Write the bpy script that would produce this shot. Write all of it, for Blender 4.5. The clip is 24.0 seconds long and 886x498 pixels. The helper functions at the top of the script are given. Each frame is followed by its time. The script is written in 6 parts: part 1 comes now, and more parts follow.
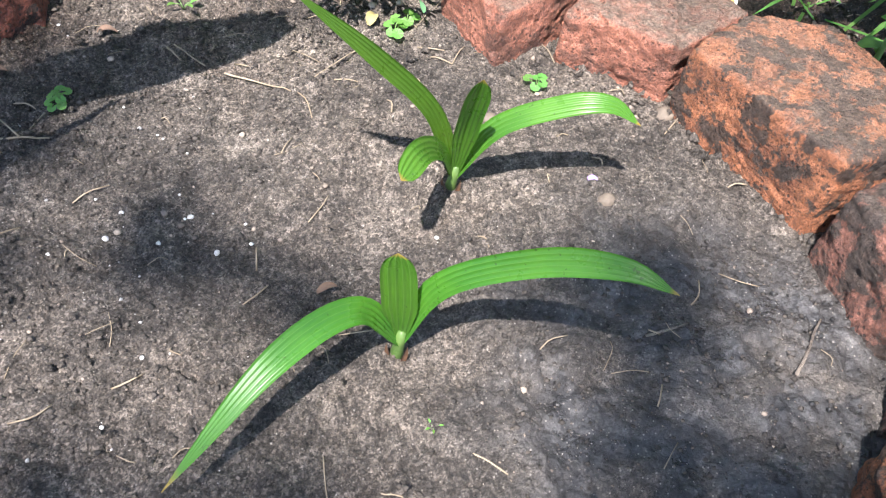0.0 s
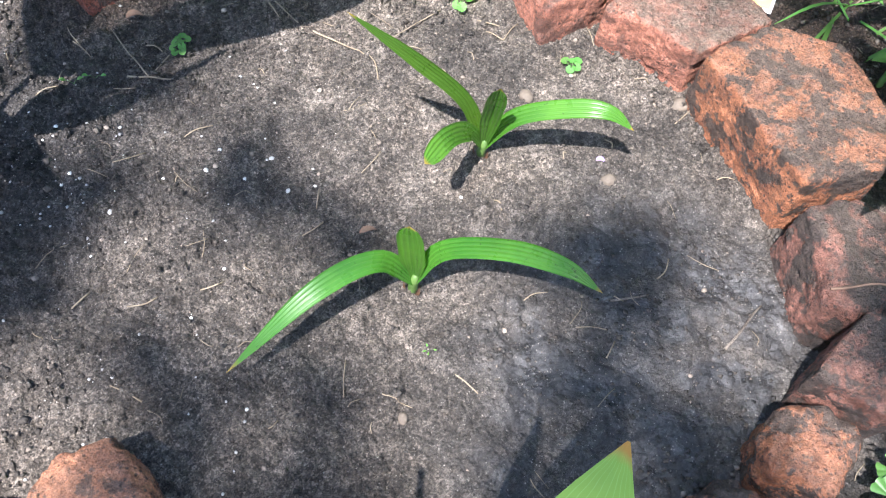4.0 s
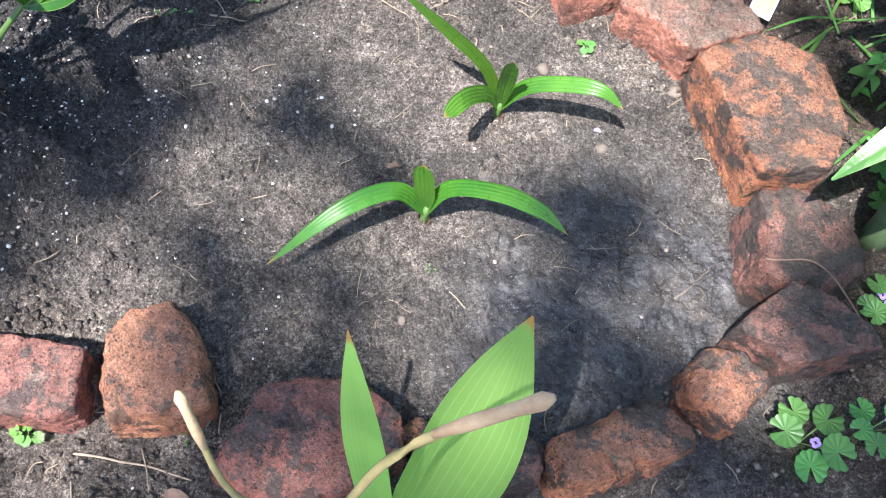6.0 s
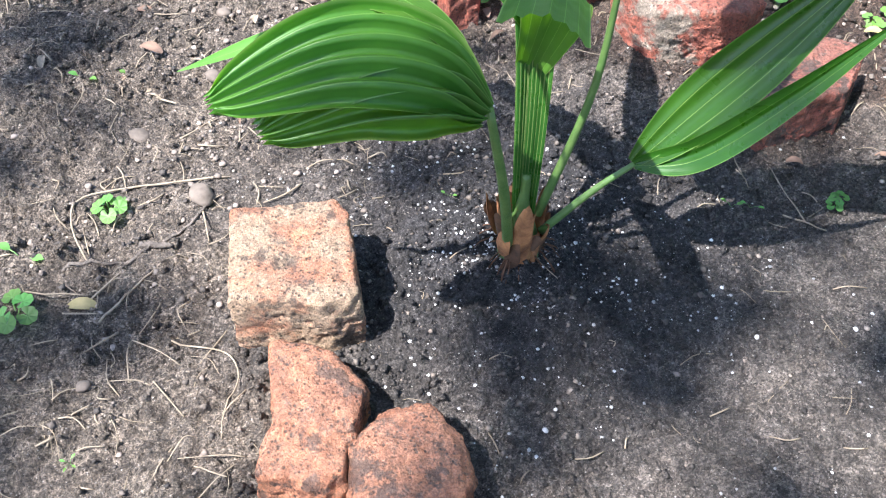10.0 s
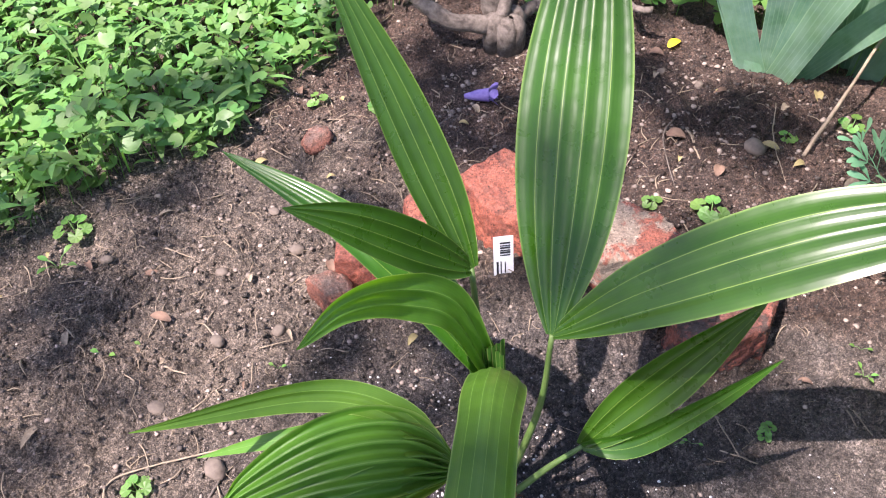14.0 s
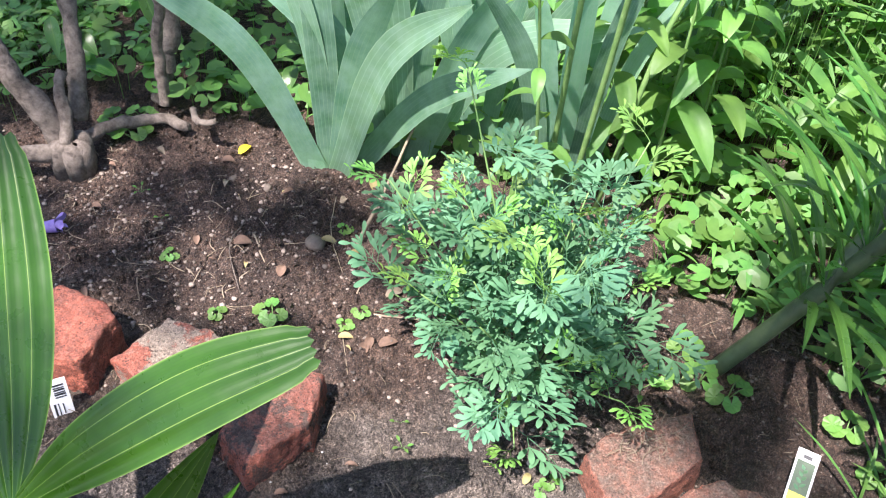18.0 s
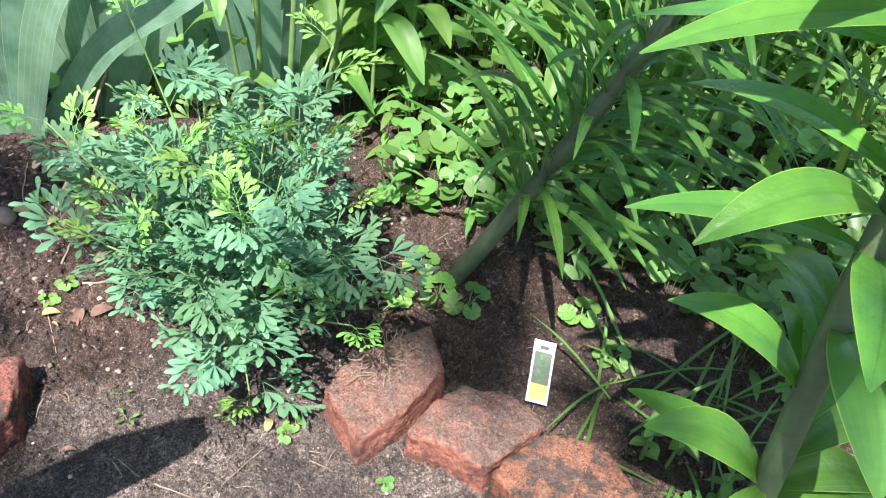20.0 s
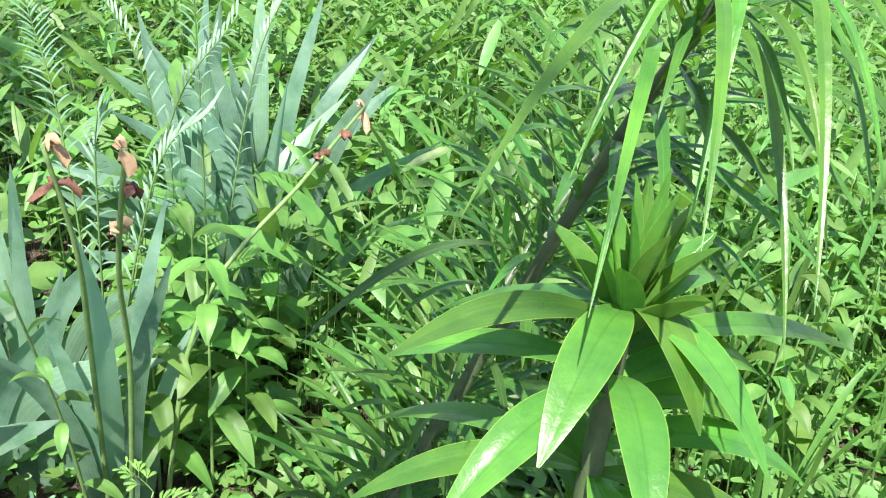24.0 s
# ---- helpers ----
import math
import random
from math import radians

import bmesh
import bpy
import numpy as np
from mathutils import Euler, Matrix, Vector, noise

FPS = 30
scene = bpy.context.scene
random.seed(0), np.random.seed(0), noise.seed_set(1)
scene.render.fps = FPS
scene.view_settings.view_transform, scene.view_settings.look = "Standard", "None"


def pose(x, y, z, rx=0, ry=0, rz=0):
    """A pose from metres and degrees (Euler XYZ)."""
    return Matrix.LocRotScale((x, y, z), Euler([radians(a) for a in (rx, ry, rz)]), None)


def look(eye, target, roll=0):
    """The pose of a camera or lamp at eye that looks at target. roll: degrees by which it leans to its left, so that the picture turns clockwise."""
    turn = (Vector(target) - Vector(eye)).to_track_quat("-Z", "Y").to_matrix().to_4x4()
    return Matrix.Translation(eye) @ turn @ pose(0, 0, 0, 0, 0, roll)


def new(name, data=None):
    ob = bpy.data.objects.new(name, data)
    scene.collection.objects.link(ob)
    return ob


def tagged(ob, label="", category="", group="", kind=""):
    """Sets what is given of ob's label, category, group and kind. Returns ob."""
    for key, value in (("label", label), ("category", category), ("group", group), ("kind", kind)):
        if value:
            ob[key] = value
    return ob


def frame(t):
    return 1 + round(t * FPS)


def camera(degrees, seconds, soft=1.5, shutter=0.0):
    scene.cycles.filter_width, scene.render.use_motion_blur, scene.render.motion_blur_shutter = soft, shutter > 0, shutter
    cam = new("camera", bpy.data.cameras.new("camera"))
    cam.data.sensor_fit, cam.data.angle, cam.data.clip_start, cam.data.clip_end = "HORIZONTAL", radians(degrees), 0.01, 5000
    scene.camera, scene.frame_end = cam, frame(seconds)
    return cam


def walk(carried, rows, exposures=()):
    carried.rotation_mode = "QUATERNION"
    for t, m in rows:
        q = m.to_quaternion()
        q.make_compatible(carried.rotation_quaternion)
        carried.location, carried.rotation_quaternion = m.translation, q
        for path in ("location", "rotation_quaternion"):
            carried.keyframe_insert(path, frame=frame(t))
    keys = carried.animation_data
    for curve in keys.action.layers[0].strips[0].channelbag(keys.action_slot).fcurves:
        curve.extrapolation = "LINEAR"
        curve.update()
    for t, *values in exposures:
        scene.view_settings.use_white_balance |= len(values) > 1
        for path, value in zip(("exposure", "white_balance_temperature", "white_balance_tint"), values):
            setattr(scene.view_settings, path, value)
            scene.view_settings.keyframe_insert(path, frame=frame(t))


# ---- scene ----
import functools

cam = camera(54.4, 24.0, 1.1)
PATH = [
    (0, (0.158, 0.216, 0.444), (0.115, 1.513, -1.078), 8.8),
    (0.5, (0.164, 0.221, 0.443), (0.161, 1.513, -1.084), 9.6),
    (1, (0.173, 0.213, 0.452), (0.17, 1.485, -1.092), 9.5),
    (1.5, (0.186, 0.207, 0.468), (0.155, 1.463, -1.087), 9.3),
    (2, (0.185, 0.202, 0.489), (0.112, 1.429, -1.088), 9.6),
    (2.5, (0.188, 0.206, 0.515), (0.078, 1.359, -1.116), 9.6),
    (4.5, (0.23, 0.187, 0.647), (0.013, 1.159, -1.087), 7.4),
    (5, (0.251, 0.166, 0.686), (0.035, 1.122, -1.057), 7.2),
    (5.5, (0.268, 0.151, 0.716), (0.035, 1.071, -1.044), 8.3),
    (6, (0.265, 0.125, 0.728), (0.011, 1.005, -1.05), 11.0),
    (6.5, (0.219, 0.087, 0.727), (-0.085, 0.916, -1.068), 12.3),
    (7, (0.163, 0.072, 0.712), (-0.2, 0.808, -1.112), 10.9),
    (7.5, (0.103, 0.052, 0.703), (-0.359, 0.715, -1.127), 6.5),
    (8, (0.058, 0.04, 0.691), (-0.514, 0.685, -1.113), 2.6),
    (8.5, (0.031, 0.02, 0.672), (-0.636, 0.72, -1.079), 2.3),
    (9, (0.017, 0.012, 0.63), (-0.715, 0.8, -1.056), 3.1),
    (9.5, (-0.005, 0.016, 0.607), (-0.832, 0.871, -1.0), 1.7),
    (10, (-0.023, 0.024, 0.582), (-0.93, 0.933, -0.951), 0.7),
    (10.5, (-0.047, 0.042, 0.561), (-0.98, 1.019, -0.914), 0.8),
    (11, (-0.072, 0.062, 0.539), (-1.036, 1.103, -0.871), 1.2),
    (11.5, (-0.086, 0.065, 0.55), (-1.112, 1.122, -0.803), 0.5),
    (13.5, (-0.025, 0.075, 0.758), (-1.039, 1.066, -0.653), -3.1),
    (14, (-0.058, 0.1, 0.817), (-1.02, 1.076, -0.64), -3.5),
    (14.5, (-0.096, 0.13, 0.843), (-1.017, 1.093, -0.649), -4.1),
    (15, (-0.095, 0.154, 0.883), (-0.964, 1.123, -0.636), -4.0),
    (15.5, (-0.069, 0.184, 0.908), (-0.851, 1.127, -0.673), -4.7),
    (16, (-0.013, 0.216, 0.902), (-0.675, 1.167, -0.728), -3.3),
    (16.5, (0.04, 0.23, 0.902), (-0.553, 1.238, -0.721), -1.4),
    (17, (0.082, 0.237, 0.912), (-0.508, 1.361, -0.633), -0.2),
    (17.5, (0.113, 0.24, 0.929), (-0.485, 1.478, -0.523), 1.1),
    (18, (0.143, 0.243, 0.915), (-0.379, 1.607, -0.452), 3.9),
    (18.5, (0.176, 0.263, 0.913), (-0.218, 1.698, -0.424), 5.8),
    (19, (0.219, 0.283, 0.901), (-0.055, 1.728, -0.454), 6.6),
    (19.5, (0.233, 0.287, 0.874), (0.078, 1.707, -0.525), 7.2),
    (21.5, (0.233, 0.3, 0.82), (0.398, 1.749, -0.548), 9.5),
    (22, (0.262, 0.313, 0.89), (0.436, 1.841, -0.388), 8.1),
    (22.5, (0.292, 0.316, 0.962), (0.45, 1.912, -0.232), 7.4),
    (22.8, (0.303, 0.307, 1.018), (0.437, 1.937, -0.132), 6.2),
    (23, (0.306, 0.294, 1.048), (0.436, 1.948, -0.07), 6.0),
    (23.3, (0.311, 0.283, 1.07), (0.458, 1.974, 0.013), 6.4),
    (23.5, (0.323, 0.265, 1.095), (0.452, 1.979, 0.071), 6.3),
    (24, (0.33, 0.244, 1.16), (0.45, 2.01, 0.228), 6.8),
]
walk(cam, [(t, look(eye, target, roll)) for t, eye, target, roll in PATH], exposures=((0.0, 1.7, 6400.0, 14.0), (5.0, 1.78, 6100.0, 13.0), (7.0, 1.74, 6100.0, 13.0), (8.5, 1.66, 6100.0, 13.0), (10.0, 1.84, 6000.0, 13.0), (11.5, 1.92, 6000.0, 12.0), (13.5, 1.45, 6700.0, 29.0), (15.5, 1.42, 6600.0, 28.0), (17.0, 1.48, 6500.0, 21.0), (19.5, 1.48, 6500.0, 21.0), (21.5, 1.38, 6700.0, 16.0), (24.0, 1.3, 6700.0, 16.0)))

# ---- light ----
# the sun stands behind the first camera, 62 degrees high, and comes through a tree
SUN = Vector((-0.14, -0.52, 1.0)).normalized()
sun_data = bpy.data.lights.new("sun", "SUN")
sun_data.energy, sun_data.angle, sun_data.color = 5.0, radians(0.53), (1.0, 0.965, 0.93)
sun = new("sun", sun_data)
sun.matrix_world = look(SUN * 20, (0, 0, 0))
world = bpy.data.worlds.new("sky")
scene.world = world
world.use_nodes = True
sky = world.node_tree.nodes.new("ShaderNodeTexSky")
sky.sky_type, sky.sun_disc = "NISHITA", False
sky.sun_elevation, sky.sun_rotation = math.asin(SUN.z), math.atan2(SUN.x, SUN.y)
backing = world.node_tree.nodes["Background"]
backing.inputs[1].default_value = 0.118
world.node_tree.links.new(sky.outputs[0], backing.inputs[0])

# ---- materials ----


class Nodes:
    """A small writer of node materials."""

    def __init__(self, name):
        self.mat = bpy.data.materials.new(name)
        self.mat.use_nodes = True
        self.tree = self.mat.node_tree
        self.out = self.tree.nodes["Material Output"]
        self.bsdf = self.tree.nodes["Principled BSDF"]

    def put(self, kind, **sets):
        node = self.tree.nodes.new("ShaderNode" + kind)
        for key, value in sets.items():
            if key in node.inputs:
                self.feed(value, node.inputs[key])
            elif key == "operation":
                node.operation = value
            elif key == "data_type":
                node.data_type = value
            elif key == "blend_type":
                node.blend_type = value
            elif key == "interpolation_type":
                node.interpolation_type = value
        return node

    def feed(self, value, socket):
        if isinstance(value, bpy.types.NodeSocket):
            self.tree.links.new(value, socket)
        elif isinstance(value, (tuple, list)) and len(value) == 3 and socket.type == "RGBA":
            socket.default_value = (*value, 1)
        else:
            socket.default_value = value

    def place(self):
        return self.tree.nodes.new("ShaderNodeTexCoord").outputs["Object"]

    def chance(self):
        return self.tree.nodes.new("ShaderNodeObjectInfo").outputs["Random"]

    def island(self):
        return self.tree.nodes.new("ShaderNodeNewGeometry").outputs["Random Per Island"]

    def noise(self, scale, detail=4.0, rough=0.6, at=None, distort=0.0):
        node = self.put("TexNoise", Scale=scale, Detail=detail, Roughness=rough, Distortion=distort)
        self.feed(at if at is not None else self.place(), node.inputs["Vector"])
        return node.outputs["Fac"]

    def ramp(self, value, *stops):
        node = self.put("ValToRGB")
        self.feed(value, node.inputs[0])
        while len(node.color_ramp.elements) < len(stops):
            node.color_ramp.elements.new(1.0)
        for element, (at, colour) in zip(node.color_ramp.elements, stops):
            element.position = at
            element.color = (*colour, 1) if isinstance(colour, tuple) else (colour, colour, colour, 1)
        return node.outputs[0]

    def mix(self, factor, a, b, blend="MIX"):
        node = self.put("Mix", data_type="RGBA", blend_type=blend)
        self.feed(factor, node.inputs[0])
        self.feed(a, node.inputs[6])
        self.feed(b, node.inputs[7])
        return node.outputs[2]

    def sum(self, a, b, op="ADD"):
        node = self.put("Math", operation=op)
        self.feed(a, node.inputs[0])
        self.feed(b, node.inputs[1])
        return node.outputs[0]

    def bump(self, height, depth, strength=1.0, under=None):
        node = self.put("Bump", Distance=depth)
        self.feed(strength, node.inputs["Strength"])
        self.feed(height, node.inputs["Height"])
        if under is not None:
            self.feed(under, node.inputs["Normal"])
        return node.outputs["Normal"]

    def done(self, colour, rough, normal=None, **more):
        self.feed(colour, self.bsdf.inputs["Base Color"])
        self.feed(rough, self.bsdf.inputs["Roughness"])
        if normal is not None:
            self.feed(normal, self.bsdf.inputs["Normal"])
        for key, value in more.items():
            self.feed(value, self.bsdf.inputs[key.replace("_", " ")])
        return self.mat


def spot(n, x, y, radius, soft=0.5):
    """1 inside a round place of the ground, 0 outside."""
    gap = n.put("VectorMath", operation="DISTANCE")
    flat = n.put("VectorMath", operation="MULTIPLY")
    n.feed(n.place(), flat.inputs[0])
    flat.inputs[1].default_value = (1, 1, 0)
    n.tree.links.new(flat.outputs[0], gap.inputs[0])
    gap.inputs[1].default_value = (x, y, 0)
    wob = n.sum(gap.outputs["Value"], n.sum(n.sum(n.noise(9, 3), 0.5, "SUBTRACT"), radius * 0.9, "MULTIPLY"))
    rng = n.put("MapRange", interpolation_type="SMOOTHSTEP")
    n.feed(wob, rng.inputs[0])
    rng.inputs[1].default_value, rng.inputs[2].default_value = radius * (1 - soft), radius * (1 + soft)
    rng.inputs[3].default_value, rng.inputs[4].default_value = 1, 0
    return rng.outputs[0]


def soil_material():
    n = Nodes("garden_soil")
    # dark potting mix, greyish sandy crust, brown garden earth outside the bricks
    crust = n.ramp(n.noise(24, 9, 0.7), (0.3, (0.13, 0.104, 0.083)), (0.5, (0.225, 0.186, 0.15)), (0.7, (0.34, 0.285, 0.235)))
    brown = n.ramp(n.noise(30, 7, 0.68), (0.3, (0.075, 0.045, 0.03)), (0.5, (0.135, 0.086, 0.06)), (0.7, (0.22, 0.15, 0.108)))
    dark = n.ramp(n.noise(60, 6, 0.7), (0.3, (0.032, 0.029, 0.028)), (0.55, (0.07, 0.063, 0.06)), (0.78, (0.13, 0.118, 0.11)))
    bed = n.sum(spot(n, 0.14, 0.52, 0.40, 0.25), spot(n, -0.28, 0.43, 0.25, 0.3), "MAXIMUM")
    ashen = n.ramp(n.noise(30, 7, 0.68), (0.3, (0.095, 0.075, 0.056)), (0.5, (0.185, 0.146, 0.108)), (0.7, (0.3, 0.243, 0.182)))
    side = n.sum(spot(n, -0.75, 0.0, 0.75, 0.25), spot(n, -0.1, -0.2, 0.42, 0.3), "MAXIMUM")
    col = n.mix(n.ramp(n.noise(3.2, 5, 0.6), (0.42, 0.0), (0.62, 0.6)), brown, (0.052, 0.033, 0.024))
    col = n.mix(side, col, ashen)
    col = n.mix(bed, col, crust)
    pot = n.sum(spot(n, -0.33, 0.40, 0.24, 0.45), n.ramp(n.noise(5.5, 4), (0.42, 0.0), (0.62, 0.75)), "MULTIPLY")
    pot = n.sum(spot(n, -0.33, 0.43, 0.17, 0.5), pot, "MAXIMUM")
    col = n.mix(pot, col, dark)
    damp_shade = n.sum(n.ramp(n.noise(11, 8, 0.68), (0.48, 0.0), (0.58, 0.7)), n.ramp(n.noise(7.5, 6, 0.62), (0.46, 0.0), (0.58, 0.95)), "MAXIMUM")
    # placed spots: moist earth, with the crown's soft shade painted in too
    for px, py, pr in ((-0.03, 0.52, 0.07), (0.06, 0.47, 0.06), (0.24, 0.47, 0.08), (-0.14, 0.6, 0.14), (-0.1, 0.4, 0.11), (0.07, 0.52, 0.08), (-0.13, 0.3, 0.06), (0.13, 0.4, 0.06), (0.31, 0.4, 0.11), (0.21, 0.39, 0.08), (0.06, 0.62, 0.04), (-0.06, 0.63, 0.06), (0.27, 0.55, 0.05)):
        damp_shade = n.sum(damp_shade, n.sum(spot(n, px, py, pr, 0.7), n.ramp(n.noise(28, 6, 0.7), (0.35, 0.25), (0.55, 0.85)), "MULTIPLY"), "MAXIMUM")
    damp_shade = n.sum(damp_shade, n.sum(n.sum(bed, 0.6, "MULTIPLY"), 0.4), "MULTIPLY")
    col = n.mix(damp_shade, col, n.mix(0.66, col, (0.022, 0.021, 0.021)))
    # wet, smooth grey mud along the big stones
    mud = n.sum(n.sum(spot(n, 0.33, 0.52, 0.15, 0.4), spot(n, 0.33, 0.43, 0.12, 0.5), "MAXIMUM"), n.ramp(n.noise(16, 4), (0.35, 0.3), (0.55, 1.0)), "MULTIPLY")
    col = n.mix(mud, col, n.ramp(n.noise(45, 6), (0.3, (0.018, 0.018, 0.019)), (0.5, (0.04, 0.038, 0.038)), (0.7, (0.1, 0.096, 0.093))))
    specks = n.put("TexVoronoi", Scale=210.0)
    n.feed(n.place(), specks.inputs["Vector"])
    grit = n.sum(n.ramp(specks.outputs["Distance"], (0.12, 1.0), (0.2, 0.0)), n.ramp(n.sum(specks.outputs["Color"], 0.0), (0.72, 0.0), (0.76, 1.0)), "MULTIPLY")
    col = n.mix(n.sum(grit, n.sum(0.6, n.sum(mud, 0.5, "MULTIPLY"), "SUBTRACT"), "MULTIPLY"), col, (0.5, 0.46, 0.4))
    rough = n.mix(mud, (0.93, 0.93, 0.93), n.ramp(n.noise(40, 3), (0.35, 0.2), (0.7, 0.5)))
    # light and dark crumbs of many sizes; dark specks also paint shade between grains
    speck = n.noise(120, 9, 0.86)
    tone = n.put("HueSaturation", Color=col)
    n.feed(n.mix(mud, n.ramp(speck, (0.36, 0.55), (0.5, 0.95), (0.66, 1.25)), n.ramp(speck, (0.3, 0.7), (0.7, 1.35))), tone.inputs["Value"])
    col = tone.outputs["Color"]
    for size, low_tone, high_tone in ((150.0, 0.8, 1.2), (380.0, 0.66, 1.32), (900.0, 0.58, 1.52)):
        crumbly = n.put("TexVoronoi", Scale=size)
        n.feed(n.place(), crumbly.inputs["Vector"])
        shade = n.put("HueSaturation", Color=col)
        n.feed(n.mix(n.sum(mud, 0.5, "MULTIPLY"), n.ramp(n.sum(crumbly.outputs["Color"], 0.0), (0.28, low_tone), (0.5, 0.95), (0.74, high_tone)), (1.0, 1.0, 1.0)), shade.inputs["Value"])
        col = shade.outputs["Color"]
    sand = n.put("TexVoronoi", Scale=430.0)
    n.feed(n.place(), sand.inputs["Vector"])
    pale = n.sum(n.ramp(sand.outputs["Distance"], (0.2, 1.0), (0.3, 0.0)), n.ramp(n.sum(sand.outputs["Color"], 0.0), (0.73, 0.0), (0.76, 1.0)), "MULTIPLY")
    col = n.mix(n.sum(pale, 0.6, "MULTIPLY"), col, (0.42, 0.38, 0.33))
    clods = n.put("TexVoronoi", Scale=120.0, Randomness=1.0)
    n.feed(n.place(), clods.inputs["Vector"])
    beads = n.put("TexVoronoi", Scale=330.0)
    n.feed(n.place(), beads.inputs["Vector"])
    calm = n.sum(1.0, n.sum(mud, 0.6, "MULTIPLY"), "SUBTRACT")
    low = n.bump(n.noise(80, 9, 0.78), 0.013, n.sum(calm, 0.9, "MULTIPLY"))
    mid = n.bump(n.sum(1.0, clods.outputs["Distance"], "SUBTRACT"), 0.004, n.sum(calm, 0.6, "MULTIPLY"), low)
    fine = n.bump(n.sum(n.sum(1.0, beads.outputs["Distance"], "SUBTRACT"), n.noise(700, 4, 0.7)), 0.004, n.sum(calm, 0.9, "MULTIPLY"), mid)
    wet = n.ramp(n.noise(260, 3, 0.6), (0.56, 0.0), (0.62, 1.0))
    rough = n.mix(n.sum(wet, damp_shade, "MULTIPLY"), rough, (0.3, 0.3, 0.3))
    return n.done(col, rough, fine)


def brick_material(name, face, deep, stain, sand=None, mortar=0.0, scale=1.0, dust=0.35, lime=0.5, grime=0.52):
    """Old weathered brick: fired clay, pits, dark growth and dust."""
    n = Nodes(name)
    shift = n.put("VectorMath", operation="ADD")
    n.feed(n.place(), shift.inputs[0])
    scaled = n.put("VectorMath", operation="SCALE")
    scaled.inputs[0].default_value = (7.3, 3.1, 9.7)
    n.feed(n.chance(), scaled.inputs["Scale"])
    n.tree.links.new(scaled.outputs[0], shift.inputs[1])
    at = shift.outputs[0]
    clay = n.ramp(n.noise(34 * scale, 9, 0.74, at), (0.34, deep), (0.52, face), (0.66, tuple(min(1, c * 1.5) for c in face)))
    grain = n.noise(300, 5, 0.75, at)
    clay = n.mix(n.ramp(grain, (0.35, 0.3), (0.6, 0.0)), clay, tuple(c * 0.45 for c in deep))
    if sand:
        clay = n.mix(n.ramp(n.noise(18, 6, 0.68, at), (0.4, 0.0), (0.52, 0.92)), clay, sand)
    soot = n.ramp(n.noise(31, 10, 0.72, at, 0.2), (grime, 0.0), (grime + 0.035, stain))
    soot = n.sum(soot, n.ramp(n.noise(110, 8, 0.75, at), (0.585, 0.0), (0.61, stain * 0.8)), "MAXIMUM")
    col = n.mix(soot, clay, n.ramp(n.noise(150, 4, 0.7, at), (0.3, (0.016, 0.014, 0.012)), (0.75, (0.075, 0.064, 0.052))))
    if mortar:
        col = n.mix(n.ramp(n.noise(15, 7, 0.66, at, 0.3), (lime, 0.0), (lime + 0.05, mortar)), col, n.ramp(n.noise(120, 5, 0.7, at), (0.35, (0.27, 0.22, 0.16)), (0.65, (0.5, 0.43, 0.33))))
    dots = n.put("TexVoronoi", Scale=230.0)
    n.feed(at, dots.inputs["Vector"])
    pits = n.ramp(dots.outputs["Distance"], (0.18, 1.0), (0.34, 0.0))
    pits = n.sum(pits, n.ramp(n.noise(60, 3, 0.6, at), (0.42, 0.0), (0.56, 1.0)), "MULTIPLY")
    col = n.mix(n.sum(pits, 0.8, "MULTIPLY"), col, (0.04, 0.03, 0.024))
    facing = n.put("SeparateXYZ")
    n.feed(n.tree.nodes.new("ShaderNodeNewGeometry").outputs["Normal"], facing.inputs[0])
    laid = n.sum(n.ramp(facing.outputs[2], (0.55, 0.0), (0.9, dust)), n.ramp(n.noise(55, 8, 0.75, at), (0.38, 0.4), (0.62, 1.0)), "MULTIPLY")
    col = n.mix(laid, col, n.ramp(n.noise(210, 6, 0.75, at), (0.35, (0.1, 0.075, 0.058)), (0.65, (0.36, 0.27, 0.205))))
    wear = n.put("HueSaturation", Color=col)
    n.feed(n.ramp(n.noise(170, 8, 0.8, at), (0.34, 0.68), (0.5, 1.0), (0.66, 1.25)), wear.inputs["Value"])
    col = wear.outputs["Color"]
    grit = n.put("TexVoronoi", Scale=620.0)
    n.feed(at, grit.inputs["Vector"])
    tint = n.put("HueSaturation", Color=col)
    n.feed(n.ramp(n.sum(grit.outputs["Color"], 0.0), (0.28, 0.78), (0.5, 1.0), (0.72, 1.2)), tint.inputs["Value"])
    col = tint.outputs["Color"]
    lumps = n.bump(n.noise(70, 9, 0.78, at), 0.012, 0.85)
    lumps = n.bump(n.sum(n.sum(grain, n.noise(700, 3, 0.7, at)), n.sum(pits, 1.4, "MULTIPLY"), "SUBTRACT"), 0.003, 0.9, lumps)
    return n.done(col, n.ramp(n.noise(60, 5, 0.7, at), (0.38, 0.42), (0.58, 0.9)), lumps)


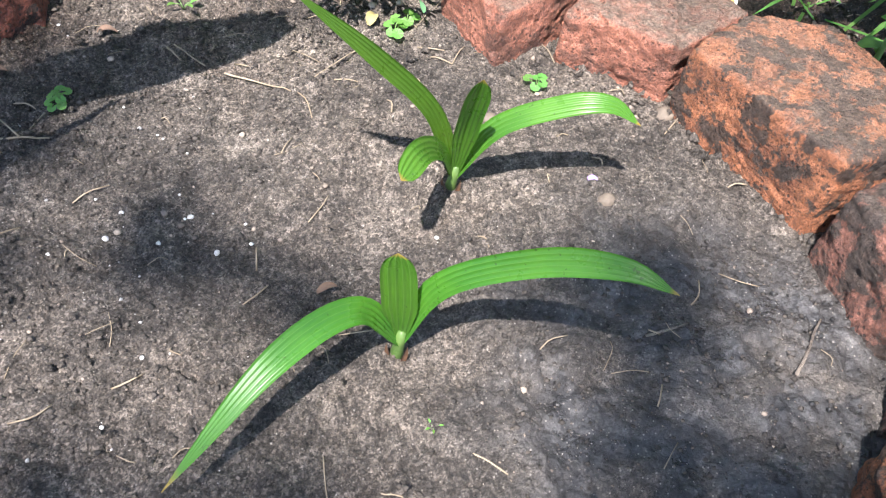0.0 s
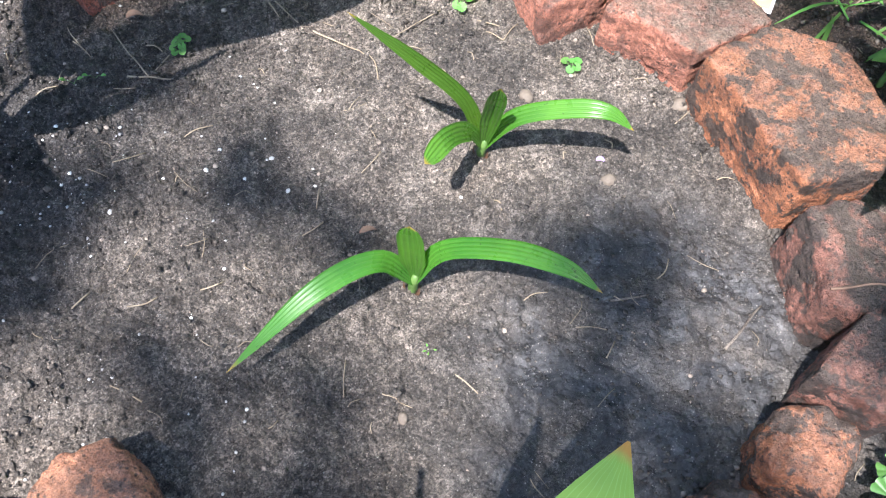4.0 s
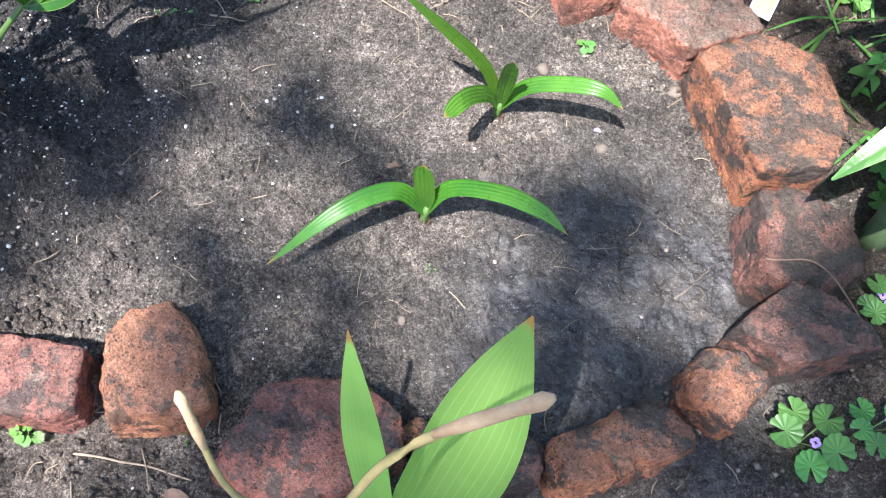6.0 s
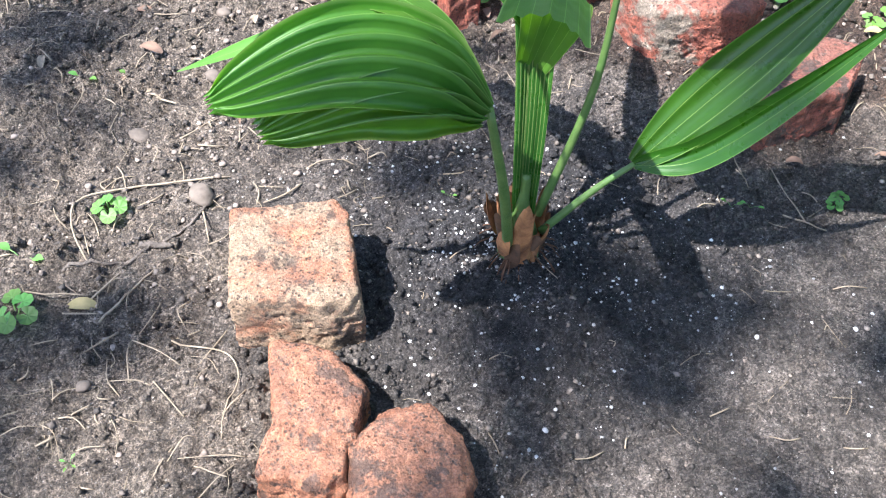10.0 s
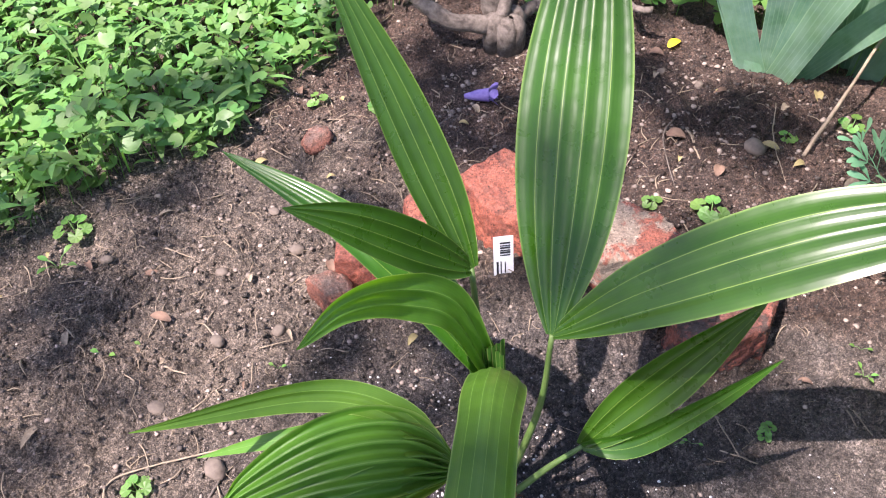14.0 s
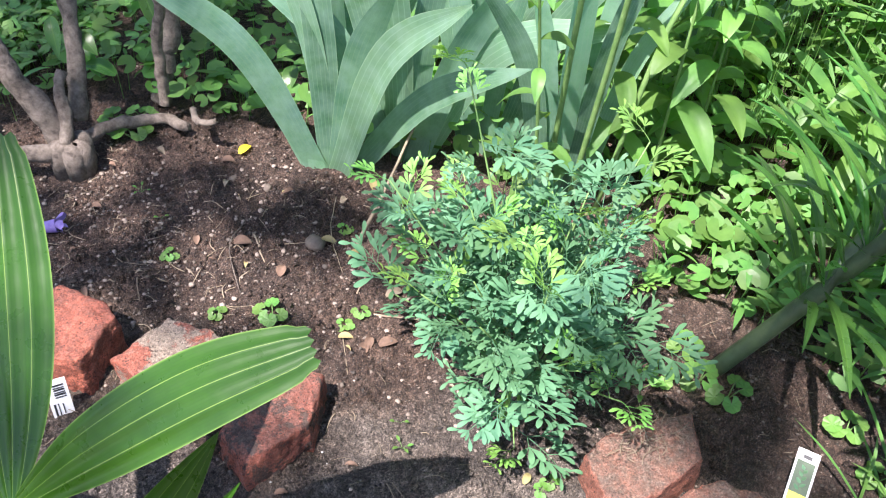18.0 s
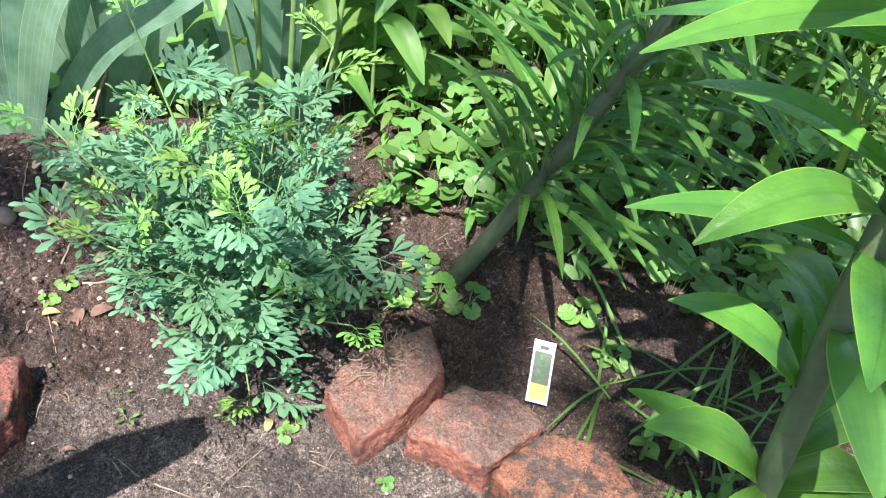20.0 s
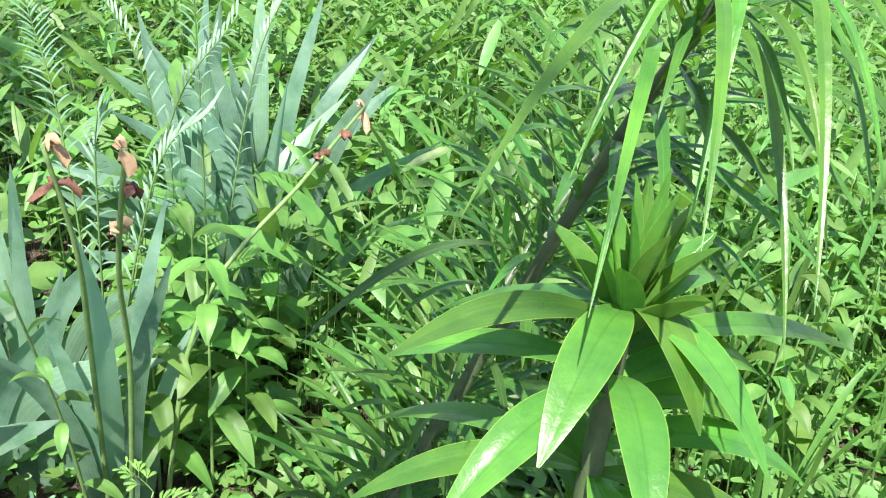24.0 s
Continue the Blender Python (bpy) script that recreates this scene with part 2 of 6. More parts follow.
def leaf_material(name, lit, deep, veins=0, vein_colour=(0.3, 0.42, 0.12), gloss=0.4, through_it=0.35, spots=0.0, edge=None, tip=None, island=False, wax=0.0, streak=0.16, line=0.1, rib=0.0, shine=0.5):
    """A leaf that light shines through. veins: how many run along it."""
    n = Nodes(name)
    chance = n.island() if island else n.chance()
    uv = n.put("UVMap")
    split = n.put("SeparateXYZ")
    n.tree.links.new(uv.outputs[0], split.inputs[0])
    u, v = split.outputs[0], split.outputs[1]
    col = n.mix(n.ramp(n.noise(14, 5, 0.6), (0.3, 0.0), (0.7, 1.0)), deep, lit)
    tone = n.put("HueSaturation", Color=col)
    n.feed(n.sum(n.sum(chance, 0.03, "MULTIPLY"), 0.485), tone.inputs["Hue"])
    n.feed(n.sum(n.sum(chance, 0.5, "MULTIPLY"), 0.75), tone.inputs["Value"])
    col = tone.outputs["Color"]
    normal = None
    if veins:
        wave = n.put("Math", operation="PINGPONG")
        n.feed(n.sum(u, float(veins), "MULTIPLY"), wave.inputs[0])
        wave.inputs[1].default_value = 0.5
        ridge = n.ramp(wave.outputs[0], (line * 0.3, 1.0), (line, 0.0))
        col = n.mix(n.sum(ridge, 0.7, "MULTIPLY"), col, vein_colour)
        thin = n.put("Math", operation="PINGPONG")
        n.feed(n.sum(u, veins * 6.0, "MULTIPLY"), thin.inputs[0])
        thin.inputs[1].default_value = 0.5
        col = n.mix(n.sum(n.ramp(thin.outputs[0], (0.0, 1.0), (0.3, 0.0)), streak, "MULTIPLY"), col, tuple(c * 0.5 for c in deep))
        normal = n.bump(thin.outputs[0], 0.0004, min(0.35, streak * 1.2))
    if veins > 4:
        normal = n.bump(n.noise(24, 2), 0.004, 0.25, normal)
    if edge:
        far = n.sum(n.sum(u, 0.5, "SUBTRACT"), 0.0)
        away = n.put("Math", operation="ABSOLUTE")
        n.feed(far, away.inputs[0])
        col = n.mix(n.ramp(away.outputs[0], (0.475, 0.0), (0.495, 0.8)), col, edge)
    if rib:
        # a crease along the middle, and patches where the blade is puckered
        middle = n.put("Math", operation="ABSOLUTE")
        n.feed(n.sum(u, 0.5, "SUBTRACT"), middle.inputs[0])
        col = n.mix(n.sum(n.ramp(middle.outputs[0], (0.012, 1.0), (0.04, 0.0)), rib, "MULTIPLY"), col, tuple(c * 0.55 for c in deep))
        col = n.mix(n.ramp(n.noise(45, 6, 0.7), (0.45, 0.0), (0.65, 0.35)), col, deep)
        normal = n.bump(n.noise(70, 4, 0.6), 0.003, 0.35, normal)
    if tip:
        col = n.mix(n.ramp(n.sum(v, n.sum(n.sum(n.noise(60, 3), 0.5, "SUBTRACT"), 0.06, "MULTIPLY")), (0.955, 0.0), (0.985, 1.0)), col, tip)
    if spots:
        col = n.mix(n.sum(n.ramp(n.noise(230, 2), (0.66, 0.0), (0.7, 1.0)), spots, "MULTIPLY"), col, (0.02, 0.025, 0.008))
    if wax:
        col = n.mix(n.sum(n.ramp(n.noise(30, 5), (0.3, 0.0), (0.7, 1.0)), wax, "MULTIPLY"), col, (0.32, 0.46, 0.4))
    n.done(col, n.ramp(n.noise(50, 4), (0.3, gloss * 0.8), (0.7, min(1, gloss * 1.25))), normal, Specular_IOR_Level=shine)
    glow = n.put("BsdfTranslucent")
    bright = n.put("HueSaturation", Color=col, Saturation=1.15, Value=1.55)
    bright.inputs["Hue"].default_value = 0.485
    n.tree.links.new(bright.outputs[0], glow.inputs["Color"])
    both = n.put("MixShader", Fac=through_it)
    n.tree.links.new(n.bsdf.outputs[0], both.inputs[1])
    n.tree.links.new(glow.outputs[0], both.inputs[2])
    n.tree.links.new(both.outputs[0], n.out.inputs["Surface"])
    return n.mat


def plain_material(name, a, b, scale=40, rough=0.8, depth=0.002, island=False):
    """Two tones of one stuff, with a fine relief."""
    n = Nodes(name)
    col = n.mix(n.ramp(n.noise(scale, 6, 0.65), (0.32, 0.0), (0.68, 1.0)), a, b)
    if island:
        tone = n.put("HueSaturation", Color=col)
        n.feed(n.sum(n.sum(n.island(), 0.9, "MULTIPLY"), 0.55), tone.inputs["Value"])
        col = tone.outputs["Color"]
    return n.done(col, rough, n.bump(n.noise(scale * 4, 5, 0.7), depth, 0.7))


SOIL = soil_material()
BRICK_RUST = brick_material("rust_orange_brick", (0.42, 0.16, 0.075), (0.19, 0.066, 0.035), 0.9, dust=0.4, grime=0.5)
BRICK_ORANGE = brick_material("bright_orange_brick", (0.56, 0.235, 0.12), (0.34, 0.125, 0.063), 0.75, dust=0.35, grime=0.53)
BRICK_RED = brick_material("red_brick", (0.4, 0.125, 0.08), (0.22, 0.068, 0.045), 0.85, dust=0.35, grime=0.5)
BRICK_LIMED = brick_material("limed_red_brick", (0.37, 0.135, 0.095), (0.2, 0.068, 0.048), 0.85, mortar=0.75, lime=0.6, dust=0.3, grime=0.5)
BRICK_CLEAN = brick_material("fresh_red_brick", (0.5, 0.15, 0.09), (0.36, 0.1, 0.062), 0.3, dust=0.15)
BRICK_MORTAR = brick_material("mortared_red_brick", (0.5, 0.15, 0.09), (0.34, 0.095, 0.06), 0.25, mortar=0.9, dust=0.15, lime=0.47)
BRICK_SAND = brick_material("sandy_brick", (0.52, 0.23, 0.12), (0.3, 0.12, 0.07), 0.7, sand=(0.46, 0.325, 0.205), dust=0.2, grime=0.54)
BRICK_DARK = brick_material("sooty_brown_brick", (0.27, 0.115, 0.08), (0.13, 0.058, 0.042), 0.88, dust=0.3, grime=0.475)
BRICK_PINK = brick_material("dusty_pink_brick", (0.45, 0.18, 0.115), (0.3, 0.11, 0.072), 0.5, dust=0.95)


@functools.lru_cache(None)
def palm_leaf(pleats):
    return leaf_material("palm_leaf", (0.034, 0.118, 0.008), (0.017, 0.066, 0.005), pleats, (0.24, 0.36, 0.08), 0.3, 0.24, shine=0.5, edge=(0.14, 0.24, 0.05), streak=0.1, line=0.026)


# brighter copy of the palm leaf: sun shining through is put into its colour
@functools.lru_cache(None)
def sunlit_palm_leaf(pleats):
    return leaf_material("sunlit_palm_leaf", (0.1, 0.26, 0.03), (0.052, 0.16, 0.02), pleats, (0.2, 0.39, 0.08), 0.4, 0.36, edge=(0.24, 0.36, 0.1), streak=0.12, line=0.035)


SPEAR_LEAF = leaf_material("striped_palm_leaf", (0.05, 0.14, 0.02), (0.025, 0.085, 0.012), 9, (0.34, 0.4, 0.14), 0.3, 0.25, streak=0.5)
SEEDLING_LEAF = leaf_material("palm_seedling_leaf", (0.08, 0.2, 0.02), (0.034, 0.115, 0.014), 5, (0.12, 0.25, 0.05), 0.3, 0.26, spots=0.5, tip=(0.3, 0.22, 0.05), streak=0.14, line=0.05)
DRY_STALK = plain_material("drying_stalk", (0.22, 0.19, 0.075), (0.38, 0.3, 0.13), 60, 0.7, 0.0008)
PALM_STEM = plain_material("palm_petiole", (0.06, 0.125, 0.028), (0.11, 0.18, 0.045), 60, 0.5, 0.0008)
HUSK_DARK = plain_material("palm_root_fibre", (0.06, 0.03, 0.015), (0.16, 0.075, 0.035), 90, 0.85, 0.001)
HUSK = plain_material("palm_husk", (0.14, 0.05, 0.018), (0.5, 0.22, 0.085), 75, 0.75, 0.002)
RUE_LEAF = leaf_material("rue_leaf", (0.13, 0.28, 0.135), (0.058, 0.172, 0.092), 0, gloss=0.6, through_it=0.26, shine=0.3)
RUE_YOUNG = leaf_material("rue_young_leaf", (0.22, 0.43, 0.09), (0.14, 0.34, 0.08), 0, gloss=0.5, through_it=0.3)
RUE_STEM = plain_material("rue_stem", (0.11, 0.23, 0.06), (0.19, 0.31, 0.1), 60, 0.6, 0.0008)
IRIS_PALE = leaf_material("iris_pale_leaf", (0.22, 0.4, 0.22), (0.13, 0.28, 0.16), 6, (0.26, 0.42, 0.26), 0.38, 0.4, wax=0.35, edge=(0.3, 0.45, 0.26), streak=0.3)
IRIS_LEAF = leaf_material("iris_leaf", (0.14, 0.28, 0.145), (0.05, 0.15, 0.085), 7, (0.15, 0.28, 0.15), 0.36, 0.36, wax=0.34, edge=(0.22, 0.36, 0.2), streak=0.3)
LILY_BROAD = leaf_material("lily_broad_leaf", (0.115, 0.29, 0.04), (0.045, 0.155, 0.03), 8, (0.09, 0.24, 0.035), 0.32, 0.3, edge=(0.26, 0.42, 0.07), streak=0.05, rib=0.28)
LILY_NARROW = leaf_material("lily_narrow_leaf", (0.09, 0.235, 0.042), (0.042, 0.135, 0.03), 2, (0.11, 0.26, 0.045), 0.3, 0.36)
PALE_LEAF = leaf_material("pale_broad_leaf", (0.3, 0.5, 0.13), (0.22, 0.42, 0.1), 10, (0.33, 0.53, 0.17), 0.42, 0.48, tip=(0.42, 0.25, 0.08), streak=0.05)
LILY_STEM = plain_material("lily_stem", (0.05, 0.078, 0.038), (0.085, 0.128, 0.058), 38, 0.4, 0.0012)
WEED_LEAF = leaf_material("weed_leaf", (0.17, 0.35, 0.07), (0.085, 0.22, 0.05), 0, gloss=0.5, through_it=0.4)
IVY_LEAF = leaf_material("ground_ivy_leaf", (0.12, 0.3, 0.06), (0.055, 0.17, 0.04), 0, gloss=0.45, through_it=0.3, spots=0.25)
CARPET_LEAF = leaf_material("carpet_leaf", (0.165, 0.34, 0.075), (0.075, 0.2, 0.05), 0, gloss=0.5, through_it=0.38, island=True)
GRASS_LEAF = leaf_material("grass_leaf", (0.13, 0.28, 0.058), (0.07, 0.185, 0.044), 3, (0.15, 0.32, 0.06), 0.45, 0.38, island=True)
BARK = plain_material("shrub_bark", (0.075, 0.058, 0.045), (0.3, 0.25, 0.2), 70, 0.9, 0.012)
STRAW = plain_material("dry_twig", (0.19, 0.145, 0.095), (0.36, 0.29, 0.2), 70, 0.85, 0.0015)
STONE = plain_material("brown_stone", (0.09, 0.07, 0.053), (0.2, 0.16, 0.122), 45, 0.8, 0.0008)
DEAD_LEAF = plain_material("dead_leaf", (0.09, 0.055, 0.038), (0.21, 0.13, 0.085), 60, 0.85, 0.001)
DRY_PETAL = plain_material("withered_petal", (0.4, 0.25, 0.13), (0.58, 0.41, 0.24), 90, 0.8, 0.001)
DRY_DARK = plain_material("withered_dark_petal", (0.06, 0.028, 0.018), (0.2, 0.09, 0.05), 90, 0.8, 0.001)
PURPLE = plain_material("purple_petal", (0.22, 0.14, 0.42), (0.38, 0.28, 0.6), 90, 0.6, 0.0006)
YELLOW_LEAF = leaf_material("yellow_leaf", (0.7, 0.5, 0.04), (0.55, 0.38, 0.03), 0, gloss=0.5)
PEBBLE = plain_material("pebble", (0.15, 0.12, 0.095), (0.36, 0.29, 0.23), 60, 0.75, 0.0006, island=True)
SAND = plain_material("sand_grain", (0.1, 0.085, 0.07), (0.42, 0.36, 0.3), 900, 0.6, 0.0004, island=True)
PERLITE = plain_material("perlite", (0.4, 0.385, 0.36), (0.62, 0.6, 0.56), 300, 0.9, 0.0006, island=True)
CRUMB_PALE = plain_material("dry_soil_crumb", (0.1, 0.08, 0.064), (0.23, 0.188, 0.15), 260, 0.95, 0.0012, island=True)
CRUMB_DARK = plain_material("damp_soil_crumb", (0.03, 0.025, 0.021), (0.09, 0.074, 0.06), 260, 0.8, 0.0012, island=True)
TAG_WHITE = plain_material("white_plastic", (0.78, 0.78, 0.76), (0.84, 0.84, 0.82), 30, 0.4, 0.0001)
TAG_INK = plain_material("black_print", (0.02, 0.02, 0.022), (0.035, 0.035, 0.037), 30, 0.5, 0.0001)
TAG_YELLOW = plain_material("yellow_print", (0.75, 0.68, 0.05), (0.82, 0.75, 0.08), 30, 0.45, 0.0001)
TAG_GREEN = plain_material("dark_green_print", (0.02, 0.05, 0.02), (0.05, 0.1, 0.04), 80, 0.45, 0.0001)
TREE_LEAF = leaf_material("tree_leaf", (0.09, 0.24, 0.03), (0.05, 0.15, 0.02), 0, gloss=0.45, through_it=0.3, island=True)

# ---- mesh tools ----


class Shape:
    """Collects vertices, faces and uv for one mesh."""

    def __init__(self):
        self.v, self.f, self.uv = [], [], []

    def grid(self, rows, uv_rows, closed=False):
        """Rows of points, joined by quads."""
        start, wide = len(self.v), len(rows[0])
        for row, uv_row in zip(rows, uv_rows):
            self.v.extend(tuple(p) for p in row)
            self.uv.extend(uv_row)
        for i in range(len(rows) - 1):
            for j in range(wide if closed else wide - 1):
                a, b = start + i * wide + j, start + i * wide + (j + 1) % wide
                self.f.append((a, b, b + wide, a + wide))

    def tube(self, points, radii, sides=7, caps=True):
        """A round stem through the points."""
        points = [Vector(p) for p in points]
        rows, uv_rows = [], []
        for i, p in enumerate(points):
            way = (points[min(i + 1, len(points) - 1)] - points[max(i - 1, 0)]).normalized()
            side = way.cross((0.31, 0.17, 0.93) if abs(way.z) < 0.9 else (1, 0.2, 0)).normalized()
            up = side.cross(way)
            r = radii[i]
            rows.append([p + (side * math.cos(a) + up * math.sin(a)) * r for a in (2 * math.pi * k / sides for k in range(sides))])
            uv_rows.append([(k / sides, i / (len(points) - 1)) for k in range(sides)])
        first = len(self.v)
        self.grid(rows, uv_rows, True)
        if caps:
            self.f.append(tuple(range(first + sides - 1, first - 1, -1)))
            last = first + (len(points) - 1) * sides
            self.f.append(tuple(range(last, last + sides)))

    def blade(self, spine, width, up, profile, across=2, fold=0.0, pleats=0, pleat_depth=0.0, teeth=0.0, curl=0.0, twist=0.0):
        """A leaf along a spine. profile: part of the full width at v; fold: how far the sides rise; pleats: ridges across it."""
        n = len(spine)
        up = Vector(up).normalized()
        rows, uv_rows = [], []
        for i in range(n):
            v = i / (n - 1)
            p = spine[i]
            way = (spine[min(i + 1, n - 1)] - spine[max(i - 1, 0)]).normalized()
            side = way.cross(up)
            side = side.normalized() if side.length > 1e-5 else Vector((1, 0, 0))
            normal = side.cross(way).normalized()
            if twist:
                turn = Matrix.Rotation(twist * v, 3, way)
                side, normal = turn @ side, turn @ normal
            w = width * profile(v) * 0.5
            row, uv_row = [], []
            for k in range(across + 1):
                u = k / across
                s = 2 * u - 1
                lift = fold * abs(s) * w - curl * s * s * w
                if pleats:
                    tri = abs((u * pleats) % 1.0 - 0.5) * 2
                    lift += (tri ** 1.7 - 0.4) * pleat_depth * min(1.0, profile(v) * 1.2)
                q = p + side * (s * w) + normal * lift
                if teeth and v > 0.93:
                    tri = abs((u * max(pleats, 4)) % 1.0 - 0.5) * 2
                    q = q - way * (teeth * tri * (v - 0.93) / 0.07)
                row.append(q)
                uv_row.append((u, v))
            rows.append(row)
            uv_rows.append(uv_row)
        self.grid(rows, uv_rows)

    def data(self, name, smooth=True):
        mesh = bpy.data.meshes.new(name)
        mesh.from_pydata(self.v, [], self.f)
        if self.uv and len(self.uv) == len(self.v):
            layer = mesh.uv_layers.new(name="UVMap")
            index = np.empty(len(mesh.loops), dtype=np.int32)
            mesh.loops.foreach_get("vertex_index", index)
            layer.data.foreach_set("uv", np.array(self.uv, dtype=np.float32)[index].ravel())
        if smooth:
            mesh.polygons.foreach_set("use_smooth", np.ones(len(mesh.polygons), dtype=bool))
        mesh.update()
        return mesh


def curve_points(points, n):
    """n points along a smooth curve through the given ones."""
    points = [Vector(p) for p in points]
    full = [points[0] * 2 - points[1], *points, points[-1] * 2 - points[-2]]
    made = []
    for i in range(n):
        s = i / (n - 1) * (len(points) - 1)
        k = min(int(s), len(points) - 2)
        t = s - k
        a, b, c, d = full[k:k + 4]
        made.append(0.5 * (2 * b + (c - a) * t + (2 * a - 5 * b + 4 * c - d) * t * t + (3 * b - a - 3 * c + d) * t ** 3))
    return made


def sag(start, end, rise, n=12):
    """A spine from start to end that bows up by rise."""
    start, end = Vector(start), Vector(end)
    return [start.lerp(end, i / (n - 1)) + Vector((0, 0, rise * 4 * (i / (n - 1)) * (1 - i / (n - 1)))) for i in range(n)]


def lance(v):
    """Width of a lance-shaped leaf, widest before its middle."""
    return max(0.02, math.sin(math.pi * min(1, (v * 0.95 + 0.045) ** 0.82)) ** 0.9)


def oval(v):
    """Width of a leaf that narrows to its foot and is widest in the middle."""
    return max(0.03, math.sin(math.pi * min(1, v * 0.97 + 0.02)) ** 0.85)


def strap(v):
    """Width of a strap-shaped leaf with a pointed end."""
    return max(0.02, min(1.0, 0.42 + 2.6 * v) * (1 - max(0, (v - 0.55) / 0.45) ** 1.9))


def spoon(v):
    """Width of a young leaf with a round end."""
    return max(0.05, min(1.0, 0.3 + 1.6 * v) * (1 - max(0, (v - 0.72) / 0.28) ** 3.2) ** 0.5 if v < 1 else 0.05)


def sword(v):
    return max(0.015, (0.75 + 0.25 * min(1, v * 3)) * (1 - max(0, (v - 0.5) / 0.5) ** 2.2))


def blunt(v):
    """Width of a fan's lobe that ends in blunt teeth."""
    return max(0.03, math.sin(math.pi * min(1, v * 0.83 + 0.02)) ** 0.8) * (1 if v < 0.97 else 0.9)


def part(name, shape, material, parent, label="", smooth=True):
    ob = new(name, shape.data(name, smooth) if isinstance(shape, Shape) else shape)
    if not ob.data.materials:
        ob.data.materials.append(material)
    ob.parent = parent
    if label:
        ob["label"] = label
    return ob


def thing(name, label, category, group="", kind="", at=(0, 0, 0)):
    ob = new(name)
    ob.empty_display_size = 0.02
    ob.location = at
    return tagged(ob, label, category, group, kind)


def lone(name, shape, material, label, category, group="", kind="", smooth=True):
    ob = new(name, shape.data(name, smooth) if isinstance(shape, Shape) else shape)
    if not ob.data.materials:
        ob.data.materials.append(material)
    return tagged(ob, label, category, group, kind)


rng = random.Random(7)


def hash_noise(x, y, scale, seed):
    """Smooth value noise on arrays, -1 to 1."""
    x, y = np.asarray(x) * scale + seed * 17.3, np.asarray(y) * scale - seed * 9.1
    i, j = np.floor(x), np.floor(y)
    fx, fy = x - i, y - j
    fx, fy = fx * fx * (3 - 2 * fx), fy * fy * (3 - 2 * fy)

    def corner(a, b):
        h = np.sin(a * 127.1 + b * 311.7 + seed * 74.7) * 43758.5453
        return (h - np.floor(h)) * 2 - 1

    low = corner(i, j) * (1 - fx) + corner(i + 1, j) * fx
    high = corner(i, j + 1) * (1 - fx) + corner(i + 1, j + 1) * fx
    return low * (1 - fy) + high * fy


def bump_at(x, y, cx, cy, r):
    return np.exp(-((x - cx) ** 2 + (y - cy) ** 2) / (r * r))


def ground_z(x, y):
    """Height of the soil: gentle humps, clods, a hollow round the seedlings' bed, mounds under shrubs."""
    x, y = np.asarray(x, dtype=float), np.asarray(y, dtype=float)
    z = 0.007 * hash_noise(x, y, 4.0, 1) + 0.0035 * hash_noise(x, y, 13, 2)
    inside = np.clip(1.25 - np.hypot((x - 0.14) / 0.34, (y - 0.52) / 0.28), 0, 1)
    rough = 1 - 0.45 * np.clip(inside * 3, 0, 1)
    for scale, height, seed in ((33, 0.0036, 3), (75, 0.003, 4), (150, 0.0022, 5), (240, 0.0016, 6)):
        z = z + rough * height * hash_noise(x, y, scale, seed)
    z = z + 0.02 * bump_at(x, y, 0.13, 1.2, 0.16) + 0.012 * bump_at(x, y, -0.32, 0.41, 0.07) + 0.012 * bump_at(x, y, 0.02, 0.95, 0.15)
    z = z - 0.008 * bump_at(x, y, 0.17, 0.52, 0.035) + 0.004 * bump_at(x, y, 0.19, 0.47, 0.05)
    return z


def cells(x, y, size, seed):
    """Distance to the nearest of many scattered centres, in cells, and a chance for each centre."""
    x, y = x / size, y / size
    i, j = np.floor(x), np.floor(y)
    best, luck = np.full(x.shape, 9.0), np.zeros(x.shape)
    for a in (-1, 0, 1):
        for b in (-1, 0, 1):
            p, q = i + a, j + b
            h = np.sin(p * 127.1 + q * 311.7 + seed * 74.7) * 43758.5453
            k = np.sin(p * 269.5 + q * 183.3 + seed * 31.1) * 24634.6345
            h, k = h - np.floor(h), k - np.floor(k)
            d = np.hypot(x - p - h, y - q - k)
            near = d < best
            best, luck = np.where(near, d, best), np.where(near, (h * 7.3 + k * 3.1) % 1.0, luck)
    return best, luck


def clods(x, y):
    """The crumbly relief of the soil, on top of its humps."""
    z = np.zeros(x.shape)
    inside = np.clip(1.3 - np.hypot((x - 0.06) / 0.42, (y - 0.5) / 0.28), 0, 1)
    packed = np.clip(inside * 3, 0, 1)
    loose = np.clip(0.55 - 0.22 * packed + (0.8 - 0.2 * packed) * hash_noise(x, y, 9, 41) + 0.5 * hash_noise(x, y, 29, 42), 0.05, 1.2)
    for size, height, seed in ((0.023, 0.0078, 71), (0.012, 0.0055, 72), (0.0062, 0.0034, 73)):
        wx = x + size * 0.35 * hash_noise(x, y, 0.9 / size, seed + 5)
        wy = y + size * 0.35 * hash_noise(x, y, 0.9 / size, seed + 6)
        d, luck = cells(wx, wy, size, seed)
        z = z + loose * height * luck ** 2 * np.sqrt(np.clip(1 - (d / 0.72) ** 2, 0, 1))
    return z + 0.0009 * hash_noise(x, y, 330, 8) + 0.0006 * hash_noise(x, y, 520, 9)


def on_ground(x, y):
    return float(ground_z(x, y))


def on_soil(x, y):
    """Height of the soil with its crumbs."""
    x, y = np.array([x], dtype=float), np.array([y], dtype=float)
    return float((ground_z(x, y) + clods(x, y))[0]) - 0.0012


# ---- the ground ----


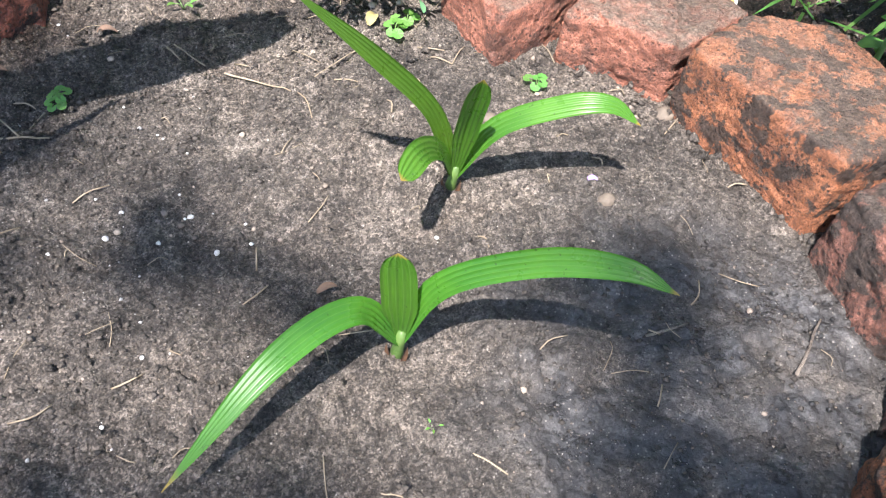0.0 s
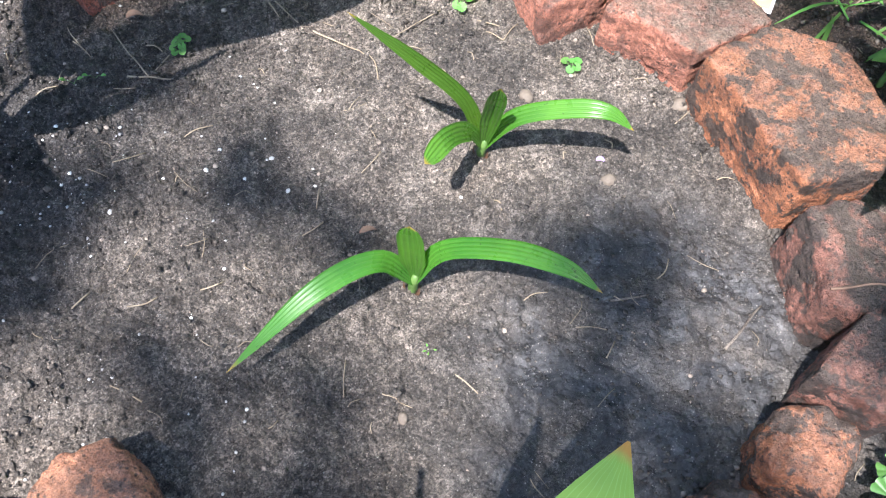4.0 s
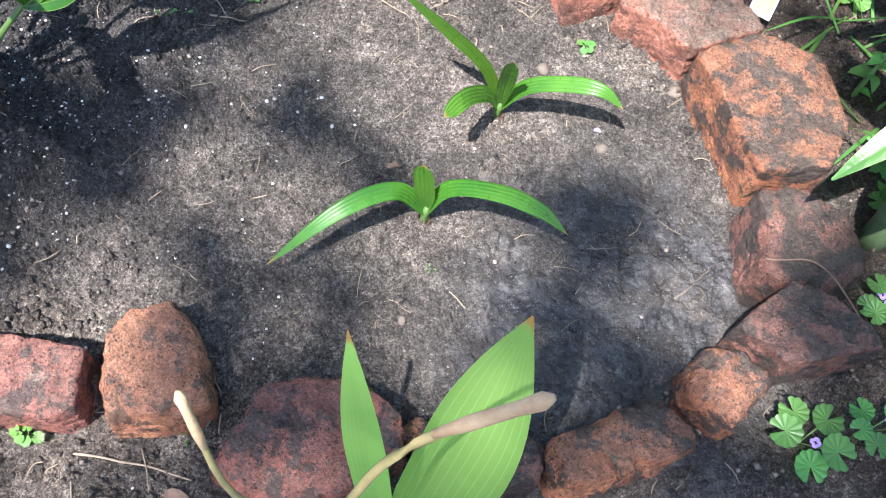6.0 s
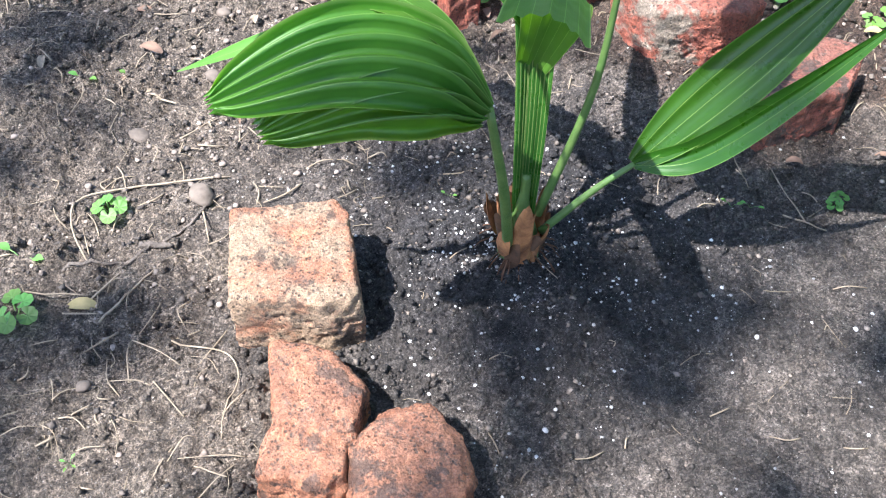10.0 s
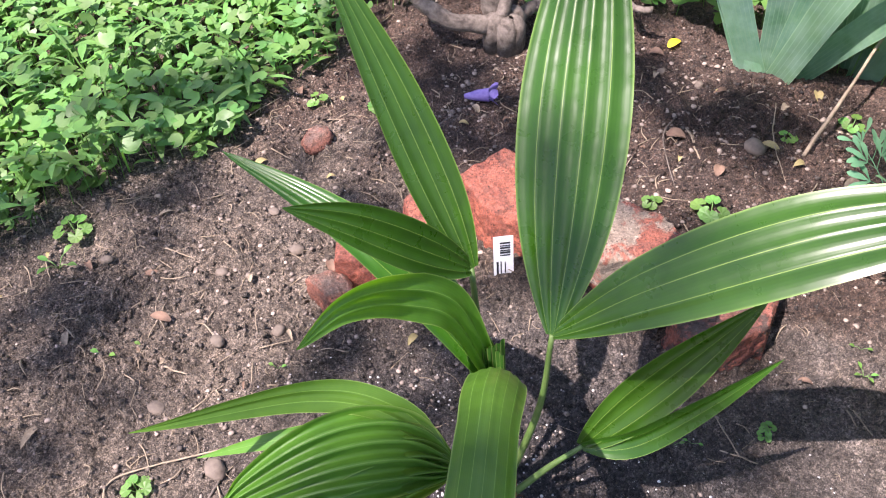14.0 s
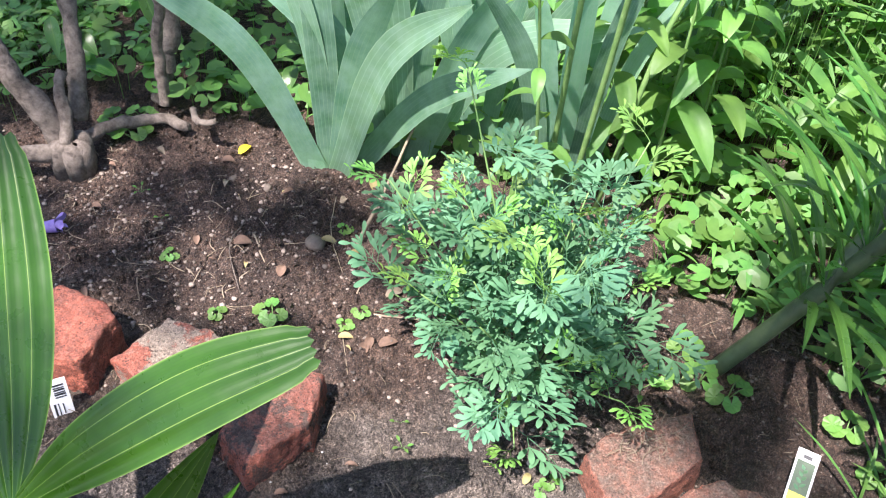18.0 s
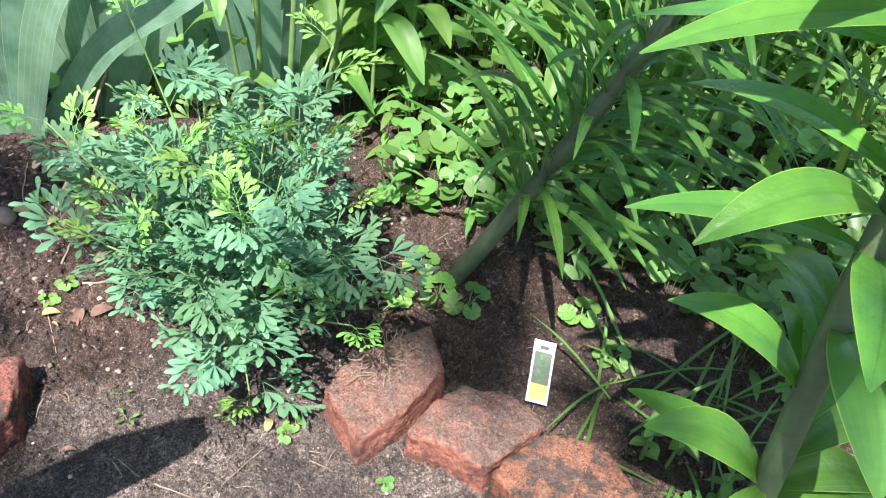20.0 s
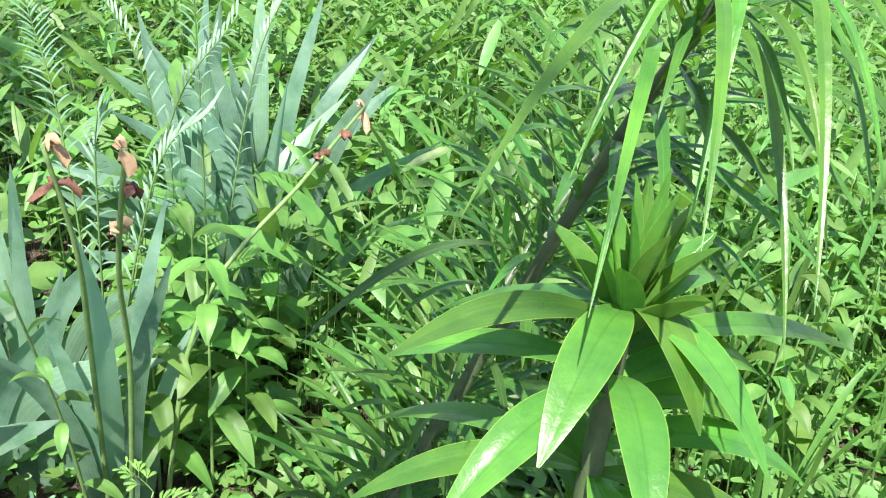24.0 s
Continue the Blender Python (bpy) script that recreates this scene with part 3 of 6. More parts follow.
def spread(low, high, step, far, grow=1.22):
    """Even steps from low to high, then ever longer ones out to far."""
    even = list(np.linspace(low, high, round((high - low) / step) + 1))
    out, gap = [], step
    while not out or out[-1] < far:
        gap *= grow
        out.append((out[-1] if out else 0) + gap)
    return np.array([low - o for o in reversed(out)] + even + [high + o for o in out])


def build_ground():
    xs, ys = spread(-1.12, 0.66, 0.0036, 60), spread(-0.08, 1.3, 0.0036, 60)
    xs = np.concatenate([xs[xs < -0.47], np.arange(-0.47, 0.46, 0.0018), xs[xs > 0.461]])
    ys = np.concatenate([ys[ys < 0.21], np.arange(0.21, 0.86, 0.0018), ys[ys > 0.861]])
    gx, gy = np.meshgrid(xs, ys)
    gz = ground_z(gx, gy)
    near = (np.abs(gx + 0.2) < 1.0) & (np.abs(gy - 0.6) < 0.8)
    gz[near] += clods(gx[near], gy[near]) - 0.0012
    coords = np.stack([gx, gy, gz], -1).reshape(-1, 3).astype(np.float32)
    wide, high = len(xs), len(ys)
    a = (np.arange(high - 1)[:, None] * wide + np.arange(wide - 1)[None, :]).ravel()
    quads = np.stack([a, a + 1, a + 1 + wide, a + wide], -1).astype(np.int32)
    mesh = bpy.data.meshes.new("ground")
    mesh.vertices.add(len(coords))
    mesh.vertices.foreach_set("co", coords.ravel())
    mesh.loops.add(quads.size)
    mesh.loops.foreach_set("vertex_index", quads.ravel())
    mesh.polygons.add(len(quads))
    mesh.polygons.foreach_set("loop_start", np.arange(0, quads.size, 4, dtype=np.int32))
    mesh.polygons.foreach_set("use_smooth", np.ones(len(quads), dtype=bool))
    mesh.update(calc_edges=True)
    lone("ground", mesh, SOIL, "dark crumbly garden soil with dry grey crust, damp patches and painted-in shade", "soil", kind="structure")


build_ground()

# ---- edging bricks ----


def brick(name, x, y, top, deep, outline, material, label, worn=14.0, corner=0.12, tilt=(0.0, 0.0), taper=0.1, lump=0.003, seed=1, fine=52, chips=0.5):
    """An old brick or stone. outline: its corners round (x, y); deep: its height, partly sunk in the soil;
    worn: the higher, the sharper its upper edges; corner: how far its corners are rounded; taper: how far its foot stands out."""
    count = 720
    angle = np.arange(count) / count * 2 * math.pi
    reach = np.zeros(count)
    ring = [Vector(p) for p in outline]
    for p, q in zip(ring, ring[1:] + ring[:1]):
        side = q - p
        across = np.cos(angle) * side.y - np.sin(angle) * side.x
        across = np.where(np.abs(across) < 1e-9, 1e-9, across)
        r = (p.x * side.y - p.y * side.x) / across
        along = (np.cos(angle) * r - p.x) * side.x + (np.sin(angle) * r - p.y) * side.y
        on_it = (r > 0) & (along >= -1e-7) & (along <= side.length_squared + 1e-7)
        reach = np.where(on_it, np.maximum(reach, r), reach)
    width = max(1, int(corner * 60))
    kernel = np.ones(2 * width + 1) / (2 * width + 1)
    for k in range(2):
        reach = np.convolve(np.concatenate([reach[-width:], reach, reach[:width]]), kernel, "valid")
    half = Vector((float(np.abs(np.cos(angle) * reach).max()), float(np.abs(np.sin(angle) * reach).max()), deep / 2))
    steps = [2 * i / fine - 1 for i in range(fine + 1)]
    v, index, f = [], {}, []

    def vertex(p):
        key = tuple(round(c * 1000) for c in p)
        if key not in index:
            index[key] = len(v)
            v.append(p)
        return index[key]

    for axis in range(3):
        for sign in (-1, 1):
            for i in range(fine):
                for j in range(fine):
                    corners = []
                    for a, b in ((i, j), (i + 1, j), (i + 1, j + 1), (i, j + 1)):
                        p = [0, 0, 0]
                        p[axis], p[(axis + 1) % 3], p[(axis + 2) % 3] = sign, steps[a], steps[b]
                        corners.append(vertex(tuple(p)))
                    f.append(tuple(corners if sign > 0 else reversed(corners)))
    d = np.array(v) * np.array(half)
    flat = np.hypot(d[:, 0], d[:, 1])
    turn = np.arctan2(d[:, 1], d[:, 0]) % (2 * math.pi)
    edge = np.interp(turn, np.append(angle, 2 * math.pi), np.append(reach, reach[0]))
    scale = ((flat / edge) ** worn + np.abs(d[:, 2] / half.z) ** worn) ** (-1 / worn)
    d = d * scale[:, None]
    d[:, :2] *= (1 - taper * d[:, 2:3] / half.z * 0.5 - taper * 0.5)[:, :] + taper
    moved = []
    for q in d:
        q = Vector(q)
        at = q + Vector((seed * 3.7, seed * 1.9, seed * 5.3))
        rim = min(1.0, max(0.0, (q.z / half.z - 0.3) * 1.5)) * min(1.0, Vector((q.x, q.y)).length / (0.7 * min(half.x, half.y)))
        chip = max(0.0, noise.noise(at * 38 + Vector((9, 4, 2))) - 0.15) * rim * chips
        flake = max(0.0, noise.noise(at * 85 + Vector((3, 8, 1))) - 0.22)
        ridge = abs(noise.noise(at * 60 + Vector((1, 5, 7))))
        push = noise.noise(at * 14) * lump + noise.noise(at * 34) * lump * 0.7 - ridge * lump * 0.8 + noise.noise(at * 120) * 0.0013 + noise.noise(at * 260) * 0.0009 - chip * 0.02 - flake * 0.005
        q = q + q.normalized() * push
        q.z += q.x * tilt[0] + q.y * tilt[1]
        moved.append(q)
    shape = Shape()
    shape.v, shape.f = [tuple(q) for q in moved], f
    ob = lone(name, shape, material, label, "brick", "bricks edging the bed")
    ob.location = (x, y, top - deep / 2)
    return ob


brick("large_brick", 0.386, 0.753, 0.073, 0.115, ((-0.086, 0.022), (0.012, -0.086), (0.072, -0.052), (0.076, 0.007), (0.028, 0.08), (-0.04, 0.078)), BRICK_RUST, "large rust-orange weathered brick with dark soot patches", worn=26, corner=0.04, tilt=(0.04, 0.0), taper=0.03, lump=0.0022, seed=3, fine=70)
brick("brick", 0.284, 0.842, 0.06, 0.085, ((-0.083, -0.03), (-0.06, 0.017), (-0.016, 0.053), (0.037, 0.053), (0.07, 0.009), (0.056, -0.012), (0.012, -0.06), (-0.031, -0.043)), BRICK_PINK, "broken dusty pink brick with a raw red face", worn=16, corner=0.05, taper=-0.02, lump=0.005, seed=5, fine=60, chips=1.0)
brick("brick", 0.172, 0.876, 0.058, 0.08, ((-0.066, -0.023), (-0.049, 0.023), (0.037, 0.09), (0.063, 0.028), (0.027, -0.034), (-0.015, -0.083)), BRICK_PINK, "tilted dusty pink brick with dry roots on top", worn=18, corner=0.05, tilt=(0.0, 0.05), lump=0.003, seed=7, fine=56)
brick("brick", 0.464, 0.628, 0.064, 0.1, ((-0.06, 0.02), (-0.034, -0.054), (-0.015, -0.063), (0.027, -0.047), (0.055, -0.008), (0.052, 0.016), (0.021, 0.046), (-0.014, 0.051), (-0.039, 0.042)), BRICK_DARK, "dark blunt brick with moss and grime", worn=9, corner=0.12, tilt=(-0.12, 0.0), taper=0.12, lump=0.004, seed=9, fine=60)
brick("brick", 0.479, 0.542, 0.068, 0.105, ((-0.054, -0.033), (-0.046, -0.013), (-0.022, 0.03), (0.005, 0.037), (0.055, 0.023), (0.066, 0.005), (-0.003, -0.05)), BRICK_DARK, "sooty red brick with a broken slanting corner", worn=32, corner=0.03, tilt=(0.04, -0.02), taper=0.0, lump=0.0025, seed=11, fine=60)
brick("brick_lump", 0.437, 0.467, 0.05, 0.07, ((-0.035, -0.001), (-0.026, 0.022), (0.007, 0.034), (0.033, 0.027), (0.038, 0.012), (0.021, -0.036), (-0.007, -0.034), (-0.027, -0.029)), BRICK_RUST, "small rough rust-coloured brick lump", worn=5, corner=0.15, taper=0.05, lump=0.006, seed=13, fine=40)
brick("brick", 0.376, 0.38, 0.045, 0.065, ((-0.053, -0.023), (-0.02, 0.016), (0.004, 0.049), (0.016, 0.053), (0.052, 0.034), (0.055, 0.02), (0.009, -0.033), (-0.023, -0.063), (-0.039, -0.057)), BRICK_RUST, "low eroded orange brick crusted with dark soil", worn=6, corner=0.12, taper=0.1, lump=0.009, seed=15, fine=56, chips=1.0)
brick("brick", 0.157, 0.268, 0.043, 0.065, ((-0.076, -0.063), (-0.067, 0.02), (-0.031, 0.045), (0.01, 0.056), (0.046, 0.047), (0.061, 0.021), (0.055, -0.009), (0.018, -0.055), (-0.017, -0.067)), BRICK_RED, "flat broken red brick with black stains", worn=11, corner=0.06, tilt=(0.06, 0.0), taper=0.06, lump=0.0055, seed=17, fine=60, chips=1.0)
brick("brick", 0.28, 0.318, 0.026, 0.045, ((-0.04, -0.035), (-0.035, 0.02), (0.0, 0.036), (0.04, 0.03), (0.045, 0.0), (0.01, -0.03)), BRICK_DARK, "small sunken dark brick piece", worn=8, lump=0.005, seed=19, fine=30)
brick("brick_chip", 0.222, 0.312, 0.018, 0.03, ((-0.02, -0.01), (-0.01, 0.015), (0.015, 0.012), (0.02, -0.008), (0.0, -0.016)), BRICK_RUST, "small orange brick chip in the soil", worn=6, lump=0.004, seed=20, fine=20)
brick("brick", 0.003, 0.263, 0.052, 0.08, ((-0.05, 0.002), (-0.046, 0.029), (-0.016, 0.052), (0.007, 0.042), (0.031, 0.022), (0.058, -0.012), (0.05, -0.032), (-0.002, -0.063), (-0.03, -0.036)), BRICK_ORANGE, "bright orange rounded brick with a dark streak", worn=6, corner=0.08, tilt=(-0.04, -0.06), taper=0.02, lump=0.0055, seed=21, fine=60)
brick("brick", -0.096, 0.203, 0.045, 0.068, ((-0.068, -0.001), (-0.01, 0.025), (0.046, 0.041), (0.069, -0.006), (0.058, -0.019), (-0.039, -0.06)), BRICK_LIMED, "dark red brick with white mortar on its edge", worn=16, corner=0.03, tilt=(0.04, 0.06), taper=0.03, lump=0.0018, seed=23, fine=60, chips=0.35)
brick("round_brick", -0.217, 0.188, 0.05, 0.075, ((-0.052, -0.014), (-0.055, 0.022), (-0.034, 0.054), (0.004, 0.052), (0.031, 0.037), (0.05, -0.006), (0.046, -0.047), (0.024, -0.058), (-0.014, -0.041)), BRICK_ORANGE, "rounded oval orange brick worn smooth", worn=4.5, corner=0.2, tilt=(0.05, 0.05), taper=-0.02, lump=0.0035, seed=25, fine=60, chips=0.2)
brick("brick", -0.306, 0.172, 0.048, 0.075, ((-0.066, 0.015), (-0.05, 0.028), (-0.024, 0.046), (0.014, 0.046), (0.036, 0.016), (0.06, -0.014), (0.05, -0.039), (0.016, -0.06), (0.0, -0.042), (-0.012, -0.024), (-0.034, -0.007)), BRICK_ORANGE, "waisted orange brick worn hollow at its sides", worn=8, corner=0.06, taper=0.05, lump=0.0045, seed=27, fine=60)
brick("brick", -0.403, 0.252, 0.066, 0.1, ((-0.08, -0.015), (-0.028, 0.056), (-0.008, 0.052), (0.062, 0.004), (0.052, -0.02), (-0.004, -0.071)), BRICK_SAND, "sandy yellowish half brick with soil crumbs on top", worn=15, corner=0.05, taper=0.06, lump=0.0026, seed=29, fine=60)
brick("brick", -0.648, 0.563, 0.06, 0.09, ((-0.042, -0.005), (-0.044, 0.026), (-0.022, 0.034), (0.053, 0.007), (0.058, -0.014), (-0.004, -0.05)), BRICK_CLEAN, "broken red brick with sharp edges, pocked with holes", worn=18, corner=0.03, tilt=(0.1, 0.1), lump=0.003, seed=31, fine=44)
brick("brick", -0.625, 0.648, 0.062, 0.09, ((-0.034, -0.007), (-0.032, 0.042), (-0.012, 0.048), (0.044, -0.015), (0.034, -0.05)), BRICK_CLEAN, "broken red brick standing beside another", worn=18, corner=0.03, lump=0.003, seed=33, fine=44)
brick("brick_lump", -0.645, 0.495, 0.036, 0.055, ((-0.03, -0.014), (-0.022, 0.018), (0.01, 0.024), (0.03, 0.01), (0.02, -0.02)), BRICK_PINK, "small pinkish brick lump half in the soil", worn=5, lump=0.005, seed=35, fine=28)
brick("brick", -0.558, 0.745, 0.063, 0.09, ((-0.075, -0.025), (-0.062, 0.055), (0.01, 0.058), (0.045, 0.04), (0.052, -0.04), (0.0, -0.055)), BRICK_CLEAN, "clean bright red brick with a flat top", worn=20, corner=0.04, lump=0.002, seed=37, fine=52)
brick("brick", -0.395, 0.77, 0.07, 0.105, ((-0.077, -0.05), (-0.057, 0.041), (0.008, 0.047), (0.067, 0.03), (0.061, -0.005), (-0.004, -0.066)), BRICK_MORTAR, "red brick with old mortar stuck on its top", worn=18, corner=0.04, taper=-0.04, lump=0.003, seed=39, fine=60)
brick("brick", -0.25, 0.75, 0.056, 0.09, ((-0.05, -0.054), (-0.044, 0.054), (0.022, 0.077), (0.045, 0.001), (0.007, -0.08)), BRICK_RED, "dull brown brick lying low in the soil", worn=16, corner=0.05, tilt=(0.03, 0.0), lump=0.003, seed=41, fine=56)

# ---- palm seedlings ----


def tufted_leaf(spine, width, up, name, parent, outline, fold):
    shape = Shape()
    shape.blade(spine, width, up, outline, across=20, pleats=5, pleat_depth=width * 0.06, fold=fold)
    return part(name, shape, SEEDLING_LEAF, parent)


def seedling(base, leaves, label, husk_height):
    x, y = base
    z = on_ground(x, y)
    plant = thing("palm_seedling", label, "seedling", "palm seedlings in the bed")
    stem = Shape()
    foot = Vector((x, y, z - 0.01))
    stem.tube([foot, foot + Vector((0, 0, 0.014)), foot + Vector((0.001, -0.001, husk_height)), foot + Vector((0.002, -0.002, husk_height + 0.012))], [0.0036, 0.0042, 0.0036, 0.0026], 8)
    part("stem", stem, PALM_STEM, plant, "yellowish sheathed stem")
    for side in (-1, 1):
        scale = Shape()
        low = foot + Vector((side * 0.0035, -0.003, 0.004))
        scale.blade(sag(low, low + Vector((side * 0.003, -0.001, husk_height * 0.85)), -0.001, 6), 0.0042, (side * 0.6, -1, 0.1), lance, across=4, fold=0.4)
        part("sheath", scale, HUSK_DARK, plant, "dry brown sheath")
    start = foot + Vector((0.001, -0.001, husk_height))
    for points, width, up, fold, outline in leaves:
        spine = curve_points([start, *points], 24)
        tufted_leaf(spine, width, up, "leaf", plant, outline, fold)
    return plant


seedling((0.130, 0.508), (
    (((0.108, 0.487, 0.062), (0.075, 0.445, 0.066), (0.033, 0.382, 0.028)), 0.0165, (0.25, -0.35, 1), 0.1, strap),
    (((0.150, 0.506, 0.072), (0.196, 0.497, 0.116), (0.235, 0.486, 0.136), (0.262, 0.477, 0.135)), 0.015, (-0.1, -0.75, 1), 0.1, strap),
    (((0.129, 0.504, 0.055), (0.126, 0.500, 0.101)), 0.0205, (0.05, -1, 0.35), 0.15, spoon),
), "young palm seedling with three arching pleated strap leaves", 0.026)
seedling((0.142, 0.652), (
    (((0.125, 0.642, 0.075), (0.088, 0.622, 0.128), (0.043, 0.598, 0.182)), 0.0125, (0.1, -0.8, 0.7), 0.15, strap),
    (((0.165, 0.652, 0.062), (0.205, 0.655, 0.088), (0.235, 0.657, 0.095), (0.258, 0.658, 0.082)), 0.0155, (-0.1, -0.6, 1), 0.1, strap),
    (((0.147, 0.640, 0.07), (0.153, 0.622, 0.125)), 0.016, (0.2, -1, 0.45), 0.35, spoon),
    (((0.134, 0.632, 0.052), (0.124, 0.597, 0.083), (0.117, 0.560, 0.093)), 0.017, (0.4, -0.5, 1), 0.1, spoon),
), "palm seedling with a tall leaf and one short drooping leaf", 0.022)

# ---- the fan palm ----


def fan_lobe(parent, hub, points, width, up, label="", pleats=7, depth=0.05, profile=lance, material=palm_leaf, **more):
    shape = Shape()
    shape.blade(curve_points([hub, *points], 36), width, up, profile, across=pleats * 6, pleats=pleats, pleat_depth=width * depth, **more)
    return part("lobe", shape, material(pleats), parent, label)


def build_palm():
    palm = thing("fan_palm", "young fan palm with pleated glossy green leaves in the bed", "palm")
    foot = Vector((-0.315, 0.408, on_ground(-0.315, 0.408)))
    trunk = Shape()
    trunk.tube(curve_points([foot - Vector((0, 0, 0.02)), foot + Vector((0, 0, 0.03)), foot + Vector((0.0, 0.0, 0.06)), (-0.316, 0.410, 0.085), (-0.317, 0.411, 0.1)], 16),
               [0.019, 0.019, 0.018, 0.016, 0.013, 0.010, 0.007, 0.006, 0.005, 0.0045, 0.004, 0.004, 0.004, 0.004, 0.004, 0.004], 14)
    part("trunk", trunk, PALM_STEM, palm, "striped green and yellow stem")
    for k in range(20):
        a = k * 2.4 + 0.5
        r = 0.0175 + 0.0022 * (k % 4)
        low = foot + Vector((math.cos(a) * r, math.sin(a) * r, 0.002 + 0.007 * (k % 5)))
        flare = rng.uniform(0.0, 0.016)
        high = foot + Vector((math.cos(a + 0.25) * (r * 0.8 + flare), math.sin(a + 0.25) * (r * 0.8 + flare), rng.uniform(0.035, 0.092)))
        scale = Shape()
        scale.blade(curve_points([low, low.lerp(high, 0.5) + Vector((math.cos(a), math.sin(a), 0)) * rng.uniform(0.0, 0.006), high], 9), rng.uniform(0.009, 0.02), (math.cos(a), math.sin(a), 0.2), rng.choice((strap, lance)), across=6, curl=rng.uniform(0.2, 0.8), twist=rng.uniform(-1.1, 1.1), teeth=0.006)
        part("husk", scale, HUSK if k % 3 else HUSK_DARK, palm, "torn orange-brown leaf sheath")
    roots = Shape()
    for k in range(46):
        a, r = rng.uniform(0, 6.28), rng.uniform(0.012, 0.026)
        p = foot + Vector((math.cos(a) * r, math.sin(a) * r, rng.uniform(0.004, 0.02)))
        q = p + Vector((math.cos(a) * 0.016, math.sin(a) * 0.016, -0.016))
        roots.tube([p, p.lerp(q, 0.5) + Vector((0, 0, 0.003)), q], [0.0008, 0.0007, 0.0004], 4)
    part("root_fibre", roots, HUSK_DARK, palm, "brown root fibres at the base")

    def leaf(hub, out, bow=(0, 0, 0), thick=0.0032):
        hub = Vector(hub)
        start = foot + Vector(out)
        stalk = Shape()
        mid = start.lerp(hub, 0.55) + Vector(bow)
        stalk.tube(curve_points([start, mid, hub], 12), [thick * (1.2 - 0.5 * i / 11) for i in range(12)], 8)
        return part("leaf_stalk", stalk, PALM_STEM, palm), hub

    stalk, hub = leaf((-0.286, 0.446, 0.280), (0.01, 0.008, 0.05), (0.006, 0.006, 0))
    fan_lobe(stalk, hub, ((-0.318, 0.497, 0.345), (-0.358, 0.56, 0.422), (-0.395, 0.622, 0.497)), 0.088, (0.24, -0.66, 0.66), "", 5, 0.03, blunt, teeth=0.004, curl=0.12)
    fan_lobe(stalk, hub, ((-0.232, 0.487, 0.338), (-0.155, 0.535, 0.402), (-0.079, 0.583, 0.442)), 0.066, (-0.1, -0.72, 0.75), "", 4, 0.03, blunt, teeth=0.004, curl=0.15)
    stalk, hub = leaf((-0.259, 0.470, 0.112), (0.014, 0.01, 0.03), (0, 0, 0.004))
    fan_lobe(stalk, hub, ((-0.232, 0.505, 0.17), (-0.202, 0.538, 0.232), (-0.172, 0.568, 0.297)), 0.046, (0.3, -0.65, 0.5), "", 4, 0.03, lance, fold=0.25)
    fan_lobe(stalk, hub, ((-0.222, 0.49, 0.135), (-0.182, 0.52, 0.195), (-0.142, 0.549, 0.268)), 0.026, (0.5, -0.55, 0.6), "", 3, 0.03, lance, fold=0.5)
    stalk, hub = leaf((-0.371, 0.449, 0.294), (-0.01, 0.01, 0.06), (-0.004, 0.006, 0), 0.0036)
    fan_lobe(stalk, hub, ((-0.408, 0.45, 0.365), (-0.455, 0.449, 0.455), (-0.502, 0.445, 0.54)), 0.043, (0.75, -0.35, 0.55), "", 4, 0.03, lance, fold=0.15)
    fan_lobe(stalk, hub, ((-0.381, 0.405, 0.345), (-0.393, 0.355, 0.402), (-0.402, 0.309, 0.448)), 0.041, (0.62, -0.1, 0.75), "", 4, 0.03, lance, fold=0.12)
    # the young striped leaf that grows straight out of the trunk and parts in two
    spear = Shape()
    spear.blade(curve_points([(-0.316, 0.41, 0.06), (-0.318, 0.411, 0.13), (-0.324, 0.415, 0.2), (-0.330, 0.417, 0.255)], 16), 0.032, (0.6, -0.75, 0.1), lambda v: 0.6 + 0.4 * v, across=14, pleats=7, pleat_depth=0.003, curl=0.7)
    spear.blade(curve_points([(-0.317, 0.412, 0.06), (-0.319, 0.413, 0.13), (-0.325, 0.417, 0.2), (-0.332, 0.42, 0.25)], 16), 0.03, (-0.6, 0.75, 0.1), lambda v: 0.6 + 0.4 * v, across=14, pleats=7, pleat_depth=0.003, curl=0.7)
    stalk = part("young_leaf", spear, SPEAR_LEAF, palm, "unopened leaf striped green and pale yellow")
    hub = Vector((-0.328, 0.416, 0.235))
    fan_lobe(stalk, hub, ((-0.395, 0.408, 0.30), (-0.48, 0.392, 0.338), (-0.578, 0.373, 0.357)), 0.044, (0.35, -0.3, 1), "", 4, 0.03, lambda v: min(1.0, 0.6 + 1.6 * v) * (1 - max(0, v - 0.4) / 0.6) ** 0.8 + 0.012, fold=0.25)
    fan_lobe(stalk, hub, ((-0.343, 0.394, 0.315), (-0.354, 0.351, 0.36), (-0.345, 0.30, 0.402), (-0.329, 0.251, 0.424)), 0.036, (0.75, 0.0, 0.65), "", 3, 0.1, lambda v: min(1.0, 0.6 + 1.5 * v) * (1 - max(0, v - 0.4) / 0.6) ** 0.8 + 0.012, fold=0.15, material=sunlit_palm_leaf)
    fold_leaf = Shape()
    fold_leaf.blade(curve_points([(-0.326, 0.414, 0.2), (-0.305, 0.406, 0.262), (-0.262, 0.345, 0.33), (-0.202, 0.262, 0.376)], 20), 0.046, (-0.2, 0.55, 0.8), lambda v: 0.5 + 0.5 * math.sin(math.pi * min(0.72, v)), across=16, pleats=6, pleat_depth=0.0018, curl=0.45, teeth=0.0035)
    part("young_leaf", fold_leaf, sunlit_palm_leaf(6), palm, "short folded young leaf with a cut end")
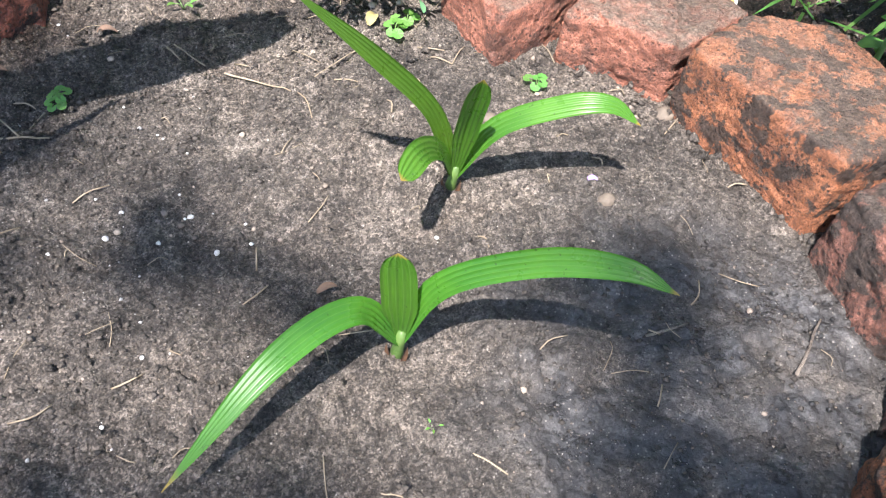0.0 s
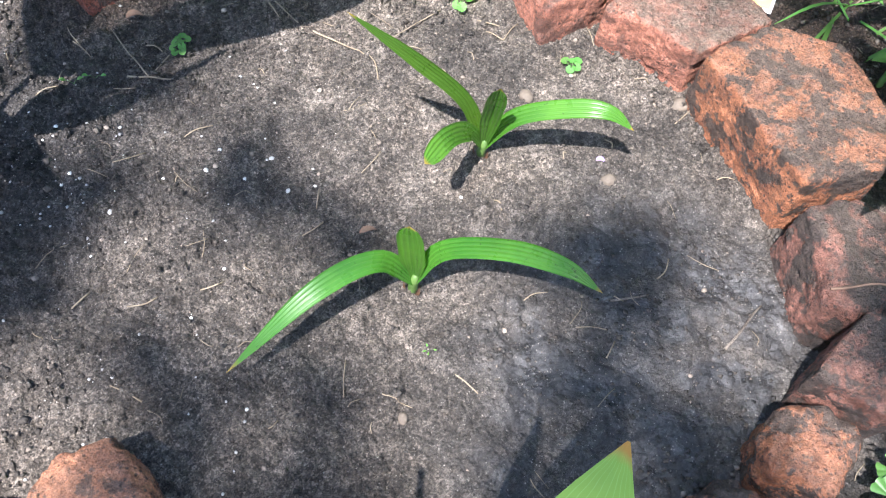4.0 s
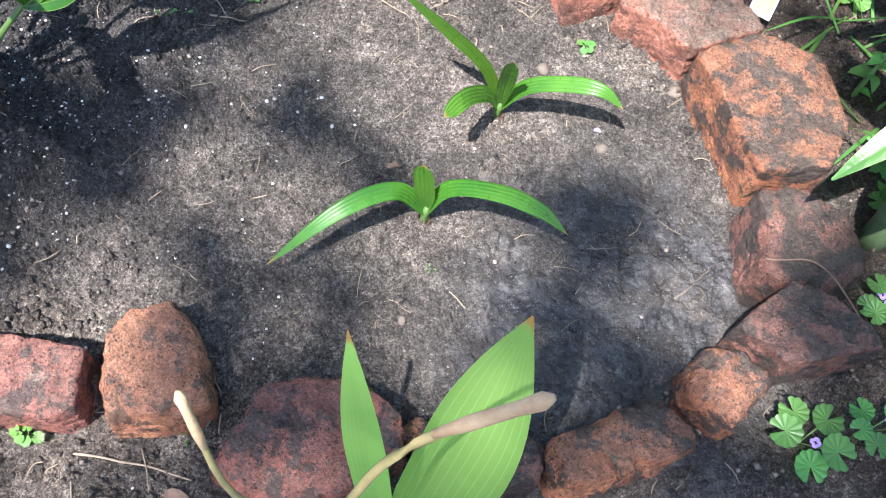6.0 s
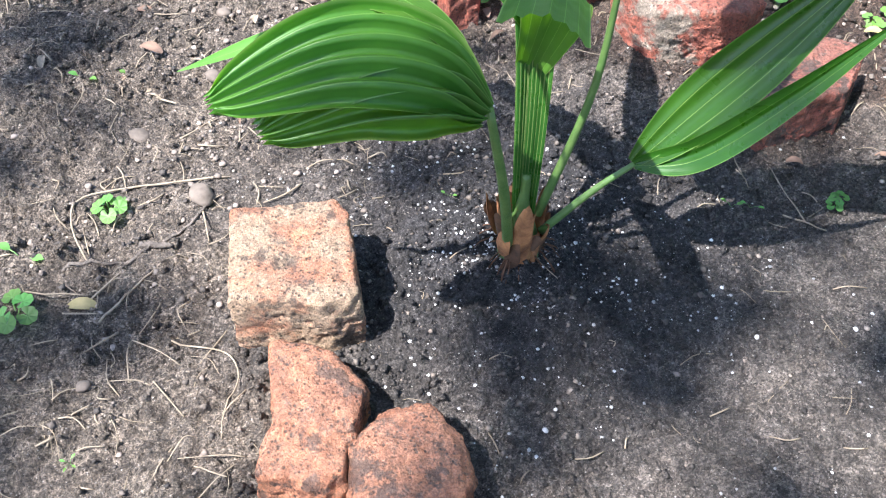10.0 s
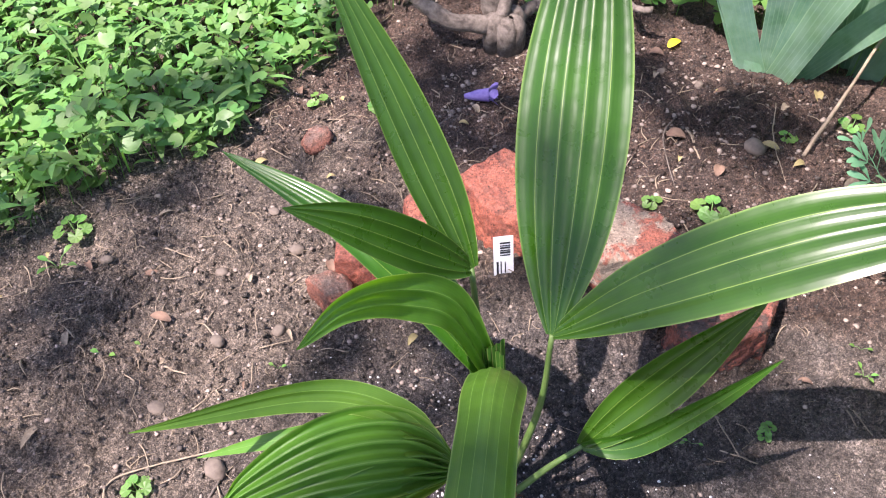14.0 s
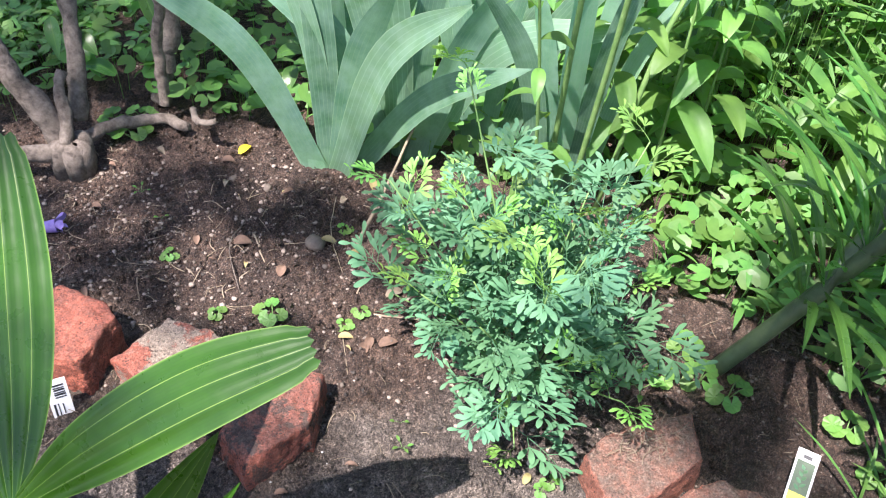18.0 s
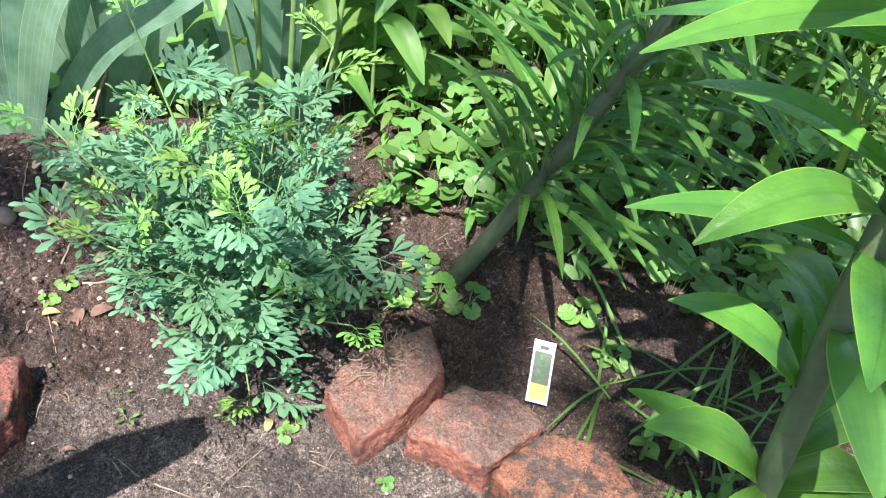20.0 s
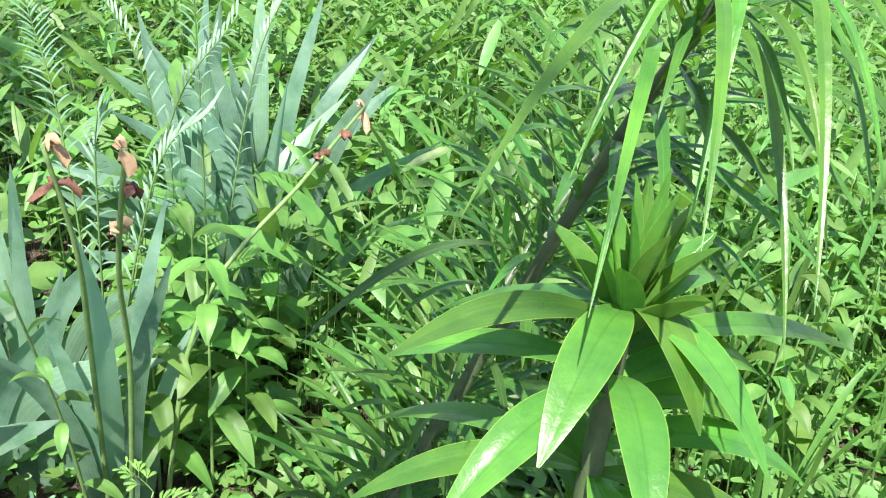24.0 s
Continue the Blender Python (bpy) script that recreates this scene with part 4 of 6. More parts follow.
    stalk, hub = leaf((-0.288, 0.328, 0.235), (0.002, -0.016, 0.02), (0.008, -0.004, 0.0), 0.004)
    fan_lobe(stalk, hub, ((-0.305, 0.298, 0.278), (-0.332, 0.25, 0.294), (-0.372, 0.187, 0.27)), 0.066, (0.6, 0.05, 0.78), "", 5, 0.17, lambda v: max(0.05, math.sin(math.pi * min(1, v * 0.93 + 0.05)) ** 0.6), teeth=0.006, curl=0.35, material=sunlit_palm_leaf)
    fan_lobe(stalk, hub, ((-0.298, 0.298, 0.266), (-0.318, 0.257, 0.274), (-0.352, 0.203, 0.25)), 0.066, (0.74, 0.14, 0.56), "", 5, 0.17, lambda v: max(0.05, math.sin(math.pi * min(1, v * 0.92 + 0.05)) ** 0.6), teeth=0.006, curl=0.45, material=sunlit_palm_leaf)
    fan_lobe(stalk, hub, ((-0.327, 0.315, 0.282), (-0.371, 0.274, 0.31), (-0.41, 0.167, 0.353)), 0.024, (0.75, 0.35, 0.2), "", 3, 0.035, strap, fold=0.3, material=sunlit_palm_leaf)
    fan_lobe(stalk, hub, ((-0.327, 0.295, 0.282), (-0.37, 0.25, 0.285), (-0.43, 0.203, 0.251)), 0.018, (0.6, 0.1, 0.8), "", 2, 0.035, lance, fold=0.2, material=sunlit_palm_leaf)


build_palm()

# ---- rue ----


def rue_sprays():
    """Four bipinnate rue leaves with spoon-shaped leaflets, as shared meshes."""
    made = []
    for k in range(5):
        r = random.Random(40 + k)
        shape = Shape()
        length = 0.075 + 0.015 * r.random()
        axis = sag((0, 0, 0), (length, 0, 0), 0.006, 8)
        shape.tube(axis, [0.0009 - 0.0005 * i / 7 for i in range(8)], 4, False)

        def leaflet(at, way, size):
            way = Vector(way).normalized()
            spine = [at + way * size * t + Vector((0, 0, 0.12 * size * math.sin(t * 3))) for t in (0, 0.2, 0.45, 0.7, 0.9, 1.0)]
            shape.blade(spine, size * 0.29, (r.uniform(-0.3, 0.3), r.uniform(-0.3, 0.3), 1), lambda v: (0.12, 0.3, 0.75, 1.0, 0.75, 0.2)[round(v * 5)], across=2, fold=0.15)

        for j in (2, 4, 5, 7):
            p = axis[j]
            t = j / 7
            for side in (-1, 1):
                reach = length * (0.4 - 0.22 * t) + 0.006
                a = side * r.uniform(0.65, 0.95)
                way = Vector((math.cos(a), math.sin(a), r.uniform(-0.1, 0.25)))
                end = p + way * reach * 0.55
                shape.tube([p, end], [0.0006, 0.0005], 3, False)
                for d in (-0.65, 0.0, 0.65) if t < 0.8 else (0.0,):
                    w = Matrix.Rotation(d, 3, "Z") @ way
                    leaflet(end, w, reach * 0.74 + 0.006)
        for d in (-0.5, 0.0, 0.5):
            leaflet(axis[-1], (math.cos(d), math.sin(d), 0.1), 0.016)
        made.append(shape.data("spray"))
    return made


def build_rue():
    r = random.Random(5)
    rue = thing("rue_bush", "bushy blue-green rue with fine lobed leaves", "shrub")
    base = Vector((-0.01, 0.945, on_ground(-0.01, 0.945)))
    sprays = rue_sprays()
    young = [m.copy() for m in sprays[:2]]
    for m in sprays:
        m.materials.append(RUE_LEAF)
    for m in young:
        m.materials.append(RUE_YOUNG)
    tips = []
    for k in range(28):
        a = k * 2.399
        reach = 0.03 + 0.15 * ((k + 0.5) / 28) ** 0.6
        high = 0.33 - 0.9 * reach + r.uniform(-0.05, 0.05)
        tips.append((base + Vector((math.cos(a) * reach * 0.92 - 0.008, math.sin(a) * reach * 0.82, max(0.06, high))), 6))
    tips.append((Vector((-0.132, 0.998, 0.43)), 7))
    tips.append((Vector((-0.175, 0.90, 0.33)), 9))
    tips.append((Vector((0.07, 1.03, 0.38)), 7))
    tips.append((Vector((0.025, 0.835, 0.04)), 6))
    for k, (end, count) in enumerate(tips):
        foot = base + Vector((r.uniform(-0.015, 0.015), r.uniform(-0.015, 0.015), 0))
        mid = foot.lerp(end, 0.5) + Vector((0, 0, 0.02))
        line = curve_points([foot, mid, end], 10)
        stem = Shape()
        stem.tube(line, [0.0022 - 0.0013 * i / 9 for i in range(10)], 5)
        branch = part("stem", stem, RUE_STEM, rue)
        for j in range(count):
            t = 0.38 + 0.62 * (j + 0.7) / count
            p = line[min(9, round(t * 9))]
            out = (end - base)
            a = math.atan2(out.y, out.x) + (j * 2.4) % 6.28
            newest = j >= count - 2 and (k % 2 == 0 or k > 27)
            m = Matrix.Translation(p) @ Euler((r.uniform(-0.4, 0.4), r.uniform(-0.75, 0.15) - (0.3 if newest else 0), a)).to_matrix().to_4x4() @ Matrix.Scale(r.uniform(0.6, 0.98) * (0.72 if newest else 1), 4)
            ob = new("leaf", (young if newest else sprays)[(j + k) % (2 if newest else 5)])
            ob.parent = branch
            ob.matrix_world = m


build_rue()

# ---- irises ----


def iris_fan(x, y, turn, blades, height, label, spread_out=0.5, lean=0.0, width=0.042):
    r = random.Random(round(1000 * (x + 3 * y)))
    plant = thing("iris", label, "iris", "irises behind the bed")
    z = on_ground(x, y)
    for k in range(blades):
        s = (k / (blades - 1) - 0.5) * 2 + r.uniform(-0.12, 0.12)
        tall = height * (1 - 0.22 * abs(s) ** 1.5) * r.uniform(0.78, 1.12)
        a = s * spread_out
        facing = turn + r.uniform(-0.5, 0.5)
        way = Vector((math.cos(turn), math.sin(turn), 0))
        deep = Vector((-math.sin(facing), math.cos(facing), 0))
        p = Vector((x, y, z - 0.01)) + way * s * 0.028 + deep * r.uniform(-0.022, 0.022)
        tilt = lean + r.uniform(-0.22, 0.22)
        bow = min(r.uniform(1.1, 1.75), 0.8 / max(0.1, abs(a)))
        q = p + way * math.sin(a) * tall * 0.5 + Vector((0, 0, math.cos(a) * tall * 0.6)) + deep * tilt * tall * 0.35
        e = p + way * math.sin(a * bow) * tall + Vector((0, 0, math.cos(a * bow) * tall)) + deep * tilt * tall
        shape = Shape()
        shape.blade(curve_points([p, q, e], 18), width * r.uniform(0.72, 1.1), deep * -1 + Vector((0, 0, 0.25)), sword, across=6, fold=r.uniform(-0.3, 0.3), twist=r.uniform(-0.9, 0.9))
        part("leaf", shape, (IRIS_LEAF, IRIS_LEAF, IRIS_PALE)[k % 3], plant)
    return plant


IRIS_LABEL = "iris fan of broad blue-green sword leaves"
iris_fan(-0.46, 1.265, 0.1, 7, 0.52, IRIS_LABEL, 0.66, -0.02, 0.054)
iris_fan(-0.36, 1.33, 0.2, 6, 0.54, IRIS_LABEL, 0.5, -0.05, 0.054)
iris_fan(-0.25, 1.42, 0.1, 5, 0.56, IRIS_LABEL, 0.3, 0.05, 0.042)
iris_fan(-0.085, 1.34, 0.2, 6, 0.61, IRIS_LABEL, 0.2, 0.02, 0.036)
iris_fan(-0.55, 1.48, 0.4, 6, 0.55, IRIS_LABEL, 0.5, 0.1, 0.042)
iris_fan(-0.34, 1.6, -0.2, 6, 0.55, IRIS_LABEL, 0.45, 0.1, 0.042)
iris_fan(-0.1, 1.95, 0.3, 10, 0.72, IRIS_LABEL, 0.5, 0.1, 0.05)
iris_fan(0.06, 1.9, 0.3, 9, 0.68, IRIS_LABEL, 0.6, 0.1, 0.048)
iris_fan(0.0, 2.15, 0.5, 10, 0.76, IRIS_LABEL, 0.5, 0.1, 0.05)

# ---- lilies ----


def lily_leaf(parent, start, end, width, rise, material, fold=0.18, name="leaf"):
    shape = Shape()
    start, end = Vector(start), Vector(end)
    shape.blade(sag(start, end, rise, 16), width, (0.05, -0.1, 1), oval, across=8, fold=fold * 1.4, curl=0.12)
    return part(name, shape, material, parent)


def broad_lily():
    r = random.Random(12)
    lily = thing("broad_leaved_lily", "tall lily stem with broad pale green leaves", "lily")
    stem_line = curve_points([(0.537, 0.698, -0.01), (0.53, 0.718, 0.165), (0.514, 0.752, 0.446), (0.504, 0.764, 0.66), (0.505, 0.778, 0.8), (0.507, 0.784, 0.84)], 40)
    stem = Shape()
    stem.tube(stem_line, [0.0145 - 0.0075 * i / 39 for i in range(40)], 12)
    part("stem", stem, LILY_STEM, lily, "thick ribbed dark green stem")

    def on_stem(z):
        return min(stem_line, key=lambda p: abs(p.z - z))

    # the leaves that stand towards the bed: tip, height on the stem, width
    upper = (((0.429, 0.638, 0.81), 0.845, 0.044), ((0.374, 0.667, 0.719), 0.765, 0.044), ((0.313, 0.741, 0.671), 0.705, 0.036), ((0.311, 0.719, 0.604), 0.62, 0.04), ((0.321, 0.842, 0.562), 0.61, 0.036), ((0.449, 0.618, 0.649), 0.655, 0.05), ((0.524, 0.615, 0.645), 0.70, 0.046), ((0.498, 0.603, 0.773), 0.79, 0.042), ((0.55, 0.70, 0.793), 0.868, 0.038), ((0.594, 0.678, 0.779), 0.872, 0.042), ((0.335, 0.751, 0.802), 0.825, 0.04), ((0.327, 0.883, 0.636), 0.69, 0.036), ((0.33, 0.811, 0.759), 0.79, 0.038), ((0.756, 0.874, 0.756), 0.81, 0.036), ((0.36, 0.9, 0.74), 0.84, 0.03), ((0.645, 0.69, 0.62), 0.665, 0.046))
    lower = (((0.347, 0.791, 0.434), 0.455, 0.038), ((0.367, 0.676, 0.509), 0.49, 0.046), ((0.474, 0.615, 0.475), 0.455, 0.054), ((0.406, 0.792, 0.343), 0.33, 0.046), ((0.532, 0.62, 0.361), 0.385, 0.075), ((0.514, 0.6, 0.547), 0.575, 0.044), ((0.416, 0.75, 0.225), 0.19, 0.055), ((0.42, 0.84, 0.16), 0.22, 0.046), ((0.5, 0.62, 0.14), 0.14, 0.055), ((0.43, 0.6, 0.175), 0.2, 0.036), ((0.66, 0.7, 0.46), 0.5, 0.05), ((0.38, 0.87, 0.5), 0.53, 0.04))
    for end, z, wide in upper + lower:
        lily_leaf(lily, on_stem(z), end, wide * 0.86, r.uniform(0.018, 0.036), LILY_BROAD)
    for k in range(30):
        z = 0.1 + 0.78 * k / 30
        a = -0.35 + (k * 2.399) % 2.2
        way = Vector((math.cos(a), math.sin(a), 0))
        p = on_stem(z)
        long = r.uniform(0.14, 0.2)
        lily_leaf(lily, p, p + way * long + Vector((0, 0, r.uniform(-0.08, 0.0))), r.uniform(0.036, 0.052), r.uniform(0.02, 0.035), LILY_BROAD)
    # the tuft of young leaves that stand up round the tip
    top = stem_line[-1]
    for k in range(16):
        a = k * 2.399 + 0.6
        way = Vector((math.cos(a), math.sin(a), 0))
        out = 0.012 + 0.0042 * k
        lily_leaf(lily, top - Vector((0, 0, 0.006 + 0.002 * k)), top + Vector((0.004, 0.012, 0)) + way * out + Vector((0, 0, 0.105 - 0.0042 * k)), 0.012 + 0.0011 * k, 0.004, LILY_BROAD, 0.7)


def narrow_lily(base, points, count, long, label, seed, width=0.011, droop=0.05, thick=0.0125, until=1.0):
    r = random.Random(seed)
    lily = thing("narrow_leaved_lily", label, "lily", "lilies beside the bed")
    line = curve_points([base, *points], 40)
    stem = Shape()
    stem.tube(line, [thick * (1 - 0.55 * i / 39) for i in range(40)], 10)
    part("stem", stem, LILY_STEM, lily)
    for k in range(count):
        t = 0.13 + (until - 0.13) * k / count
        p = line[min(39, int(t * 39))]
        way_up = (line[min(39, int(t * 39) + 1)] - line[max(0, int(t * 39) - 1)]).normalized()
        a = k * 2.399
        side = way_up.cross((0, 0.3, 1)).normalized()
        other = side.cross(way_up)
        way = (side * math.cos(a) + other * math.sin(a) + way_up * 0.45).normalized()
        reach = long * r.uniform(0.75, 1.15)
        lily_leaf(lily, p, p + way * reach - Vector((0, 0, droop * r.uniform(0.3, 1.6))), width * r.uniform(0.8, 1.25), r.uniform(0.01, 0.05), LILY_NARROW, 0.3)
    return lily


broad_lily()
tall = narrow_lily((0.22, 1.09, 0.0), ((0.317, 1.126, 0.191), (0.405, 1.143, 0.401), (0.488, 1.136, 0.632), (0.571, 1.102, 0.883), (0.62, 0.98, 1.09), (0.6, 0.76, 1.21)), 200, 0.25, "leaning lily stem crowded with narrow dark leaves", 3, until=0.82, width=0.0125)
for k, (end, rise) in enumerate((((0.447, 0.665, 0.901), 0.11), ((0.498, 0.656, 0.955), 0.1), ((0.554, 0.625, 0.939), 0.12), ((0.58, 0.682, 0.868), 0.13), ((0.363, 0.623, 0.979), 0.08), ((0.52, 0.74, 0.93), 0.1),
                                 ((0.63, 0.76, 0.9), 0.12), ((0.68, 0.8, 0.93), 0.1), ((0.45, 0.8, 0.93), 0.08), ((0.66, 0.7, 0.95), 0.13), ((0.72, 0.86, 0.87), 0.1))):
    t = (k * 0.37) % 1.0
    lily_leaf(tall, Vector((0.575, 1.09, 0.9)).lerp(Vector((0.612, 1.0, 1.05)), t), end, 0.0115, rise, LILY_BROAD, 0.3)
lily_leaf(tall, (0.5, 1.13, 0.68), (0.26, 0.837, 0.745), 0.014, 0.06, LILY_NARROW, 0.2)
narrow_lily((0.33, 1.3, 0.0), ((0.42, 1.42, 0.2), (0.55, 1.6, 0.4), (0.7, 1.75, 0.6)), 80, 0.27, "leaning lily with long narrow leaves among the weeds", 4)


def feathery_weed(x, y, tips, seed):
    """Arching thin stems with fine needle leaves."""
    r = random.Random(seed)
    plant = thing("feathery_weed", "tall feathery weed with arching pale green sprays", "weed", "feathery weeds among the irises")
    foot = Vector((x, y, on_ground(x, y)))
    for tip in tips:
        tip = Vector(tip)
        line = curve_points([foot, foot.lerp(tip, 0.55) + Vector((0, 0, 0.16)), tip], 30)
        stem = Shape()
        stem.tube(line, [0.0026 - 0.0019 * i / 29 for i in range(30)], 5)
        stalk = part("stem", stem, RUE_STEM, plant)
        spray = Shape()
        for i in range(8, 30):
            for side in (-1, 1):
                way = (line[min(29, i + 1)] - line[i - 1]).normalized()
                out = (way.cross((0, -0.4, 1)).normalized() * side + way * 0.8 + Vector((0, 0, r.uniform(-0.3, 0.3)))).normalized()
                p = line[i]
                spray.blade(sag(p, p + out * r.uniform(0.025, 0.05), 0.004, 6), 0.0045, (0, -0.5, 1), lance, across=2)
        tagged(part("spray", spray, IRIS_PALE, stalk), kind="stuff")


feathery_weed(-0.2, 1.62, ((-0.13, 1.5, 0.68), (0.04, 1.5, 0.7), (0.06, 1.6, 0.82), (-0.26, 1.6, 0.8)), 5)
feathery_weed(-0.05, 1.85, ((-0.04, 1.72, 0.92), (-0.2, 1.7, 0.84), (0.12, 1.75, 0.85)), 6)

# ---- the plant at the near edge of the bed ----


def edge_plant():
    plant = thing("tulip_plant", "withering plant with two broad pale leaves and dry stalks", "plant")
    for points, width, up in ((((0.255, 0.235, -0.01), (0.262, 0.25, 0.12), (0.268, 0.28, 0.235), (0.265, 0.313, 0.323)), 0.062, (-0.25, -0.75, 0.6)),
                              (((0.235, 0.225, -0.01), (0.225, 0.225, 0.15), (0.212, 0.23, 0.28), (0.199, 0.238, 0.394)), 0.025, (0.1, -0.9, 0.4))):
        shape = Shape()
        shape.blade(curve_points(points, 20), width, up, strap, across=8, fold=0.28)
        part("leaf", shape, PALE_LEAF, plant)
    for points, radii in ((((0.245, 0.225, 0.0), (0.2, 0.19, 0.18), (0.165, 0.175, 0.26), (0.14, 0.19, 0.334)), (0.0023, 0.003, 0.003, 0.0018)),
                          (((0.245, 0.22, 0.0), (0.225, 0.18, 0.28), (0.235, 0.185, 0.40), (0.25, 0.195, 0.455), (0.273, 0.208, 0.489)), (0.0023, 0.0028, 0.0022, 0.0024, 0.0017))):
        stalk = Shape()
        line = curve_points(points, 16)
        stalk.tube(line, [radii[0] + (radii[-1] - radii[0]) * i / 15 for i in range(16)], 7)
        s = part("stalk", stalk, DRY_STALK, plant, "dry bent flower stalk")
        bud = Shape()
        end, way = line[-1], (line[-1] - line[-3]).normalized()
        bud.tube([end - way * 0.035, end - way * 0.02, end, end + way * 0.008, end + way * 0.012], [0.0016, 0.0027, 0.0024, 0.003, 0.0012], 8)
        part("seed_head", bud, DRY_PETAL, s, "withered pale brown flower head")


edge_plant()

# ---- weeds and ground cover ----


def round_leaf(shape, at, size, normal, turn, scallops=9, cup=0.15, fine=False):
    """A kidney-shaped leaf with a scalloped edge; a fine one has rounded scallops and sunken veins."""
    normal = Vector(normal).normalized()
    side = normal.cross((math.cos(turn), math.sin(turn), 0.01)).normalized()
    ahead = side.cross(normal)
    start = len(shape.v)
    at = Vector(at)
    shape.v.append(tuple(at))
    shape.uv.append((0.5, 0.0))
    per, gap = (6, 18) if fine else (2, 28)
    count = scallops * per
    rings = (0.35, 0.7, 1.0) if fine else (1.0,)
    for ring in rings:
        for k in range(count + 1):
            a = math.radians(gap) + (2 * math.pi - math.radians(2 * gap)) * k / count
            bulge = abs(math.sin(math.pi * k / per))
            rad = size * ring * (1 - (0.09 if fine else 0.08) * (1 - bulge) * ring ** 4)
            rise = cup * size * ring * (0.7 + 0.3 * bulge) + (0.04 * size * (bulge - 0.6) * ring if fine else 0)
            p = at + (side * math.sin(a) + ahead * -math.cos(a)) * rad + normal * rise
            shape.v.append(tuple(p))
            shape.uv.append((0.5 + 0.5 * ring * math.sin(a), 0.5 - 0.5 * ring * math.cos(a)))
    for k in range(count):
        shape.f.append((start, start + 1 + k, start + 2 + k))
        for ring in range(len(rings) - 1):
            low = start + 1 + ring * (count + 1) + k
            shape.f.append((low, low + count + 1, low + count + 2, low + 1))


def carpet(name, label, area, count, seed, size=(0.009, 0.018), high=(0.012, 0.06), lances=0.25, stalks=True, reach=(0.025, 0.06), steep=0.15):
    """Low weeds that nobody could count: round and pointed leaves on thin stalks."""
    r = random.Random(seed)
    shape = Shape()
    made = 0
    while made < count:
        x, y = area(r)
        if x is None:
            continue
        made += 1
        z = on_ground(x, y)
        h = r.uniform(*high) * (0.6 + 0.8 * abs(float(hash_noise(x, y, 5, 31))))
        top = Vector((x + r.uniform(-0.012, 0.012), y + r.uniform(-0.012, 0.012), z + h))
        normal = (r.gauss(0, 0.3), r.gauss(-0.15, 0.3), 1)
        if r.random() < lances:
            a = r.uniform(0, 6.28)
            long = r.uniform(*reach)
            e = top + Vector((math.cos(a) * long, math.sin(a) * long, long * r.uniform(-steep, steep * 1.3)))
            shape.blade(sag(top, e, 0.05 * long + 0.003, 6), long * r.choice((0.12, 0.18, 0.27)), (r.uniform(-steep, steep), r.uniform(-steep, steep) - 0.1, 1), lance, across=2, fold=0.2)
        else:
            round_leaf(shape, top, r.uniform(*size), normal, r.uniform(0, 6.28), 6)
        if stalks and r.random() < 0.5:
            shape.tube([(x, y, z - 0.004), top], [0.0008, 0.0006], 3, False)
    return lone(name, shape, CARPET_LEAF, label, "weeds", kind="stuff")


def right_area(r):
    x, y = r.uniform(-0.15, 2.2), r.uniform(0.78, 2.7)
    edge = 1.19 - 0.12 * max(0, x - 0.2) if x < 0.45 else 1.16 - 0.7 * (x - 0.45)
    if x < 0.1:
        edge = 1.33 + 0.6 * (0.1 - x)
    if y < edge + 0.04 * float(hash_noise(x, y, 9, 8)):
        return None, None
    return x, y


def left_area(r):
    x, y = r.uniform(-2.2, -0.96), r.uniform(0.15, 2.0)
    if x > -1.02 - 0.25 * max(0, 0.55 - y) + 0.05 * float(hash_noise(x, y, 8, 9)) or (y > 0.9 and x > -1.1 and r.random() < 0.6):
        return None, None
    return x, y


def far_area(r):
    x, y = r.uniform(-3.5, 4.5), r.uniform(1.7, 6.5)
    return (None, None) if y < 2.4 and x < 2.4 and x > -1.0 and r.random() < 0.5 else (x, y)


carpet("ground_ivy_carpet", "dense low carpet of round scalloped green leaves", right_area, 11500, 21, (0.011, 0.023), (0.012, 0.1), 0.3)
carpet("weed_carpet", "sunlit low weeds with small round leaves", left_area, 13500, 22, (0.008, 0.016), (0.012, 0.085), 0.4)
carpet("distant_weeds", "dense tangle of green weeds further off", far_area, 15000, 23, (0.02, 0.045), (0.05, 0.36), 0.75, False, (0.05, 0.13), 0.8)


def thicket_area(r):
    x, y = r.uniform(-1.6, 3.6), r.uniform(1.55, 5.2)
    return (None, None) if (x < -0.15 and y < 1.9) or (x > 0.35 and y < 1.7) else (x, y)


carpet("weed_thicket", "tall thicket of mixed green weeds behind the garden bed", thicket_area, 14500, 25, (0.015, 0.03), (0.12, 0.5), 0.85, True, (0.06, 0.17), 0.9)


def shade_area(r):
    x, y = r.uniform(-1.05, -0.1), r.uniform(1.22, 2.0)
    return (None, None) if y < 1.3 - 0.25 * max(0, -0.55 - x) + 0.05 * float(hash_noise(x, y, 9, 3)) else (x, y)


carpet("shaded_ivy", "dark round-leaved creeper under the shrub and irises", shade_area, 1100, 24, (0.012, 0.022), (0.02, 0.1), 0.15)


